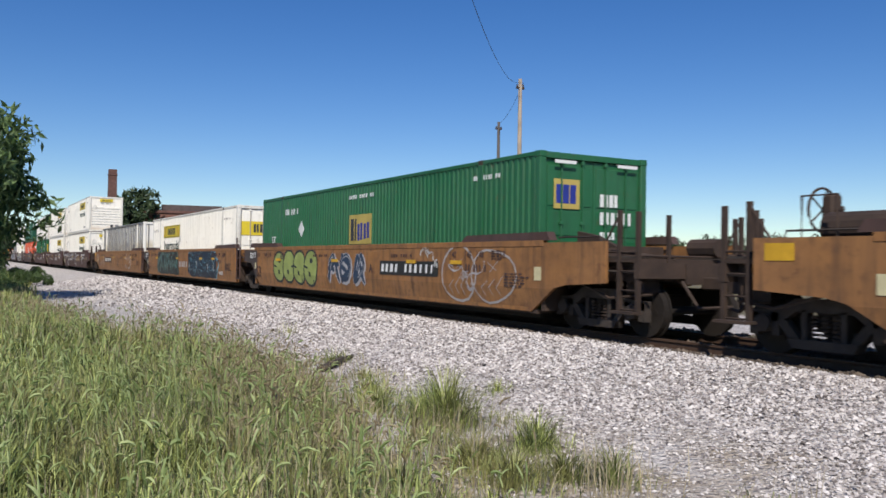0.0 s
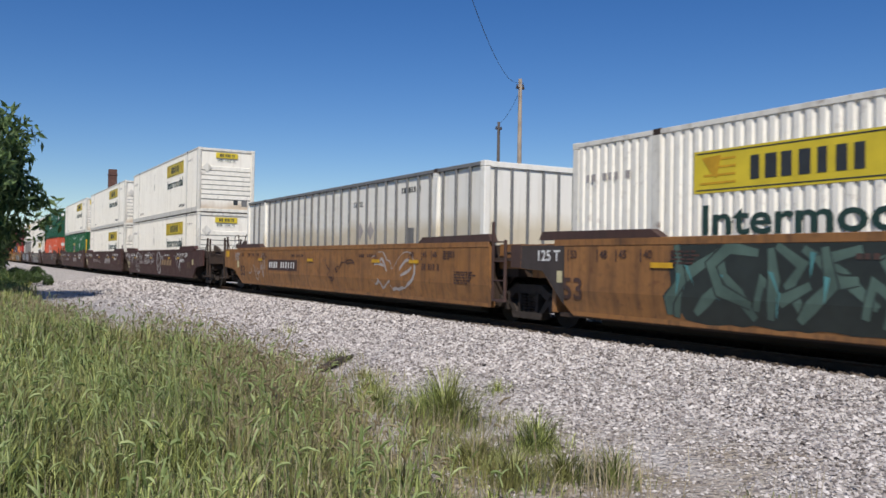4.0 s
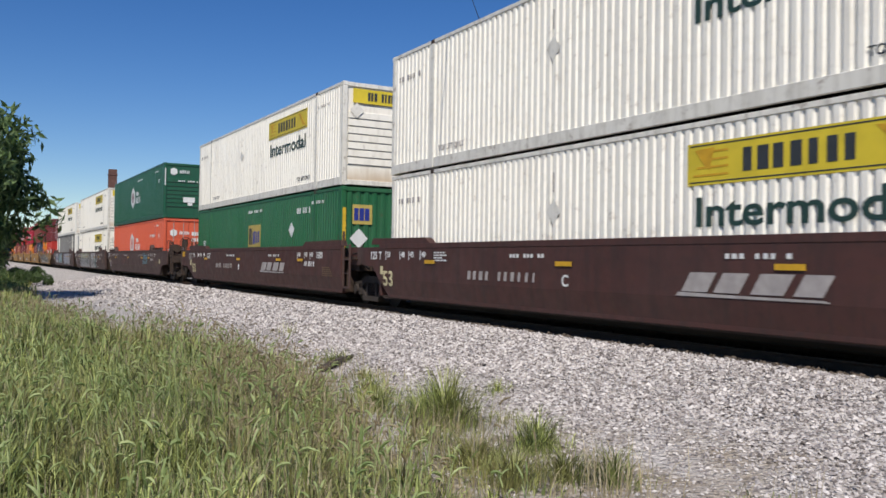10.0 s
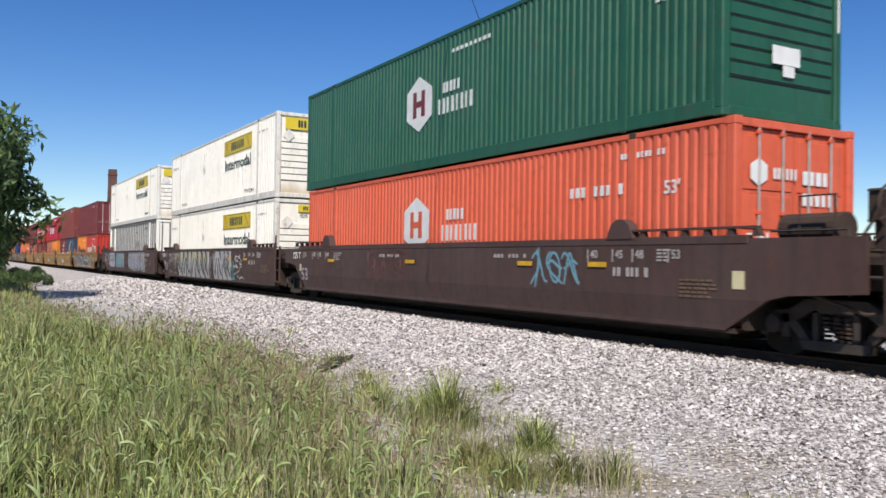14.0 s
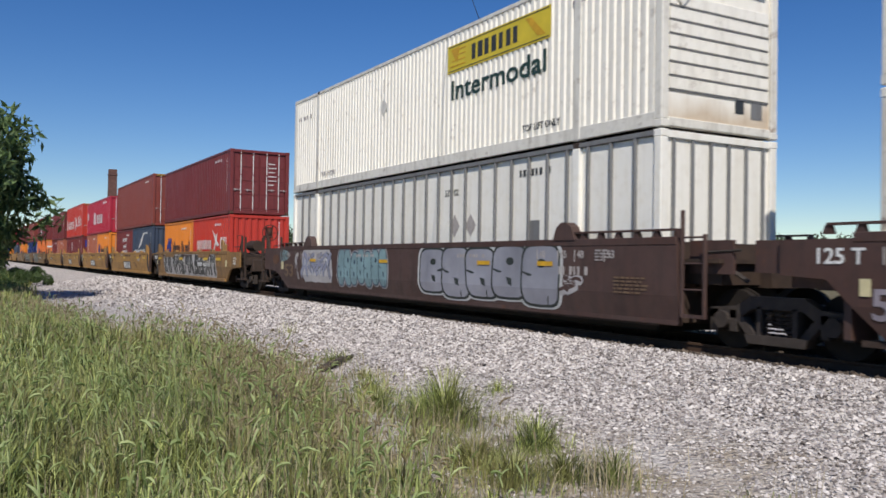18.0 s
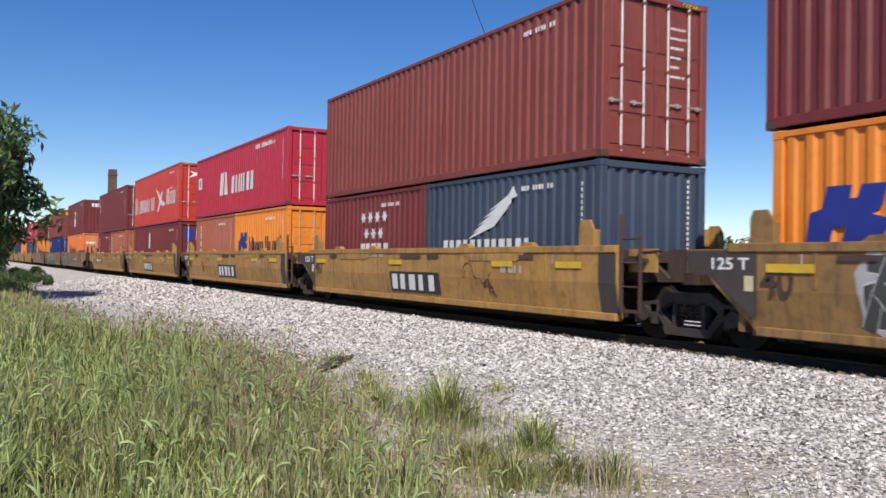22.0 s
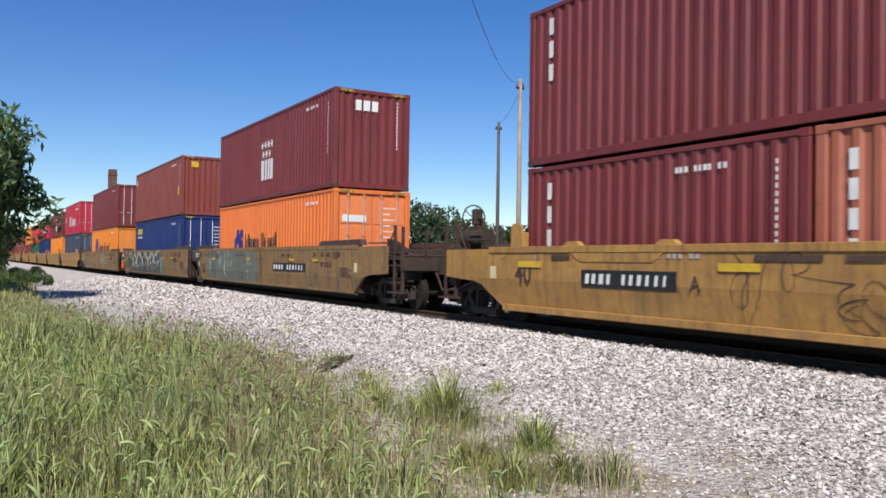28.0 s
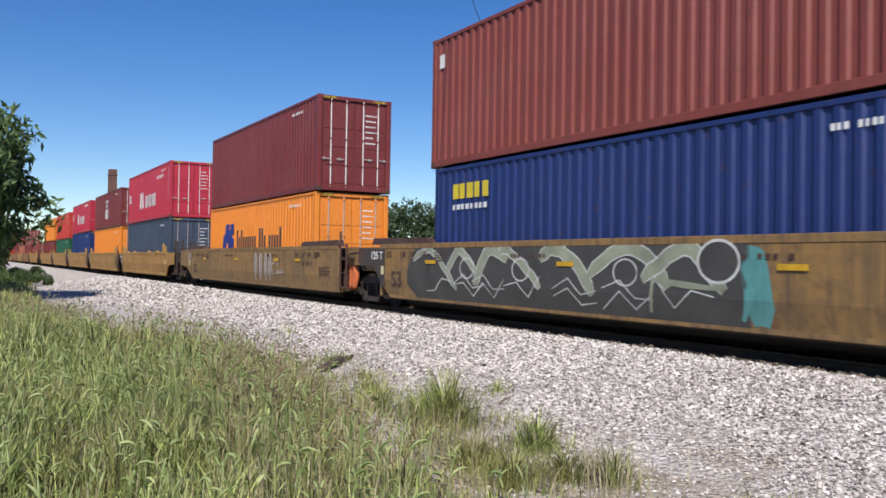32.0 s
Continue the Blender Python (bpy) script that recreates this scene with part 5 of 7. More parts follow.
def wildstyle(root, x0, x1, z0, z1, count, field, fill, rim, spark, seed, fat=0.11, edge=0.03, glow=None, forms=ANGULAR):
    """Interlocking angular sprayed letters on a ragged field, with bright contours and slivers."""
    rng = random.Random(seed)
    w, zc, rz = (x1 - x0) / count, (z0 + z1) / 2, (z1 - z0) / 2
    ground, rims, fills, slivers, skin = bmesh.new(), bmesh.new(), bmesh.new(), bmesh.new(), bmesh.new()
    n = count * 4
    top = [(x0 + (x1 - x0) * k / n, z1 - rz * (0.12 * rng.random() + (0.5 if k in (0, n) else 0))) for k in range(n + 1)]
    low = [(x0 + (x1 - x0) * k / n + 0.1, z0 + rz * (0.10 * rng.random() + (0.4 if k in (0, n) else 0))) for k in range(n + 1)]
    for k in range(n):
        flat(ground, [low[k], low[k + 1], top[k + 1], top[k]], -1.5245)
    if glow:
        ribbon(skin, [(a, b) for a, b in top[-3:]] + [(x1 + 0.35, zc + 0.2 * rz), (x1 + 0.42, zc - 0.1 * rz)] + low[:-4:-1], 0.07, -1.5243)
        ribbon(skin, [(a, min(b + 0.02, z1)) for a, b in top], 0.035, -1.5248)
    y = -1.5250
    for i in range(count):
        cx = x0 + (i + 0.5) * w
        for form in rng.sample(forms, 3):
            sx, sz, flip = w * rng.uniform(0.8, 1.1), (rz - fat * 0.7) * rng.uniform(0.85, 1.0), rng.choice((1, -1))
            pts = [(min(max(cx + flip * sx * a, x0), x1), zc + sz * b) for a, b in form]
            y -= 0.0003
            ribbon(rims, pts, fat + edge, y)
            ribbon(fills, pts, fat, y - 0.00015)
            if rng.random() < 0.6:
                a, b = pts[1]
                flat(slivers, [(a - 0.10, b + 0.12), (a - 0.02, b + 0.10), (a + 0.10 * flip, b - 0.16 - 0.1 * rng.random())], y - 0.0003)
    bend = bend_of(root)
    g = tagged(part("graffiti", lean_in(fills, bend), fill, root, "interlocking angular sprayed letters"), kind="stuff")
    part("graffiti_background", lean_in(ground, bend), field, g)
    tagged(part("graffiti_rim", lean_in(rims, bend), rim, g), kind="stuff")
    tagged(part("graffiti_highlight", lean_in(slivers, bend), spark, g), kind="stuff")
    if glow:
        tagged(part("graffiti_glow", lean_in(skin, bend), glow, g), kind="stuff")
    else:
        skin.free()


def swoops(root, x0, x1, z0, z1, count, field, fill, line, seed):
    """A dark field with pale arching bands above and thin white chevrons below, ending in a ring."""
    rng = random.Random(seed)
    w, h = (x1 - x0) / (count + 1), z1 - z0
    ground, bands, lines = bmesh.new(), bmesh.new(), bmesh.new()
    n = 24
    top = [(x0 + (x1 - x0) * k / n, z1 - (0.5 * h if k == 0 else 0.02 + 0.03 * math.sin(k * 2.1))) for k in range(n + 1)]
    low = [(x0 + (x1 - x0) * k / n, z0 + (0.25 * h if k == 0 else 0.02)) for k in range(n + 1)]
    for k in range(n):
        flat(ground, [low[k], low[k + 1], top[k + 1], top[k]], -1.5245)
    for i in range(count):
        a, hh, y = x0 + (i + rng.uniform(-0.25, 0.25)) * w + 0.2, h * rng.uniform(0.35, 0.75), -1.526 - 0.0008 * i
        span, peak, fat = w * rng.uniform(0.9, 1.7), rng.uniform(0.2, 0.7), rng.uniform(0.05, 0.11)
        arc = [(a + span * q + 0.1 * math.sin(q * 5 + i), z1 - rng.uniform(0.08, 0.12) * h - hh * abs(q - peak) ** 1.5 * 1.8) for q in (k / 12 for k in range(13))]
        ribbon(lines, arc, fat + 0.02, y)
        ribbon(bands, arc, fat, y - 0.0002)
        c, f = a + span * rng.uniform(0.3, 0.7), rng.choice((1, -1))
        for dz in ((0.0, 0.14) if i % 3 else (0.05,)):
            ribbon(lines, [(c - f * 0.45 * w, z0 + (rng.uniform(0.05, 0.3) + dz) * h), (c - f * 0.1 * w, z0 + (0.34 + dz) * h), (c + f * 0.18 * w, z0 + (0.12 + dz) * h), (c + f * 0.5 * w, z0 + (rng.uniform(0.1, 0.5) + dz) * h)], 0.013, y - 0.0005)
        if i % 2:
            loop = oval(c, z1 - 0.42 * h, 0.22 * w, 0.17 * h)
            ribbon(lines, loop + loop[:1], 0.014, y - 0.0006)
    ring = oval(x1 - 0.42 * w, z1 - 0.27 * h, 0.30 * w, 0.24 * h)
    flat(ground, ring, -1.534)
    ribbon(lines, ring + ring[:1], 0.02, -1.5345)
    ribbon(bands, [(x1 - 1.5 * w, z1 - 0.9 * h), (x1 - 1.45 * w, z1 - 0.5 * h), (x1 - 0.9 * w, z1 - 0.55 * h), (x1 - 0.4 * w, z1 - 0.58 * h)], 0.05, -1.533)
    bend = bend_of(root)
    g = tagged(part("graffiti", lean_in(bands, bend), fill, root, "pale arching sprayed bands"), kind="stuff")
    part("graffiti_background", lean_in(ground, bend), field, g)
    tagged(part("graffiti_rim", lean_in(lines, bend), line, g), kind="stuff")


def loop_tag(root, x0, x1, z0, z1, ink, seed, wd=0.02, tail=True):
    """A sprayed outline like a shield: a loop with a straight back and a few strokes inside."""
    cx, cz, rx, rz = (x0 + x1) / 2, (z0 + z1) / 2, (x1 - x0) / 2, (z1 - z0) / 2
    bm = bmesh.new()
    ring = [(cx + rx * (math.cos(t) if math.cos(t) > 0 else 0.75 * math.cos(t)), cz + rz * math.sin(t) * (1 - 0.06 * math.sin(3 * t + seed))) for t in (0.35 * k - 2.4 for k in range(19))]
    ribbon(bm, ring, wd, -1.5286)
    if tail:
        ribbon(bm, [(cx - 0.75 * rx, cz + rz), (cx - 0.8 * rx, cz), (cx - 0.6 * rx, cz - rz)], wd * 0.9, -1.5288)
    for k in range(3):
        a = cx + rx * (0.5 - 0.3 * k)
        ribbon(bm, [(a, cz - 0.1 * rz * k), (a - 0.25 * rx, cz - 0.45 * rz), (a - 0.1 * rx, cz - 0.75 * rz)], wd * 0.55, -1.5290)
    ribbon(bm, [(cx - 0.1 * rx, cz + 0.5 * rz), (cx + 0.25 * rx, cz + 0.2 * rz)], wd * 0.6, -1.5291)
    ribbon(bm, [(cx + 0.3 * rx, cz + 0.55 * rz), (cx, cz + 0.15 * rz)], wd * 0.6, -1.5292)
    part("graffiti", lean_in(bm, bend_of(root)), ink, root, "sprayed outline like a shield")


def scrawl(root, x0, x1, z0, z1, loops, ink, seed, wd=0.022):
    """A sprayed line that wanders in loops and sharp turns."""
    rng = random.Random(seed)
    x = z = 0.0
    way = rng.uniform(-1, 1)
    pts = [(x, z)]
    for k in range(loops * 2):
        curve = rng.choice((-1, 1)) * rng.uniform(0.15, 0.62)
        if rng.random() < 0.35:
            way += rng.choice((-1, 1)) * rng.uniform(1.6, 2.6)
            curve *= 0.3
        for i in range(rng.randint(6, 13)):
            way += curve
            x += math.cos(way) + 0.28
            z += math.sin(way) - 0.02 * z
            pts.append((x, z))
    xs, zs = [p[0] for p in pts], [p[1] for p in pts]
    w, h = max(xs) - min(xs), max(zs) - min(zs)
    pts = [(x0 + (a - min(xs)) / w * (x1 - x0), z0 + (b - min(zs)) / h * (z1 - z0)) for a, b in pts]
    bm = bmesh.new()
    prev = None
    for k, (a, b) in enumerate(pts):
        (ax, az), (bx, bz) = pts[max(k - 1, 0)], pts[min(k + 1, len(pts) - 1)]
        ln = math.hypot(bx - ax, bz - az) + 1e-6
        ww = wd * (0.7 + 0.3 * math.sin(k * 0.4 + seed))
        y = -1.5285 - 0.00003 * k
        pr = (bm.verts.new((a - (bz - az) / ln * ww, y, b + (bx - ax) / ln * ww)), bm.verts.new((a + (bz - az) / ln * ww, y, b - (bx - ax) / ln * ww)))
        if prev:
            bm.faces.new((prev[0], prev[1], pr[1], pr[0]))
        prev = pr
    part("graffiti", lean_in(bm, bend_of(root)), ink, root, "looping sprayed line")


# ---------------------------------------------------------------- the train, front to rear
def ride(thing, x, z=0.0):
    """Puts a thing on the train: x is its place along the train, z its height over the rail."""
    RUNNERS.append((thing, x, z))
    return thing


BASE = 0.335             # where a container's base rides over the rail
CENTRE = [150.0, 126.82, 107.53, 88.58, 64.86, 45.47, 26.19, 2.67, -16.62, -36.25,
          -57.91, -73.48, -88.93, -104.53, -119.94, -141.54, -160.62, -180.15,
          -200.5, -215.8, -231.1, -246.5, -261.8]


def stack(unit, low, high=None):
    """Loads one well: a list of (container, offset) below, one above."""
    z = BASE
    hs = 0
    for c, dx, h in low:
        ride(c, CENTRE[unit] + dx, z)
        hs = max(hs, h)
    if high:
        ride(high[0], CENTRE[unit] + SHIFT.get(unit, 0.0), z + hs + 0.03)


SHIFT = {4: -0.08, 5: -0.06, 7: -0.23, 10: -0.11, 12: -0.09, 13: -0.14, 15: -0.11, 16: -0.21, 17: 0.1}      # upper container against lower


H53, HC, HS = 2.896, 2.896, 2.591
OC = "weathered orange-brown well car unit with sprayed graffiti"
u[0] = well_car(53, M["well_orange"], "C", "S", "weathered orange-brown empty well car end unit", brake="R", hood_mat=M["well_dark"])
u[1] = well_car(53, M["well_orange"], "S", "C", OC, hood_mat=M["well_dark"])
u[2] = well_car(53, M["well_orange"], "S", "V", OC, hood_mat=M["well_dark"])
u[3] = well_car(53, M["well_orange"], "C", "V", "weathered orange-brown well car unit with a number panel", brake="R", hood_mat=M["well_dark"])
u[4] = well_car(53, M["well_brown"], "S", "C", "oxide brown well car unit with white sprayed lines")
u[5] = well_car(53, M["well_brown"], "S", "V", "oxide brown well car unit with white bar lettering")
u[6] = well_car(53, M["well_brown"], "C", "V", "oxide brown well car unit with a hand brake", brake="R")
u[7] = well_car(53, M["well_dark"], "S", "C", "dark brown well car unit with a pale blue tag", brake="F", hood="rack")
u[8] = well_car(53, M["well_dark"], "S", "V", "dark brown well car unit with large sprayed letters", hood="rack")
u[9] = well_car(53, M["well_dark"], "C", "V", "dark brown well car unit with teal and grey graffiti", hood="rack")
YL = "weathered yellow 40-foot well car unit"
u[10] = well_car(40, M["well_ochre"], "S", "C", YL + " with black and white graffiti", hood=False, brake="F")
for i in (11, 12, 13):
    u[i] = well_car(40, M["well_yellow"], "S", "V", YL + " with a black name panel", hood=False)
u[14] = well_car(40, M["well_yellow"], "C", "V", YL + " with a hand brake", hood=False, brake="R")
u[15] = well_car(53, M["well_tan"], "S", "C", "weathered yellow-brown well car unit with faded spray paint", hood_mat=M["well_dark"])
u[16] = well_car(53, M["well_tan"], "S", "V", "weathered yellow well car unit with dark green graffiti", hood_mat=M["well_dark"])
u[17] = well_car(53, M["well_tan"], "C", "V", "weathered yellow well car unit with white stripes", hood_mat=M["well_dark"])
u[18] = well_car(40, M["well_yellow"], "S", "C", YL, False, False)
for i in (19, 20, 21):
    u[i] = well_car(40, M["well_yellow"], "S", "V", YL, False, False)
u[22] = well_car(40, M["well_yellow"], "C", "V", YL, False, False)
for i, c in enumerate(u):
    ride(c, CENTRE[i])
for i in (1, 2, 3, 4, 5, 6, 7, 8, 9, 15, 16, 17):
    mark_ink = M["white_mark"] if i in (4, 5, 6) else M["grey_mark"] if i in (7, 8, 9) else M["well_dark"]
    small_marks(u[i], 53, mark_ink)
    ink = M["dull_mark"] if i == 9 else M["graf_lilac"] if 7 <= i <= 8 else M["cream"] if 4 <= i <= 6 else M["well_dark"]
    if i == 9:
        side_number(u[i], "53", -7.72, 0.66, 0.38, ink, 0.76)
    else:
        side_number(u[i], "53", -7.75 if i < 15 else -7.35, 0.58, 0.36, ink, 0.52)
    fine_print(u[i], 7.3, 8.1, 0.72, 1.0, 5, M["dull_mark"] if 4 <= i <= 9 else mark_ink, i)
    fine_print(u[i], 6.85, 7.2, 1.22, 1.42, 4, mark_ink, i + 40)
    if i in (3, 6, 17):
        fine_print(u[i], -8.7, -8.1, 1.12, 1.42, 5, M["grey_mark"], i + 80)
    fine_print(u[i], -5.5, -5.0, 1.18, 1.40, 4, mark_ink, i + 120)
for i in range(10, 15):
    small_marks(u[i], 40, M["grey_mark"])
    lettering(u[i], "40", -5.75, 0.80, 0.38, M["well_dark"], -1.53, width=0.5)

# markings, unit by unit
bubble(u[1], -6.1, -2.35, 0.36, 1.50, 4, M["graf_green"], M["graf_dark"], None, M["graf_dark"], 3, 2.2, 0.07)
graffiti(u[1], -1.5, 1.0, 0.42, 1.5, 3, M["graf_blue"], M["graf_pale"], 4, None, 0.07)
lettering(u[1], "A", 1.35, 0.88, 0.22, M["well_dark"], -1.53)
plate(u[1], 1.87, 4.77, 0.84, 1.17, 10, M["black"])
scrawl(u[1], 3.95, 4.75, 1.05, 1.5, 10, M["graf_white"], 5, 0.018)
loop_tag(u[1], 4.75, 6.3, 0.36, 1.5, M["grey_mark"], 1, 0.026, False)
loop_tag(u[1], 5.9, 7.7, 0.40, 1.42, M["grey_mark"], 4, 0.022, False)
scrawl(u[1], 5.2, 6.6, 0.6, 1.2, 5, M["graf_pale"], 65, 0.016)
wildstyle(u[2], -5.55, -0.8, 0.34, 1.54, 6, M["graf_dark"], M["graf_fern"], M["graf_dark"], M["graf_teal"], 6, 0.09, 0.03)
plate(u[2], -0.60, 1.10, 0.76, 1.02, 5, None, M["grey_mark"], 0.2)
wildstyle(u[2], 1.15, 5.95, 0.34, 1.53, 5, M["graf_navy"], M["graf_navy"], M["graf_sky"], M["graf_white"], 7, 0.15, 0.022, M["graf_sky"])
bars(u[2], 6.35, 6.95, 0.53, 0.66, 8, M["graf_white"], -1.53, bend=0.72)
plate(u[3], -4.84, -2.1, 0.82, 1.16, 10, M["well_dark"])
scrawl(u[3], -7.0, -5.2, 0.45, 1.35, 4, M["grey_mark"], 8)
scrawl(u[3], 0.2, 2.2, 0.6, 1.25, 6, M["well_dark"], 9)
graffiti(u[3], 3.2, 5.4, 0.40, 1.5, 2, M["well_orange"], M["grey_mark"], 10, None, 0.22)
plate(u[4], -4.1, -1.67, 0.82, 0.99, 10, None, M["grey_mark"])
scrawl(u[4], -8.0, -6.0, 0.85, 1.35, 9, M["graf_white"], 11, 0.022)
loop_tag(u[4], -5.5, -4.35, 0.40, 1.46, M["graf_white"], 2, 0.03)
for k in range(5):
    loop_tag(u[4], -2.9 + 0.5 * k, -2.2 + 0.5 * k, 0.92 - 0.06 * (k % 2), 1.36 + 0.05 * (k % 3), M["graf_white"], k, 0.016, False)
for k, (xa, xb, za, zb) in enumerate(((-4.3, -3.4, 1.0, 1.45), (1.6, 2.1, 1.0, 1.4), (4.7, 6.2, 0.6, 1.3))):
    scrawl(u[4], xa, xb, za, zb, 13, M["graf_white"], 60 + k, 0.015)
loop_tag(u[4], 0.45, 1.5, 0.37, 1.46, M["graf_white"], 5, 0.038)
plate(u[4], 1.7, 4.2, 0.80, 1.07, 4, None, M["tan_mark"], 0.45)
plate(u[5], 1.72, 4.2, 0.80, 1.07, 4, None, M["grey_mark"], 0.62)
polygon(u[5], [(1.62, 0.735), (4.1, 0.735), (4.0, 0.765), (2.6, 0.775), (1.66, 0.79)], M["grey_mark"], -1.53, name="lettering_line")
plate(u[5], -4.1, -1.67, 0.82, 0.99, 10, None, M["grey_mark"])
lettering(u[5], "C", -0.94, 0.78, 0.20, M["white_mark"], -1.53)
plate(u[6], 1.72, 4.2, 0.80, 1.07, 4, None, M["grey_mark"], 0.62)
polygon(u[6], [(1.62, 0.735), (4.1, 0.735), (4.0, 0.765), (2.6, 0.775), (1.66, 0.79)], M["grey_mark"], -1.53, name="lettering_line")
plate(u[6], -4.1, -1.67, 0.82, 0.99, 10, None, M["grey_mark"])
lettering(u[6], "B", -0.94, 0.78, 0.20, M["white_mark"], -1.53)
graffiti(u[7], 3.75, 5.05, 0.72, 1.48, 3, M["graf_sky"], M["well_dark"], 15, M["graf_sky"], 0.022)
wildstyle(u[7], -3.3, -1.2, 0.62, 1.50, 3, M["well_dark"], M["well_brown"], M["graf_rose"], M["graf_rose"], 35, 0.08, 0.012)
shards(u[8], -5.3, 0.5, 0.335, 1.47, 7, M["graf_pale"], M["graf_lime"], M["graf_dark"], M["graf_white"], 16)
shards(u[8], 1.05, 3.7, 0.335, 1.47, 4, M["graf_pale"], None, M["graf_dark"], M["graf_white"], 34)
shards(u[8], 3.7, 4.1, 0.37, 1.1, 1, M["graf_teal"], None, M["graf_dark"], M["graf_teal"], 30)
scrawl(u[8], -5.9, -5.3, 0.6, 1.4, 2, M["graf_white"], 52, 0.018)
scrawl(u[8], -6.0, -5.4, 1.1, 1.4, 4, M["graf_pale"], 53, 0.014)
scrawl(u[8], -7.2, -5.6, 0.42, 0.62, 8, M["grey_mark"], 54, 0.012)
scrawl(u[8], 0.6, 1.0, 0.5, 1.4, 3, M["graf_white"], 55, 0.014)
scrawl(u[8], 4.1, 5.1, 0.95, 1.3, 5, M["graf_white"], 56, 0.018)
scrawl(u[8], 4.0, 5.2, 0.4, 0.75, 4, M["graf_white"], 57, 0.018)
scrawl(u[8], -7.2, -5.8, 0.75, 1.25, 5, M["grey_mark"], 17)
scrawl(u[8], 4.0, 5.1, 0.7, 1.0, 5, M["graf_white"], 18, 0.018)
wildstyle(u[9], -6.62, -4.3, 0.5, 1.5, 4, M["graf_pale"], M["graf_violet"], M["graf_dark"], M["graf_white"], 19, 0.09, 0.018)
for k in range(3):
    loop_tag(u[9], -8.58 + 0.2 * k, -8.2 + 0.2 * k, 1.10 + 0.04 * k, 1.48 - 0.03 * k, M["graf_aqua"], k, 0.022, False)
polygon(u[9], oval(-9.0, 1.17, 0.27, 0.15, 2.6), M["rust_patch"], -1.527, name="rust_patch", label="orange rust patch")
scrawl(u[9], -7.2, -6.85, 0.60, 1.32, 5, M["graf_pale"], 71, 0.028)
bubble(u[9], -3.8, -0.8, 0.46, 1.5, 7, M["graf_aqua"], M["graf_blue"], M["graf_pale"], M["graf_blue"], 20, 2.6, 0.035)
bubble(u[9], 0.95, 5.85, 0.38, 1.52, 5, M["graf_silver"], M["graf_dark"], M["graf_white"], M["graf_dark"], 21, 4.5, 0.05)
graffiti(u[9], 5.95, 6.45, 0.65, 1.0, 1, M["well_dark"], M["graf_pale"], 58, None, 0.03)
wildstyle(u[10], -4.7, 5.2, 0.33, 1.45, 11, M["graf_pale"], M["graf_char"], M["graf_white"], M["graf_white"], 22, 0.155, 0.02, None, UPRIGHT)
for xa, xb, za, zb in ((7.78, 8.1, 0.96, 0.985), (7.78, 8.1, 1.185, 1.21), (7.78, 7.805, 0.985, 1.185), (8.075, 8.1, 0.985, 1.185), (7.93, 7.95, 0.985, 1.185)):
    panel(u[10], xa, xb, za, zb, M["white_mark"], -1.53, name="stencil_bar")
plate(u[10], 2.22, 4.53, 0.77, 1.06, 10, M["black"])
for i in (11, 12, 13):
    plate(u[i], -1.17, 1.22, 0.46, 0.93, 5, M["black"], None, 0.15)
scrawl(u[11], 2.2, 3.4, 0.5, 1.15, 9, M["well_dark"], 23, 0.014)
scrawl(u[13], -4.8, -2.6, 0.5, 1.3, 9, M["well_dark"], 24, 0.016)
scrawl(u[12], -3.9, -2.6, 0.8, 1.25, 7, M["well_dark"], 34, 0.012)
plate(u[14], -4.1, -1.97, 0.78, 1.07, 10, M["black"])
lettering(u[14], "A", -1.62, 0.80, 0.22, M["well_dark"], -1.53)
lettering(u[12], "D", -3.5, 0.66, 0.20, M["well_dark"], -1.53)
for k in range(6):
    scrawl(u[14], -1.0 + 0.95 * k, 0.1 + 0.95 * k, 0.34 + 0.05 * (k % 3), 1.36, 3, M["well_dark"], 25 + 7 * k, 0.010)
plate(u[15], 1.7, 4.7, 0.80, 1.06, 10, M["black"])
wildstyle(u[15], -6.85, 0.0, 0.33, 1.53, 5, M["graf_grey"], M["graf_grey"], M["graf_sage"], M["graf_white"], 26, 0.14, 0.016)
wildstyle(u[15], -6.2, -4.2, 0.85, 1.5, 2, M["graf_moss"], M["graf_grey"], M["graf_teal"], M["graf_pale"], 36, 0.07, 0.03)
for k, x in enumerate((-5.75, -4.2, -2.1, -1.2, 0.3)):
    scrawl(u[15], x, x + 0.22, 0.45, 1.45, 2, M["graf_pale"] if k % 2 else M["graf_dark"], 90 + k, 0.018)
swoops(u[16], -6.8, 2.85, 0.34, 1.55, 7, M["graf_char"], M["graf_mist"], M["graf_white"], 27)
wildstyle(u[16], 2.7, 3.15, 0.36, 1.45, 1, M["graf_teal"], M["graf_teal"], M["graf_teal"], M["graf_teal"], 31, 0.05, 0.01)
for x in (1.2, 1.75, 2.3, 2.75):
    scrawl(u[17], x, x + 0.25, 0.45, 1.35, 1, M["grey_mark"], 28, 0.06)
scrawl(u[17], 3.0, 4.2, 0.7, 1.2, 4, M["grey_mark"], 29)

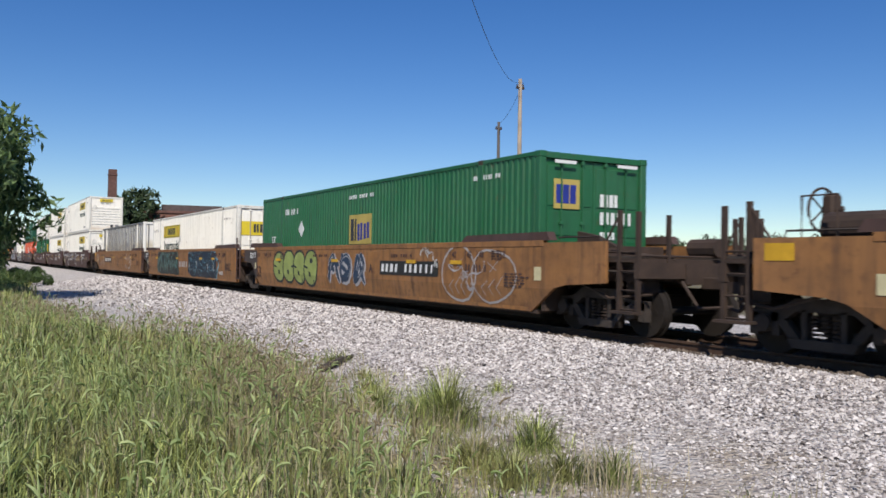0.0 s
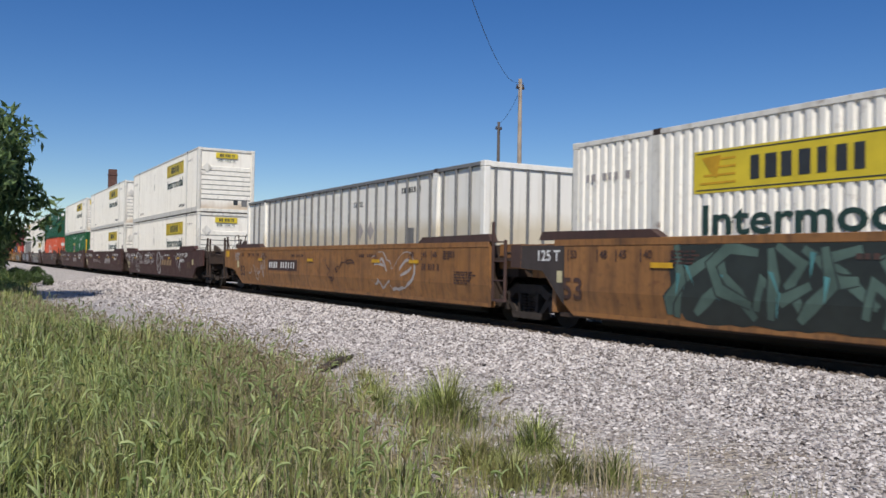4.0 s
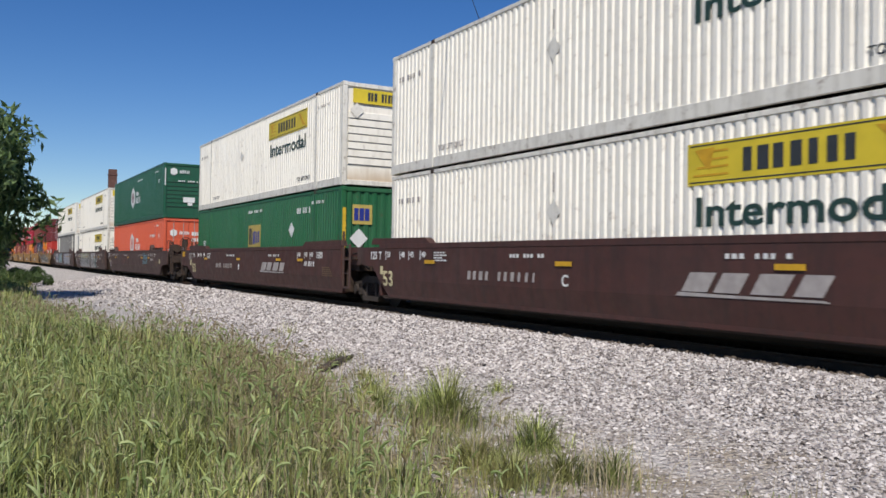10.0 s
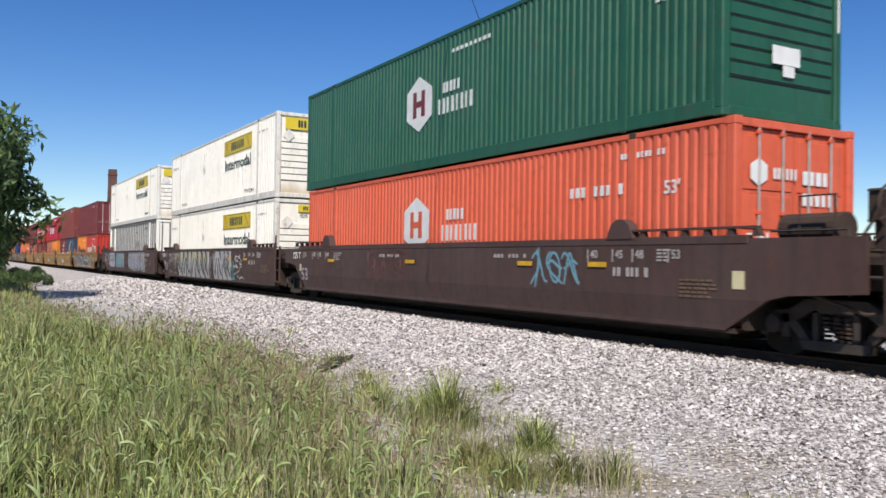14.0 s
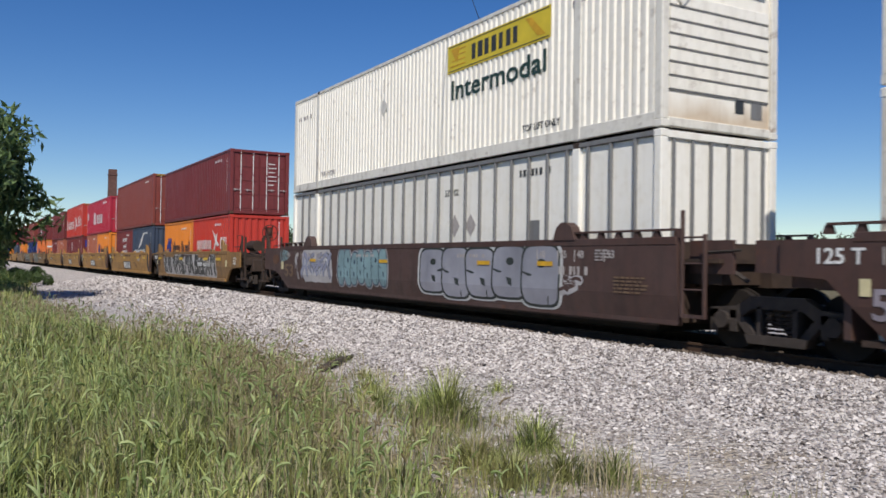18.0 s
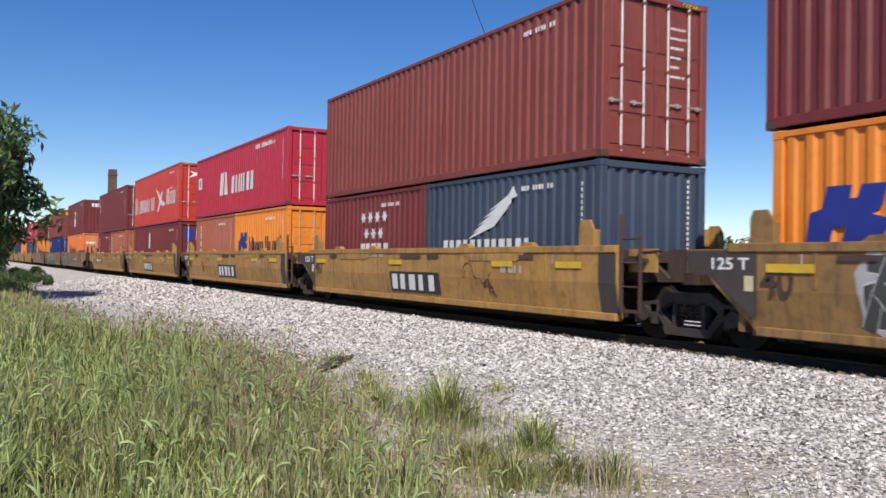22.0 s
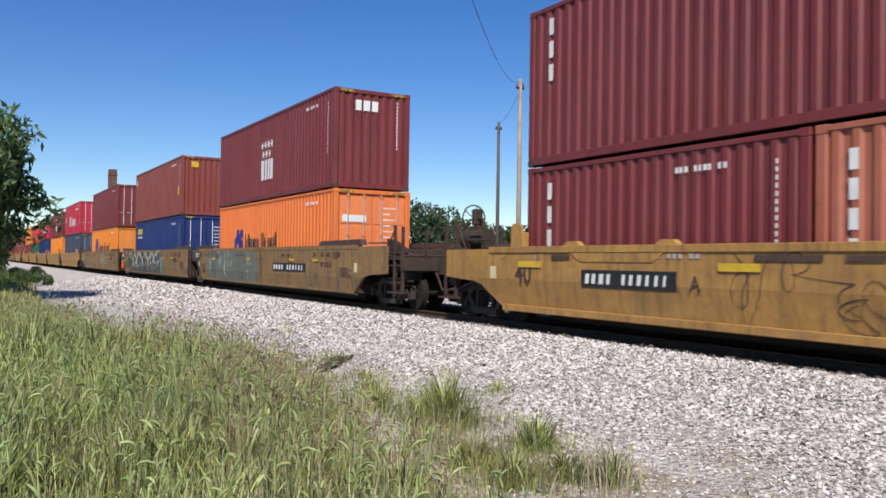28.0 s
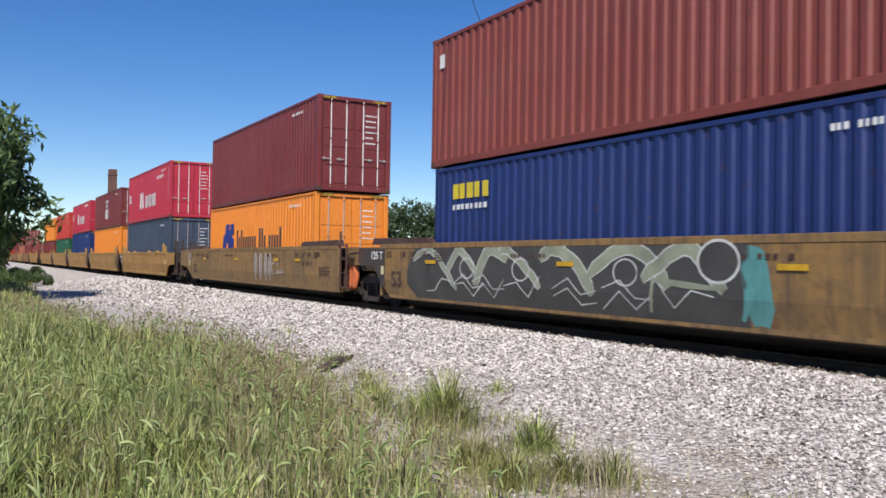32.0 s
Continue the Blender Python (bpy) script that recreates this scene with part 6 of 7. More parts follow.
# loads
stack(1, [(emp_box("doors", -1), 0, H53)])
stack(2, [(white_box("doors", -5.3), 0, H53)])
stack(3, [(white_box("posts", None, "post", label="white smooth-sided container with grey ribs and tan stains", skin="tan_stained"), 0, H53)])
stack(4, [(white_box("louvre", 1.58), 0, H53)], (white_box("louvre", 1.58, seed=2), 0))
stack(5, [(white_box("louvre", 1.58), 0, H53)], (white_box("louvre", 1.58, seed=3), 0))
stack(6, [(emp_box("corr"), 0, H53)], (white_box("louvre", 1.58, wide_sign=True), 0))
stack(7, [(hub_box(M["salmon"], "doors", "orange-red 53-foot container with a white hexagon emblem"), 0, H53)],
      (hub_box(M["dark_green"], "louvre", "dark green 53-foot container with a white hexagon emblem"), 0))
stack(8, [(white_box("louvre", 1.58), 0, H53)], (white_box("louvre", 1.58, wide_sign=True), 0))
stack(9, [(white_box("posts", None, "post", label="white smooth-sided container with grey outside ribs"), 0, H53)], (white_box("louvre", 1.58, wide_sign=True), 0))


def sized(pts, x, z, k):
    return [(x + a * k, z + b * k) for a, b in pts]


def hapag(c, x, dz=0.0, k=1.0):
    """A blue block emblem and a dark word in bars of uneven height."""
    z = 1.10 + dz
    flag = [(-2.42, 0.0), (-2.10, 0.0), (-2.02, 0.22), (-1.86, 0.22), (-1.92, 0.0), (-1.44, 0.0), (-1.30, 0.30), (-1.52, 0.36), (-1.40, 0.46), (-1.34, 0.72), (-1.66, 0.72), (-1.72, 0.56), (-1.82, 0.56), (-1.78, 0.72), (-2.12, 0.72), (-2.18, 0.45), (-2.36, 0.40)]
    polygon(c, sized(flag, x, z, k), M["blue_mark"], -1.208, label="blue emblem")
    w = 3.62 * k / 19
    for i in range(19):
        if i in (9, 13):
            continue
        tall = 0.52 if i in (0, 2, 10, 11, 18) else 0.34
        low = -0.10 if i in (5, 8, 16) else 0.0
        a = x - 1.05 * k + i * w
        polygon(c, sized([(0, low), (0.6 * w / k, low), (0.6 * w / k, tall), (0, tall)], a, z + 0.02, k), M["dark_mark"], -1.2085, name="letter_bar")


def crossed_blades(c, x, z, w, h):
    """Two curved white blades that cross."""
    y = -1.2085
    up, low = [], []
    for k in range(9):
        q = k / 8
        up.append((x + w * (0.05 + 0.9 * q), z + h * (0.95 - 0.62 * q - 0.34 * math.sin(q * math.pi) * (q - 0.35))))
        low.append((x + w * (0.05 + 0.9 * q), up[-1][1] - h * 0.23 * math.sin(q * math.pi)))
    polygon(c, low + up[::-1], M["white_mark"], y, label="white crossed-blade emblem")
    polygon(c, [(x + 0.20 * w, z), (x + 0.36 * w, z + 0.10 * h), (x + 0.60 * w, z + 0.45 * h), (x + 0.66 * w, z + 0.82 * h), (x + 0.50 * w, z + 0.70 * h), (x + 0.38 * w, z + 0.40 * h)], M["white_mark"], y - 0.002, label="white crossed-blade emblem")


ISO = {"maroon": "maroon corrugated 40-foot container", "red": "bright red corrugated 40-foot container with white bar lettering"}
a = iso_box(M["orange"], "orange corrugated 20-foot container", 6.058, HS, "corr", seed=1)
b = iso_box(M["bright_red"], "bright red corrugated 20-foot container with white bar lettering", 6.058, HS, "corr", seed=2)
bars(b, -2.25, 0.25, 1.22, 1.62, 14, M["white_mark"], -1.2085, gap=0.4)
bars(b, 1.6, 2.6, 1.22, 1.7, 5, M["white_mark"], -1.2085, gap=0.4)
crossed_blades(b, 0.3, 1.12, 1.25, 0.95)
hapag(a, -0.1)
stack(10, [(b, 3.06, HS), (a, -3.06, HS)], (iso_box(M["maroon"], ISO["maroon"], seed=3), 0))
a = iso_box(M["slate"], "slate blue 20-foot container with a white wing emblem", 6.058, HS, "corr", seed=4)
for k in range(5):
    polygon(a, [(-1.2 + 0.2 * k, 1.30 + 0.14 * k), (-0.2 + 0.2 * k, 1.55 + 0.14 * k), (0.35 + 0.03 * k, 1.95 + 0.09 * k), (-0.5 + 0.2 * k, 1.62 + 0.13 * k)], M["white_mark"], -1.2085 - 0.002 * k, name="emblem_feather")
bars(a, -2.2, 1.1, 1.05, 1.30, 12, M["white_mark"], -1.2085)
b = iso_box(M["maroon"], "maroon 20-foot container with white stars", 6.058, HS, "corr", seed=5)
for k in range(7):
    r = []
    for j in range(12):
        q = 0.17 if j % 2 == 0 else 0.08
        r.append((-0.35 + 0.42 * (k % 4) + (0.2 if k > 3 else 0) + q * math.cos(j * math.pi / 6), 1.95 - 0.42 * (k // 4) + q * math.sin(j * math.pi / 6)))
    polygon(b, r, M["white_mark"], -1.2085, name="star")
bars(b, -0.5, 1.2, 1.08, 1.28, 5, M["white_mark"], -1.2085)
stack(11, [(a, 3.06, HS), (b, -3.06, HS)], (iso_box(M["brown_red"], "brown-red corrugated 40-foot container", high=HC, seed=6), 0))
a = iso_box(M["orange"], "orange corrugated 20-foot container", 6.058, HS, seed=7)
hapag(a, -0.12)
b = iso_box(M["tan_red"], "faded brick-red 20-foot container", 6.058, HS, "corr", seed=8)
for k in range(5):
    bars(b, -2.22, -2.08, 2.02 - 0.33 * k, 2.26 - 0.33 * k, 1, M["white_mark"], -1.2085, gap=0)


def kline(c):
    z, y = 0.78, -1.2085
    polygon(c, [(-2.20, z), (-1.72, z), (-1.58, z + 0.92), (-2.06, z + 0.92)], M["white_mark"], y, name="letter_bar")
    polygon(c, [(-1.50, z), (-1.02, z), (-1.22, z + 0.92), (-1.42, z + 0.92)], M["white_mark"], y, name="letter_bar")
    for k, (xa, wd) in enumerate(((-0.48, 0.34), (0.06, 0.2), (0.48, 0.17), (0.76, 0.17), (1.05, 0.17), (1.5, 0.34))):
        polygon(c, [(xa, z), (xa + wd, z), (xa + wd + 0.04, z + 0.68), (xa + 0.04, z + 0.68)], M["white_mark"], y, name="letter_bar")
    polygon(c, [(2.02, z), (2.36, z), (2.36, z + 0.68), (2.06, z + 0.68)], M["white_mark"], y, name="letter_bar")
    flag = panel(c, -5.75, -5.15, 1.25, 1.75, M["white_mark"], y, name="emblem", label="small white flag")
    panel(flag, -5.52, -5.36, 1.36, 1.64, M["red"], y - 0.005, name="emblem_bar")
    bars(c, 2.6, 4.4, 2.18, 2.34, 13, M["white_mark"], y)


c = iso_box(M["red"], ISO["red"], seed=9)
kline(c)
stack(12, [(a, 3.06, HS), (b, -3.06, HS)], (c, 0))
c = iso_box(M["bright_red"], ISO["red"], high=HC, seed=10)
for i in range(17):
    if i not in (3, 13):
        xa, tall = -5.75 + i * 0.345, 0.95 if i in (0, 1) else 0.74
        polygon(c, [(xa, 0.80), (xa + 0.15, 0.80), (xa + 0.17, 0.80 + tall), (xa + 0.02, 0.80 + tall)], M["white_mark"], -1.2085, name="letter_bar")
for i in range(6):
    xa, tall = 3.10 + i * 0.37, 0.82 if i < 2 else 0.66
    polygon(c, [(xa, 0.96), (xa + 0.17, 0.96), (xa + 0.19, 0.96 + tall), (xa + 0.02, 0.96 + tall)], M["white_mark"], -1.2085, name="letter_bar")
for xa in (3.95, 4.3):
    panel(c, xa, xa + 0.14, 1.72, 1.84, M["white_mark"], -1.2085, name="letter_bar")


crossed_blades(c, 0.15, 0.62, 2.9, 1.4)
for k in range(4):
    panel(c, 0.25 + 0.42 * (k % 2), 0.6 + 0.42 * (k % 2), 1.62 - 0.42 * (k // 2), 1.94 - 0.42 * (k // 2), M["white_mark"], 6.04, 90, "label_plate")
polygon(c, [(-0.75, 2.5), (-0.1, 2.35), (0.0, 2.1), (-0.4, 2.28), (-0.8, 2.15), (-0.55, 2.35)], M["white_mark"], 6.045, 90)
a = iso_box(M["maroon"], ISO["maroon"], seed=11)
bars(a, -1.5, -1.1, 1.35, 2.2, 1, M["white_mark"], -1.2085, gap=0)
p = panel(a, -0.95, -0.5, 1.7, 2.3, M["blue_mark"], 6.096 - 0.04, 90, "label_plate")
panel(a, -0.40, 0.0, 1.75, 2.25, M["white_mark"], 6.096 - 0.04, 90, "label_plate")
stack(13, [(a, 0, HS)], (c, 0))
a = iso_box(M["maroon"], "maroon 20-foot container with white bar lettering", 6.058, HS, "corr", seed=12)
b = iso_box(M["tan_red"], "faded brick-red 20-foot container", 6.058, HS, "corr", seed=13)
c = iso_box(M["maroon"], ISO["maroon"] + " with white bar lettering", high=HC, seed=14)
for k in range(3):
    bars(c, -5.48, -5.34, 2.35 - 0.42 * k, 2.65 - 0.42 * k, 1, M["white_mark"], -1.2085, gap=0)
    bars(a, -2.41, -2.27, 1.98 - 0.42 * k, 2.28 - 0.42 * k, 1, M["white_mark"], -1.2085, gap=0)
for k in range(4):
    bars(b, -2.56, -2.42, 2.0 - 0.36 * k, 2.26 - 0.36 * k, 1, M["white_mark"], -1.2085, gap=0)
stack(14, [(a, -3.06, HS), (b, 3.06, HS)], (c, 0))
a = iso_box(M["orange_warm"], "reddish orange corrugated 40-foot container with faded doors", high=HC, door_mat=M["orange_door"], seed=15)
hapag(a, -1.5, 0.12)
panel(a, 0.15, 0.95, 0.55, 0.95, M["white_mark"], 6.05, 90, "label_plate")
panel(a, -0.95, -0.2, 1.95, 2.15, M["white_mark"], 6.05, 90, "label_plate")


def zim(c, end=True):
    z, y = 0.68, -1.2085
    for xa, xb in ((-0.62, -0.30), (-0.20, 0.0), (0.10, 0.30), (0.38, 0.64)):
        panel(c, xa, xb, z, z + 0.70, M["white_mark"], y, name="letter_bar")
    for k in range(7):
        x = -0.52 + 0.34 * (k % 4) + (0.12 if k > 3 else 0)
        r = [((0.15 if j % 2 == 0 else 0.075) * math.cos(j * math.pi / 6), (0.15 if j % 2 == 0 else 0.075) * math.sin(j * math.pi / 6)) for j in range(12)]
        polygon(c, sized(r, x, 1.90 - 0.32 * (k // 4), 1.0), M["white_mark"], y, name="star")
    if end:
        bars(c, -0.55, 0.25, 2.28, 2.58, 3, M["white_mark"], 6.07, turn=90)


c = iso_box(M["maroon"], ISO["maroon"] + " with white bar lettering", high=HC, front="corr", seed=16)
zim(c)
stack(15, [(a, 0, HC)], (c, 0))
a = iso_box(M["blue"], "deep blue corrugated 40-foot container", high=HC, seed=17)
bars(a, -5.3, -3.85, 2.18, 2.5, 5, M["yellow_sign"], -1.2085)
bars(a, -5.3, -3.9, 1.95, 2.06, 8, M["white_mark"], -1.2085)
c = iso_box(M["brown_red"], "brown-red corrugated 40-foot container with yellow labels", high=HC, front="corr", seed=18)
panel(c, -0.75, -0.4, 2.35, 2.62, M["amber"], 6.07, 90, "label_plate")
panel(c, 5.3, 5.6, 1.0, 1.4, M["amber"], -1.2085, name="label_plate")
panel(c, -5.75, -5.55, 2.2, 2.5, M["white_mark"], -1.2085, name="label_plate")
stack(16, [(a, 0, HC)], (c, 0))
a = iso_box(M["orange"], "orange corrugated 40-foot container", high=HC, seed=19)
hapag(a, -0.6, 0.05, 1.45)
stack(17, [(a, 0, HC)], (iso_box(M["maroon"], ISO["maroon"], high=HC, seed=20), 0))
c = iso_box(M["red"], ISO["red"], seed=21, high=HC)
kline(c)
stack(18, [(iso_box(M["slate"], "slate blue corrugated 40-foot container", high=HC, seed=22), 0, HC)], (c, 0))
c = iso_box(M["maroon"], ISO["maroon"], high=HS, seed=23)
zim(c, False)
stack(19, [(iso_box(M["orange"], "orange corrugated 40-foot container", high=HC, seed=24), 0, HC)], (c, 0))
c = iso_box(M["red"], ISO["red"], seed=25, high=HS)
kline(c)
stack(20, [(iso_box(M["blue"], "deep blue corrugated 40-foot container", high=HC, seed=26), 0, HC)], (c, 0))
stack(21, [(iso_box(M["dark_green"], "dark green corrugated 40-foot container", high=HS, seed=27), 0, HS)], (iso_box(M["bright_red"], ISO["red"], seed=28), 0))
stack(22, [(iso_box(M["maroon"], ISO["maroon"], high=HS, seed=29), 0, HS)], (iso_box(M["orange"], "orange corrugated 40-foot container", high=HS, seed=30), 0))
def hung_cloth(label):
    """A creased cloth that hangs in folds."""
    root = tagged(new("hung_cloth"), label, "cloth")
    bm = bmesh.new()
    rows = []
    for i in range(9):
        q = i / 8
        z, w = 1.16 - 0.76 * q, 0.20 + 0.10 * math.sin(q * 3.0 + 0.4)
        rows.append([bm.verts.new((w * (j / 6 - 0.5) * 2, -1.22 + 0.06 * math.sin(j * 2.1 + q * 2.0) - 0.05 * q, z + 0.03 * math.sin(j * 1.7))) for j in range(7)])
    for a_, b_ in zip(rows, rows[1:]):
        for j in range(6):
            bm.faces.new((a_[j], a_[j + 1], b_[j + 1], b_[j]))
    back = bmesh.ops.extrude_face_region(bm, geom=bm.faces[:])
    bmesh.ops.translate(bm, verts=[v for v in back["geom"] if isinstance(v, bmesh.types.BMVert)], vec=(0, 0.05, 0))
    part("folds", bm, M["orange_cloth"], root, smooth=True)
    return root


ride(hung_cloth("faded orange cloth hanging on a well car's end ladder"), CENTRE[17] + 8.95)
# the tail of the train
x = -283.1
for i, (lo, hi) in enumerate(((M["brown_red"], None), (M["maroon"], None), (M["tan_red"], M["brown_red"]), (M["maroon"], None), (M["bright_red"], M["maroon"]),
                              (M["maroon"], M["white"]), (M["slate"], M["maroon"]), (M["orange"], M["brown_red"]))):
    ride(well_car(40, M["well_orange"] if i % 2 else M["well_yellow"], "S", "V" if i else "C", YL, False, False), x)
    ride(iso_box(lo, "corrugated 40-foot container near the tail", high=HS, seed=40 + i, mark=False), x, BASE)
    if hi:
        ride(iso_box(hi, "corrugated 40-foot container near the tail", high=HS, seed=60 + i, mark=False), x, BASE + HS + 0.014)
    x -= 15.33


# ---------------------------------------------------------------- ground
GRASS_EDGE = [(-400, 6.0), (-160, 5.0), (-60, 3.4), (-45, 3.0), (-32, 2.3), (-23, 2.15), (-19, 2.9), (-17.5, 3.7), (-14.8, 4.1), (-12.8, 4.45), (-11, 4.3), (-9.8, 3.95), (-8.6, 3.6), (-7, 3.3), (-5.9, 3.15), (-5.3, 3.25), (-4.2, 3.2), (-2.5, 1.8), (3, 0.5), (60, -4)]


def grass_edge(x):
    return float(np.interp(x, [p[0] for p in GRASS_EDGE], [p[1] for p in GRASS_EDGE]))


def ground_z(x, y):
    """Ballast crest at the track, shoulder, then nearly flat ground."""
    d = abs(y - TRACK_Y)
    z = float(np.interp(d, [0, 0.95, 1.3, 2.1, 3.7, 5.2, 40, 200], [-0.17, -0.15, -0.09, -0.10, -0.40, -0.53, -0.55, -0.6]))
    z += 0.035 * noise.noise(Vector((x * 0.35, y * 0.5, 0))) * min(1.0, max(0.0, (d - 1.5)))
    return z


def build_ground():
    def axis(lo, hi, near0, near1, step, grow):
        v, s = [near0], step
        while v[-1] < near1:
            v.append(v[-1] + step)
        while v[-1] < hi:
            s *= grow
            v.append(v[-1] + s)
        s = step
        while v[0] > lo:
            s *= grow
            v.insert(0, v[0] - s)
        return v
    xs = axis(-4000, 3000, -40, 6, 0.4, 1.25)
    ys = axis(-2500, 4000, -4, 17, 0.3, 1.25)
    verts = [(x, y, ground_z(x, y)) for x in xs for y in ys]
    ny = len(ys)
    faces = [(i * ny + j, (i + 1) * ny + j, (i + 1) * ny + j + 1, i * ny + j + 1) for i in range(len(xs) - 1) for j in range(ny - 1)]
    me = bpy.data.meshes.new("ground")
    me.from_pydata(verts, [], faces)
    at = me.attributes.new("soil", "FLOAT", "POINT")
    vals = []
    for x, y, z in verts:
        e = grass_edge(x)
        s = min(1.0, max(0.0, (e - y) / 2.6 + 0.55))
        if -7 < x < -1 and 2.5 < y < 6.2:
            s = max(s, 0.42 + 0.2 * noise.noise(Vector((x * 1.1, y * 1.1, 2.0))) + (0.15 if y < 5 else 0))
        if -20 < x < -11 and e - 0.6 < y < e + 0.5:
            s = max(s, 0.5)
        # Along the track bed the soil tone stands in for shade under the train.
        if y > TRACK_Y + 14 or -1.5 < y - TRACK_Y < 3.4:
            s = 1.0
        vals.append(s)
    at.data.foreach_set("value", vals)
    me.materials.append(M["ground"])
    for p in me.polygons:
        p.use_smooth = True
    tagged(new("ground", me), "pale limestone gravel beside the track giving way to soil", "ground", kind="structure")


build_ground()


# ---------------------------------------------------------------- track
track = tagged(new("track"), "straight single railway track on ballast", "track", kind="structure")
rail_profile = [(-0.075, -0.172), (0.075, -0.172), (0.07, -0.155), (0.012, -0.135), (0.012, -0.045), (0.036, -0.03), (0.036, 0.0), (-0.036, 0.0), (-0.036, -0.03), (-0.012, -0.045), (-0.012, -0.135), (-0.07, -0.155)]


def rail(bm):
    a = [bm.verts.new((-700, y, z)) for y, z in rail_profile]
    b = [bm.verts.new((120, y, z)) for y, z in rail_profile]
    for i in range(len(a)):
        bm.faces.new((a[i], b[i], b[(i + 1) % len(a)], a[(i + 1) % len(a)]))
    bm.faces.new(a)
    bm.faces.new(b[::-1])


for s in (1, -1):
    put("rail", mesh_of("rail", rail), M["rail"], track, Matrix.Translation((0, TRACK_Y + s * 0.755, 0)))
tie_mesh = mesh_of("tie", lambda bm: box(bm, -0.115, 0.115, -1.3, 1.3, -0.32, -0.172, 0.012))
for i in range(180):
    put("tie", tie_mesh, M["tie"], track, Matrix.Translation((8 - i * 0.52, TRACK_Y + 0.03 * math.sin(i * 7.1), 0)))


# ---------------------------------------------------------------- ballast stones
def build_stones(name, label, material, regions, seed, inside):
    """Angular stones strewn over the ground; regions are rows of x0, x1, y0, y1, count, least and greatest size."""
    rng = np.random.RandomState(seed)
    form = np.array([(1, 0, 0), (-1, 0, 0), (0, 1, 0), (0, -1, 0), (0, 0, 1), (0, 0, -1), (0.7, 0.6, 0.5), (-0.6, -0.7, 0.45)])
    tris = np.array([(0, 6, 4), (6, 2, 4), (2, 1, 4), (1, 7, 4), (7, 3, 4), (3, 0, 4), (2, 6, 0), (3, 7, 1)])
    rows = []
    for x0, x1, y0, y1, num, s0, s1 in regions:
        x, y = rng.uniform(x0, x1, num), rng.uniform(y0, y1, num)
        s = rng.uniform(s0, s1, num) * (0.75 + 0.6 * rng.rand(num) ** 4)
        e = np.interp(x, [p[0] for p in GRASS_EDGE], [p[1] for p in GRASS_EDGE])
        thin = np.clip((y - 4.1 + 0.6 * np.sin(x * 1.7 + 2 * np.sin(y * 1.3))) / 3.0, 0.22, 1.0)
        ok = (y - e > -0.5 + rng.rand(num)) & (rng.rand(num) < thin) if not inside else np.ones(num, bool)
        rows.append(np.stack((x, y, s * (0.7 + 0.3 * thin)), axis=1)[ok])
    p = np.concatenate(rows)
    num = len(p)
    v = form[None] * (1 + 0.5 * (rng.rand(num, 8, 1) - 0.5)) + 0.3 * (rng.rand(num, 8, 3) - 0.5)
    v = v * np.stack((np.ones(num), 0.7 + 0.45 * rng.rand(num), 0.5 + 0.45 * rng.rand(num)), axis=1)[:, None, :] * p[:, None, 2:3]
    t, tl = rng.rand(num, 1) * 6.28, (rng.rand(num, 1) - 0.5) * 0.8
    X = v[:, :, 0] * np.cos(t) - v[:, :, 1] * np.sin(t) + p[:, 0:1]
    Y = v[:, :, 0] * np.sin(t) + v[:, :, 1] * np.cos(t) + p[:, 1:2]
    base = np.array([ground_z(a, b) for a, b in p[:, :2].tolist()])[:, None]
    Z = v[:, :, 2] + v[:, :, 0] * tl + base + p[:, 2:3] * 0.25
    verts = np.stack((X, Y, Z), axis=2).reshape(-1, 3)
    faces = (tris[None] + (np.arange(num) * 8)[:, None, None]).reshape(-1, 3)
    me = bpy.data.meshes.new(name)
    me.from_pydata(verts.tolist(), [], faces.tolist())
    me.materials.append(material)
    tagged(new(name, me), label, "gravel", kind="stuff")


build_stones("ballast_stones", "loose pale limestone ballast beside the track", M["stone"],
             ((-9, -2.5, 3.2, 8.98, 46000, 0.012, 0.030), (-16, -9, 4.4, 8.98, 36000, 0.015, 0.034), (-30, -16, 4.6, 8.98, 26000, 0.022, 0.045), (-60, -30, 3.8, 8.98, 12000, 0.04, 0.075)), 5, False)
# Shade under the train is put into the colour of these stones.
build_stones("track_ballast", "oily ballast of the track bed, darkened for the shade under the train", M["oily_shade_stone"],
             ((-9, 4, 8.86, 13.6, 8500, 0.022, 0.045), (-40, -9, 8.86, 13.6, 11500, 0.026, 0.05)), 6, True)


# ---------------------------------------------------------------- grass
def bent(x, y, ux, uy, z, steps):
    """Points along stalks that bend over: steps are rows of length and angle from upright, one array each."""
    out = [np.stack((x, y, z), axis=1)]
    for ln, th in steps:
        p = out[-1]
        out.append(np.stack((p[:, 0] + ux * ln * np.sin(th), p[:, 1] + uy * ln * np.sin(th), p[:, 2] + ln * np.cos(th)), axis=1))
    return out


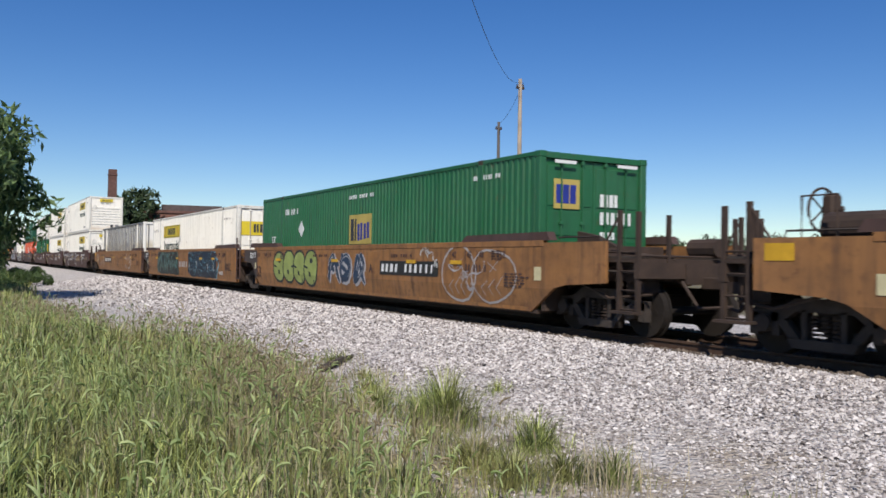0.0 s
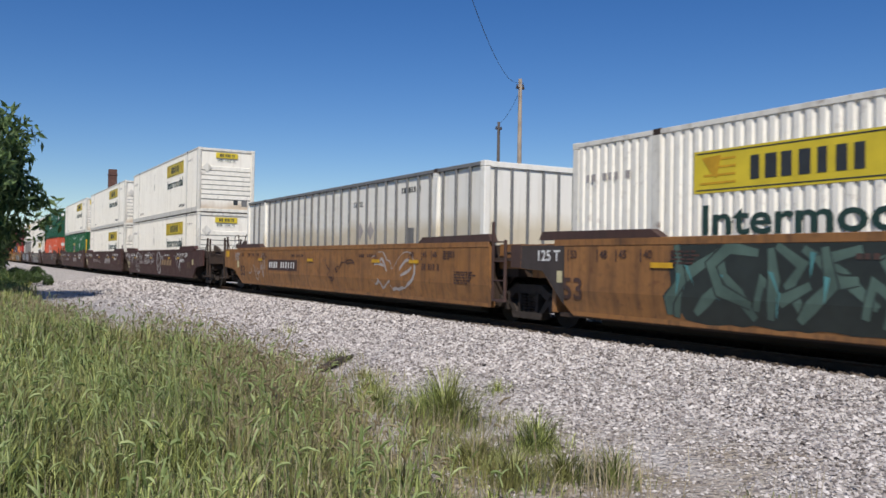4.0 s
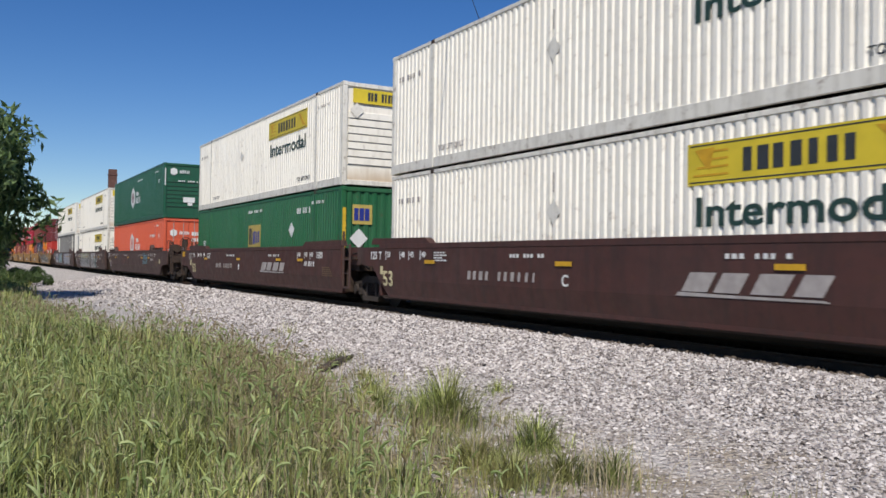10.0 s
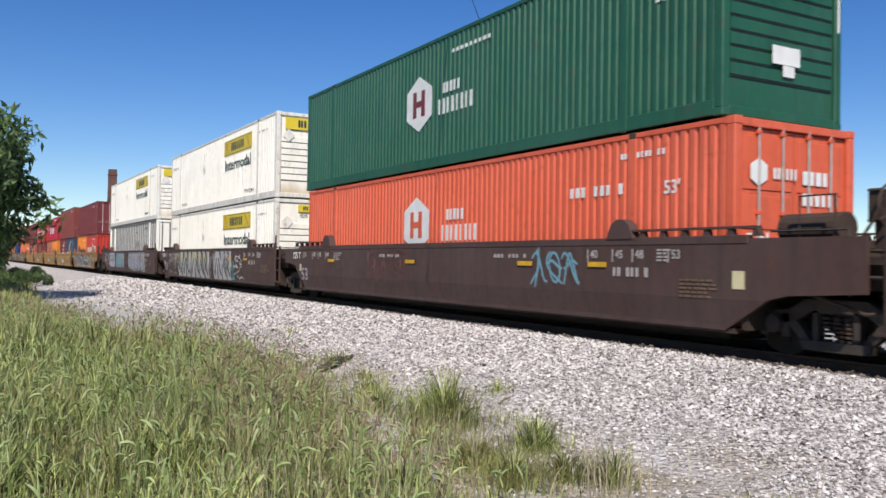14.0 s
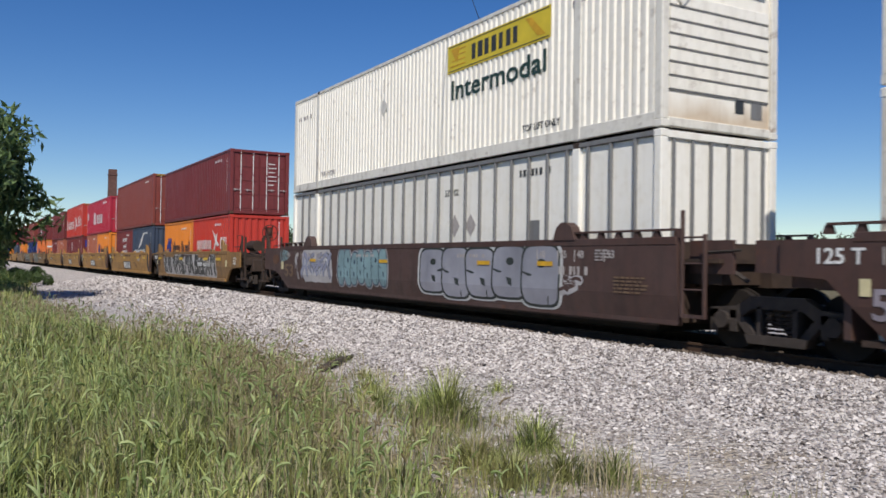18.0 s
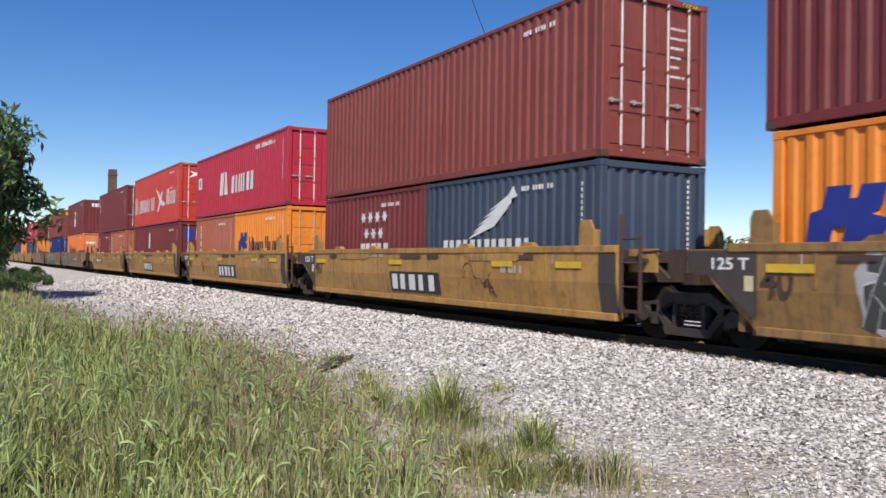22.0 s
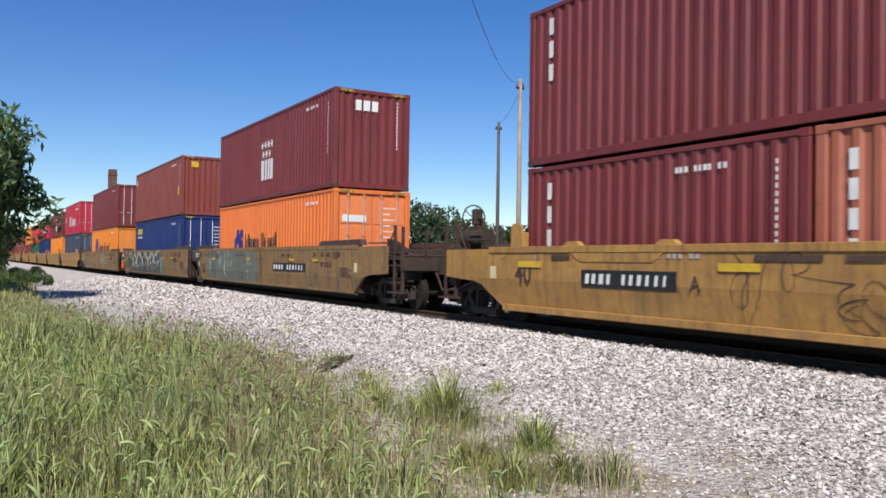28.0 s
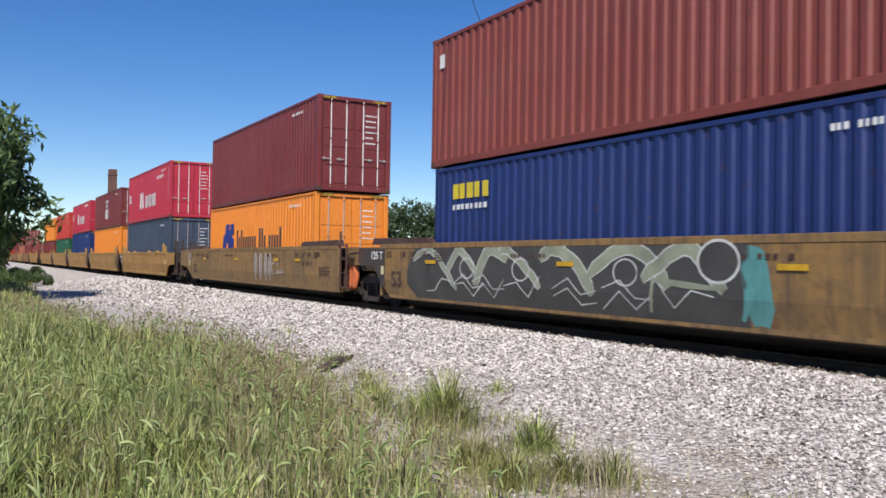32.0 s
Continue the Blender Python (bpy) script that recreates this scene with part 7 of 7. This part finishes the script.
def blades(name, label, spots, material, category="grass"):
    """Curved, tapering blades that bend over; spots are rows of x, y, length, width, lean and, for clumps, heading."""
    rng = np.random.RandomState(11)
    num = len(spots)
    x, y, ln, wd, lean = (np.array([s[k] for s in spots]) for k in range(5))
    if len(spots[0]) > 5:
        a = np.array([s[5] for s in spots]) + rng.normal(size=num) * 0.5
    else:
        a = np.array([9 * noise.noise(Vector((s[0] * 1.3, s[1] * 1.3, 7.0))) for s in spots]) + rng.normal(size=num) * 1.1
    z = np.array([ground_z(s[0], s[1]) for s in spots]) - 0.02
    ux, uy = np.cos(a), np.sin(a)
    pts = bent(x, y, ux, uy, z, [(ln * 0.42, 0.22 * lean), (ln * 0.26, 0.75 * lean), (ln * 0.18, 1.2 * lean), (ln * 0.14, 1.5 * lean)])
    side = np.stack((-uy * wd, ux * wd, 0 * wd), axis=1)
    cols = []
    for p, w in zip(pts[:4], (0.8, 1.0, 0.8, 0.5)):
        cols += [p - side * w, p + side * w]
    cols.append(pts[4])
    verts = np.stack(cols, axis=1).reshape(-1, 3)
    k = np.arange(num) * 9
    faces = []
    for j in (0, 2, 4):
        faces += np.stack((k + j, k + j + 1, k + j + 3, k + j + 2), axis=1).tolist()
    faces += np.stack((k + 6, k + 7, k + 8), axis=1).tolist()
    me = bpy.data.meshes.new(name)
    me.from_pydata(verts.tolist(), [], faces)
    me.materials.append(material)
    return tagged(new(name, me), label, category, kind="stuff")


def scatter(num, x0, x1, y0, h0, h1, wd, seed, ragged=0.5, sparse=0.0):
    rng = np.random.RandomState(seed)
    out = []
    while len(out) < num:
        x = rng.uniform(x0, x1)
        e = grass_edge(x)
        y = rng.uniform(y0, e + ragged)
        c = noise.noise(Vector((x * 0.8, y * 0.8, 3.0))) * 0.7 + 0.6 * noise.noise(Vector((x * 2.6, y * 2.6, 5.0)))
        edge = (e - y)
        if edge < 0 and rng.rand() > 0.35 * (1 + edge / ragged):
            continue
        if sparse and edge < 2.0 and rng.rand() < sparse * (1 - edge / 2.0):
            continue
        if rng.rand() < 0.18 - c * 1.1:
            continue
        k = 0.55 + 0.45 * min(1.0, max(0.0, edge / 1.6 + 0.2))
        out.append((x, y, k * rng.uniform(h0, h1) * (1 + 0.75 * c), wd * rng.uniform(0.5, 1.4), 0.15 + 1.25 * rng.rand() ** 1.5))
    return out


def tussocks(num, x0, x1, y0, h0, h1, wd, per, seed):
    """Clumps of blades that fan out from one root, of uneven height."""
    rng = np.random.RandomState(seed)
    out = []
    for cx, cy, hh, _, _ in scatter(num, x0, x1, y0, h0, h1, wd, seed, 0.2, 0.5):
        r, turn = rng.uniform(0.05, 0.16), rng.uniform(0, 6.28)
        for _ in range(per):
            a, d = rng.uniform(0, 6.28), abs(rng.normal())
            out.append((cx + r * d * math.cos(a), cy + r * d * math.sin(a), hh * rng.uniform(0.5, 1.2), wd * rng.uniform(0.5, 1.5), 0.3 + 0.4 * d + 1.0 * rng.rand() ** 1.4, a + 0.6 * math.sin(a + turn)))
    return out


near = scatter(22000, -12, -2.5, -3.0, 0.14, 0.42, 0.0042, 1, 0.5, 0.75) + scatter(17000, -22, -12, -5, 0.2, 0.52, 0.008, 2, 0.5, 0.75) + scatter(20000, -45, -22, -8, 0.3, 0.6, 0.016, 3, 0.5, 0.5)
near += scatter(7000, -2.5, 9, -9, 0.2, 0.5, 0.006, 9) + scatter(4000, -14, -2.5, -9, 0.25, 0.55, 0.007, 10)
near += scatter(12000, -110, -45, -12, 0.4, 0.8, 0.035, 4)
near = [(x, y, ln, wd, lean, 9 * noise.noise(Vector((x * 1.3, y * 1.3, 7.0))) + 2.2 * math.sin(k * 12.9)) for k, (x, y, ln, wd, lean) in enumerate(near)]
near += tussocks(1150, -12, -2.5, -3.0, 0.24, 0.60, 0.0046, 26, 12) + tussocks(560, -22, -12, -4, 0.32, 0.66, 0.0085, 22, 13)
blades("tall_grass", "tall green meadow grass, some of it seeding", near, M["grass"])
dry = scatter(5000, -12, -2.5, -3.0, 0.2, 0.5, 0.0035, 5, 0.9) + scatter(5000, -28, -12, -5, 0.25, 0.55, 0.007, 6, 0.8)
edge_band = scatter(30000, -30, -4, -1.0, 0.18, 0.46, 0.004, 7, 1.4)
dry += [s for s in edge_band if s[1] > grass_edge(s[0]) - 2.2 + 1.3 * noise.noise(Vector((s[0] * 0.7, s[1] * 0.7, 9.0)))]
rng_d = np.random.RandomState(77)
for cx, cy, num in ((-7.5, 4.4, 90), (-6.3, 4.6, 60), (-5.0, 4.35, 70), (-7.0, 3.9, 130), (-6.0, 3.75, 130), (-4.4, 3.9, 60), (-3.6, 4.6, 60)):
    dry += [(cx + 0.2 * rng_d.normal(), cy + 0.2 * rng_d.normal(), rng_d.uniform(0.15, 0.48), 0.003, rng_d.uniform(0.1, 1.2)) for _ in range(num)]
blades("dry_grass", "dry straw-coloured grass stems", dry, M["dry_grass"])


def tufts():
    """Separate clumps of grass standing out of the gravel."""
    rng = np.random.RandomState(21)
    out = []
    for cx, cy, r, num, h in ((-7.5, 4.34, 0.42, 820, 0.62), (-7.9, 4.25, 0.3, 260, 0.36), (-6.28, 4.6, 0.26, 330, 0.40), (-6.1, 4.45, 0.2, 120, 0.30), (-4.95, 4.36, 0.26, 170, 0.36), (-5.2, 4.08, 0.28, 260, 0.34),
                              (-10.9, 4.95, 0.5, 220, 0.24), (-8.85, 5.85, 0.3, 130, 0.2), (-12.9, 5.35, 0.4, 200, 0.3), (-8.6, 4.1, 0.5, 420, 0.34), (-9.6, 4.5, 0.5, 300, 0.3), (-6.9, 3.75, 0.4, 260, 0.24),
                              (-5.9, 3.7, 0.45, 520, 0.34), (-5.2, 3.6, 0.4, 380, 0.36), (-17.5, 6.2, 0.4, 60, 0.3), (-7.4, 5.0, 0.4, 70, 0.2), (-4.0, 4.9, 0.6, 90, 0.10), (-3.6, 4.2, 0.5, 120, 0.16)):
        for i in range(num):
            a, d = rng.rand() * 6.28, min(2.2, abs(rng.normal()))
            out.append((cx + r * 0.6 * d * math.cos(a), cy + r * 0.6 * d * math.sin(a), h * rng.uniform(0.45, 1.25) * (1.1 - 0.25 * d), 0.0038 * rng.uniform(0.6, 1.4), 0.25 + 0.5 * d * rng.rand() + 1.0 * rng.rand(), a + 2.0 * rng.rand() - 1.0))
    return out


blades("grass_tufts", "clumps of green grass growing in the gravel", tufts(), M["grass"])


def foxtails(name, label, spots, material, seed, head=1.0):
    """Thin stalks whose bristly heads arch over; spots are rows of x, y, height, breadth, lean."""
    rng = np.random.RandomState(seed)
    num = len(spots)
    x, y, ln, w, lean = (np.array([s[k] for s in spots]) for k in range(5))
    z = np.array([ground_z(s[0], s[1]) for s in spots])
    a = rng.rand(num) * 6.28
    ux, uy = np.cos(a), np.sin(a)
    bend = 0.3 + 1.7 * rng.rand(num) ** 1.2
    hl = (0.07 + 0.06 * rng.rand(num)) * head
    steps = [(ln * 0.45, 0.1 * lean), (ln * 0.3, 0.16 * bend), (ln * 0.2, 0.35 * bend)]
    steps += [(hl * 0.18, 0.55 * bend), (hl * 0.3, 0.8 * bend), (hl * 0.3, 1.1 * bend), (hl * 0.22, 1.35 * bend)]
    pts = bent(x, y, ux, uy, z, steps)
    side = np.stack((-uy, ux, 0 * x), axis=1)
    stalk, cols = 0.0016 * w[:, None], []
    for p in pts[:4]:
        cols += [p - side * stalk, p + side * stalk]
    r = 0.0062 * w[:, None] * (0.8 + 0.5 * rng.rand(num, 1))
    for i, f in ((3, 0.5), (4, 1.0), (5, 1.0), (6, 0.75)):
        d = pts[i + 1] - pts[i]
        d /= np.linalg.norm(d, axis=1)[:, None]
        up = np.cross(side, d)
        rr = r * f * (0.85 + 0.3 * rng.rand(num, 1))
        cols += [pts[i] + side * rr, pts[i] + up * rr, pts[i] - side * rr, pts[i] - up * rr]
    cols.append(pts[7])
    verts = np.stack(cols, axis=1).reshape(-1, 3)
    k = np.arange(num) * 25
    faces = []
    for j in (0, 2, 4):
        faces += np.stack((k + j, k + j + 1, k + j + 3, k + j + 2), axis=1).tolist()
    for q in (8, 12, 16):
        for i in range(4):
            j = (i + 1) % 4
            faces += np.stack((k + q + i, k + q + j, k + q + 4 + j, k + q + 4 + i), axis=1).tolist()
    for i in range(4):
        faces += np.stack((k + 20 + i, k + 20 + (i + 1) % 4, k + 24), axis=1).tolist()
    me = bpy.data.meshes.new(name)
    me.from_pydata(verts.tolist(), [], faces)
    me.materials.append(material)
    tagged(new(name, me), label, "grass", kind="stuff")


heads = scatter(2000, -12, -3.2, -2, 0.34, 0.70, 1.15, 41, 0.2) + scatter(1500, -26, -12, -3, 0.42, 0.74, 1.6, 42, 0.4)
foxtails("seed_heads", "pale green drooping foxtail seed heads above the grass", heads, M["seed"], 31)
ripe = [s for s in scatter(5200, -24, -5, -1.0, 0.36, 0.78, 0.9, 43, 0.7) if s[1] > grass_edge(s[0]) - 1.5]
ripe += [(x, y, 1.35 * ln, w, lean) for x, y, ln, w, lean in ripe[::14]]
foxtails("ripe_seed_heads", "brown ripe foxtail heads along the gravel's edge", ripe, M["ripe_seed"], 32)


# ---------------------------------------------------------------- fallen wood
def branch(pts, r, label):
    bm = bmesh.new()
    tube(bm, pts, r, 7, r * 0.5)
    b = part("fallen_branch", bm, M["dead_wood"], None, label)
    tagged(b, "", "branch")


branch([(-11.9, 4.72, -0.50), (-12.3, 5.06, -0.47), (-12.8, 5.44, -0.46), (-13.3, 5.86, -0.48)], 0.075, "dark weathered branch lying on the gravel")
branch([(-15.6, 6.88, -0.42), (-15.35, 7.12, -0.40), (-15.2, 7.46, -0.42)], 0.035, "thin dark stick lying on the gravel")


# ---------------------------------------------------------------- trees
def bearing(x, y, a=radians(0.173)):
    """A far thing's place, turned a little about the camera."""
    return x * math.cos(a) - y * math.sin(a), x * math.sin(a) + y * math.cos(a)


def leaf_cloud(name, parent, centres, material, leaf, per, seed, droop=0.3, label=""):
    """A crown of separate leaves, in clumps round the given centres (x, y, z, radius)."""
    rng = np.random.RandomState(seed)
    cen = np.repeat(np.array(centres), per, axis=0)
    num = len(cen)

    def unit(v):
        return v / (np.linalg.norm(v, axis=1, keepdims=True) + 1e-9)
    d = unit(rng.normal(size=(num, 3)))
    p = cen[:, :3] + d * cen[:, 3:] * (0.35 + 0.65 * rng.rand(num, 1) ** 0.5) * np.array((1, 1, 0.85))
    a = rng.normal(size=(num, 3))
    a[:, 2] -= droop * 2
    a = unit(a)
    b = unit(np.cross(a, rng.normal(size=(num, 3))))
    s = leaf * rng.uniform(0.6, 1.3, (num, 1))
    nrm = np.cross(a, b) * s * 0.12
    quad = np.stack((p - a * s, p - a * s * 0.1 + b * s * 0.32 + nrm, p + a * s, p - a * s * 0.1 - b * s * 0.32 + nrm), axis=1)
    verts = quad.reshape(-1, 3).tolist()
    k = np.arange(num)[:, None] * 4
    faces = np.concatenate((k + np.array([[0, 1, 2]]), k + np.array([[0, 2, 3]]))).tolist()
    me = bpy.data.meshes.new(name)
    me.from_pydata(verts, [], faces)
    me.materials.append(material)
    ob = new(name, me)
    ob.parent = parent
    if label:
        tagged(ob, label)
    return ob


def tree(x, y, height, spread, label, leaf, clumps, per, seed, material, trunk_r=0.2, low=0.25, kind="tree", group=""):
    rng = random.Random(seed)
    x, y = bearing(x, y)
    z0 = ground_z(x, y) - 0.1
    root = tagged(new(kind), label, kind, group)
    root.location = (x, y, z0)
    bm = bmesh.new()
    tube(bm, [(0, 0, 0), (0.05 * height * rng.uniform(-1, 1), 0.03 * height, height * 0.35), (0.03 * height, -0.03 * height, height * 0.75)], trunk_r, 9, trunk_r * 0.35)
    centres = []
    for i in range(clumps):
        a = i * 2.399 + rng.random()
        q = (i + 0.5) / clumps
        z = height * (low + (1 - low) * q)
        prof = max(0.0, math.sin(math.pi * min(1.0, 0.18 + 0.82 * q))) ** 0.42
        d = spread * prof * rng.uniform(0.35, 1.0)
        c = (d * math.cos(a), d * math.sin(a), z - 0.05 * height)
        centres.append(c + (spread * rng.uniform(0.22, 0.42),))
        if i % 2 == 0 and d > 0.3 * spread:
            zz = max(height * 0.15, z - d * 0.7)
            tube(bm, [(0, 0, min(zz, height * 0.7)), (c[0] * 0.5, c[1] * 0.5, (zz + z) / 2), c], trunk_r * 0.3, 5, trunk_r * 0.08)
    part("trunk", bm, M["bark"], root, smooth=True)
    leaf_cloud("crown", root, centres, material, leaf, per, seed)
    return root


tree(-36.7, -1.25, 7.75, 3.95, "leafy broad-leaved tree with drooping compound leaves beside the track", 0.23, 76, 210, 3, M["leaf"], 0.24, 0.40)
tree(-63, 0.3, 7.5, 3.4, "broad-leaved tree on the verge", 0.22, 30, 200, 4, M["leaf"], 0.18, 0.1)
tree(-85, 0.6, 8.0, 3.6, "broad-leaved tree on the verge", 0.3, 26, 160, 5, M["leaf"], 0.18, 0.1)
FAR = "dense broad-leaved tree far behind the railway"
for i, (px_dir, dist, h, r) in enumerate((((-0.984, 0.177), 125, 11.2, 4.3), ((-0.988, 0.153), 150, 11.5, 3.5), ((-0.9915, 0.13), 165, 11.0, 3.5), ((-0.972, 0.232), 210, 9.5, 5.0), ((-0.898, 0.44), 150, 11.6, 7.0),
                                          ((-0.884, 0.467), 150, 12.0, 7.5), ((-0.868, 0.497), 155, 11.5, 6.5), ((-0.85, 0.527), 165, 9.5, 6.0), ((-0.833, 0.553), 175, 9.0, 7.0), ((-0.815, 0.58), 160, 8.0, 6.0),
                                          ((-0.797, 0.604), 150, 7.8, 6.0), ((-0.77, 0.638), 170, 7.6, 7.0), ((-0.745, 0.667), 160, 6.5, 6.5), ((-0.71, 0.704), 170, 6.8, 7.0), ((-0.67, 0.742), 165, 6.2, 7.5), ((-0.63, 0.777), 160, 6.5, 7.0), ((-0.58, 0.815), 170, 6.6, 8.0), ((-0.53, 0.848), 170, 6.6, 8.0),
                                          ((-0.912, 0.41), 190, 9, 7.0), ((-0.925, 0.38), 200, 9, 7.0), ((-0.94, 0.342), 210, 8.5, 7.0), ((-0.955, 0.297), 220, 8.5, 8.0))):
    tree(px_dir[0] * dist, px_dir[1] * dist, h, r, FAR, 0.55, 26, 110, 50 + i, M["leaf_far"], 0.25, 0.05, group="far trees")
for i, (x, y, h, r) in enumerate(((-300, 12, 13, 8), (-330, 2, 14, 9), (-280, 0, 12, 8), (-360, 22, 13, 10), (-260, -8, 12, 8), (-250, 1.5, 9, 5), (-205, -2, 9, 5), (-150, 0.5, 8.5, 4.5), (-118, 1.0, 8, 4))):
    tree(x, y, h, r, "dense broad-leaved tree at the far end of the line", 0.6, 26, 110, 90 + i, M["leaf_far"], 0.25, 0.05, group="far trees")


def bush(x, y, r, h, seed, label):
    root = tagged(new("bush"), label, "bush", "verge bushes")
    root.location = (x, y, ground_z(x, y))
    rng = random.Random(seed)
    cs = [(rng.uniform(-r, r), rng.uniform(-r, r), h * rng.uniform(0.2, 0.75), h * 0.42) for _ in range(14)]
    bm = bmesh.new()
    for c in cs:
        tube(bm, [(0, 0, -0.05), (c[0] * 0.5, c[1] * 0.5, c[2] * 0.6), c[:3]], 0.02, 5, 0.008)
    part("stems", bm, M["bark"], root)
    leaf_cloud("foliage", root, cs, M["bush"], 0.09, 260, seed, 0.1)


for i, (x, y, r, h) in enumerate(((-52, 2.9, 1.5, 0.7), (-56, 2.2, 1.6, 0.85), (-49, 1.4, 1.3, 0.75), (-60, 3.4, 1.6, 0.8), (-66, 3.0, 1.8, 0.95), (-46, 1.8, 1.0, 0.6))):
    bush(x, y, r, h, 70 + i, "low dark green bush on the grass verge")


# ---------------------------------------------------------------- poles and wires
def utility_pole(x, y, height, mat, label, arm=True):
    root = tagged(new("utility_pole"), label, "utility pole", "utility poles")
    x, y = bearing(x, y)
    root.location = (x, y, ground_z(x, y) - 0.2)
    bm = bmesh.new()
    tube(bm, [(0, 0, 0), (0.02, 0, height * 0.5), (0, 0, height + 0.2)], 0.16, 10, 0.10)
    part("pole", bm, mat, root, smooth=True)
    if arm:
        bm = bmesh.new()
        box(bm, -0.05, 0.05, -0.25, 0.25, height - 0.35, height - 0.25)
        part("bracket", bm, M["steel_dark"], root)
        for yy in (-0.2, 0.2):
            bm = bmesh.new()
            tube(bm, [(0, yy, height - 0.25), (0, yy, height - 0.12)], 0.045, 8)
            part("insulator", bm, M["steel_grey"], root)


POLES = ((-37.7, 26.4, 11.75, "pole"), (-50.0, 33.2, 11.75, "pole_dark"), (-69.4, 57.3, 11.75, "pole_dark"), (8.0, -9.3, 13.7, "pole"))
for x, y, h, k in POLES:
    utility_pole(x, y, h, M[k], "weathered timber utility pole" if k == "pole" else "dark timber utility pole")


def wire(a, b, sag, r=0.012):
    bm = bmesh.new()
    a, b = Vector((*bearing(a[0], a[1]), a[2])), Vector((*bearing(b[0], b[1]), b[2]))
    tube(bm, [a.lerp(b, i / 40) - Vector((0, 0, sag * 4 * (i / 40) * (1 - i / 40))) for i in range(41)], r, 5)
    tagged(part("overhead_wire", bm, M["wire"]), "black overhead cable between utility poles", "cable")


wire((-37.7, 26.4, 11.05), (8.0, -9.3, 13.0), 4.0, 0.010)
wire((-37.7, 26.6, 11.05), (-50.0, 33.2, 11.05), 0.35)


# ---------------------------------------------------------------- buildings
def chimney(x, y, height, w):
    root = tagged(new("chimney"), "tall square old brick chimney stack", "chimney")
    root.location = (*bearing(x, y), -0.7)
    bm = bmesh.new()
    k = w * 0.5
    vs = [[bm.verts.new((sx * k * t, sy * k * t, z)) for sx, sy in ((-1, -1), (1, -1), (1, 1), (-1, 1))] for z, t in ((0, 1.25), (height * 0.55, 1.05), (height - 1.2, 0.95))]
    for lo, hi in zip(vs, vs[1:]):
        for i in range(4):
            bm.faces.new((lo[i], lo[(i + 1) % 4], hi[(i + 1) % 4], hi[i]))
    part("shaft", bm, M["brick_dark"], root)
    bm = bmesh.new()
    box(bm, -k * 1.08, k * 1.08, -k * 1.08, k * 1.08, height - 1.2, height - 0.9, 0.03)
    box(bm, -k * 0.95, k * 0.95, -k * 0.95, k * 0.95, height - 0.9, height, 0.03)
    part("cap", bm, M["brick_dark"], root)


chimney(-0.989 * 180, 0.147 * 180, 19.3, 1.55)


def mill(x, y, length, depth, height, turn):
    root = tagged(new("brick_mill"), "long old brick mill building with a flat roof", "building")
    root.matrix_basis = pose(*bearing(x, y), -0.7, 0, 0, turn)
    bm = bmesh.new()
    box(bm, -length / 2, length / 2, -depth / 2, depth / 2, 0, height)
    w = part("wall", bm, M["brick"], root)
    bm = bmesh.new()
    box(bm, -length / 2 - 0.2, length / 2 + 0.2, -depth / 2 - 0.2, depth / 2 + 0.2, height, height + 0.35)
    part("parapet", bm, M["brick_dark"], root)
    bm = bmesh.new()
    box(bm, -length * 0.1, length * 0.42, -depth * 0.3, depth * 0.3, height + 0.35, height + 1.3)
    part("roof_monitor", bm, M["roof_tar"], root)
    pane = mesh_of("window_pane", lambda bm: box(bm, -0.6, 0.6, -0.03, 0.02, -0.9, 0.9))
    for i in range(14):
        for z in (2.4, 5.8):
            put("window", pane, M["glass"], root, Matrix.Translation((-length / 2 + 2.2 + i * (length - 4.4) / 13, -depth / 2 - 0.02, z)))
    for i in range(6):
        bm = bmesh.new()
        xx = -length * 0.45 + i * 1.7
        tube(bm, [(xx, -depth * 0.3, height), (xx, -depth * 0.3, height + 1.1)], 0.06, 6)
        part("vent_pipe", bm, M["steel_grey"], root)


mill(-134, 31.5, 26, 14, 8.2, -12)


def shed(x, y, length, depth, height, turn, mat, label):
    root = tagged(new("shed"), label, "building")
    root.matrix_basis = pose(*bearing(x, y), -0.7, 0, 0, turn)
    bm = bmesh.new()
    box(bm, -length / 2, length / 2, -depth / 2, depth / 2, 0, height)
    part("wall", bm, mat, root)
    bm = bmesh.new()
    box(bm, -length / 2 - 0.3, length / 2 + 0.3, -depth / 2 - 0.3, depth / 2 + 0.3, height, height + 0.25)
    part("roof", bm, M["roof_tar"], root)
    pane = mesh_of("window_pane", lambda bm: box(bm, -0.6, 0.6, -0.03, 0.02, -0.9, 0.9))
    for i in range(4):
        put("window", pane, M["glass"], root, Matrix.Translation((-length * 0.38 + i * length * 0.25, -depth / 2 - 0.02, height * 0.6)))


shed(-71.7, 89.9, 4, 4, 3.6, -40, M["concrete"], "small pale flat-roofed building behind the railway")


# ---------------------------------------------------------------- what moves
def motions():
    for thing, x, z in RUNNERS:
        walk(thing, [(t, pose(x + run(t), TRACK_Y, z)) for t in RUN_TIMES])
    steps = [k / 15 for k in range(0, 481)]
    for w, x, z in WHEELS:
        walk(w, [(t, pose(x, 0, z, 0, math.degrees(run(t) / WHEEL_R) % 360, 0)) for t in steps])


motions()
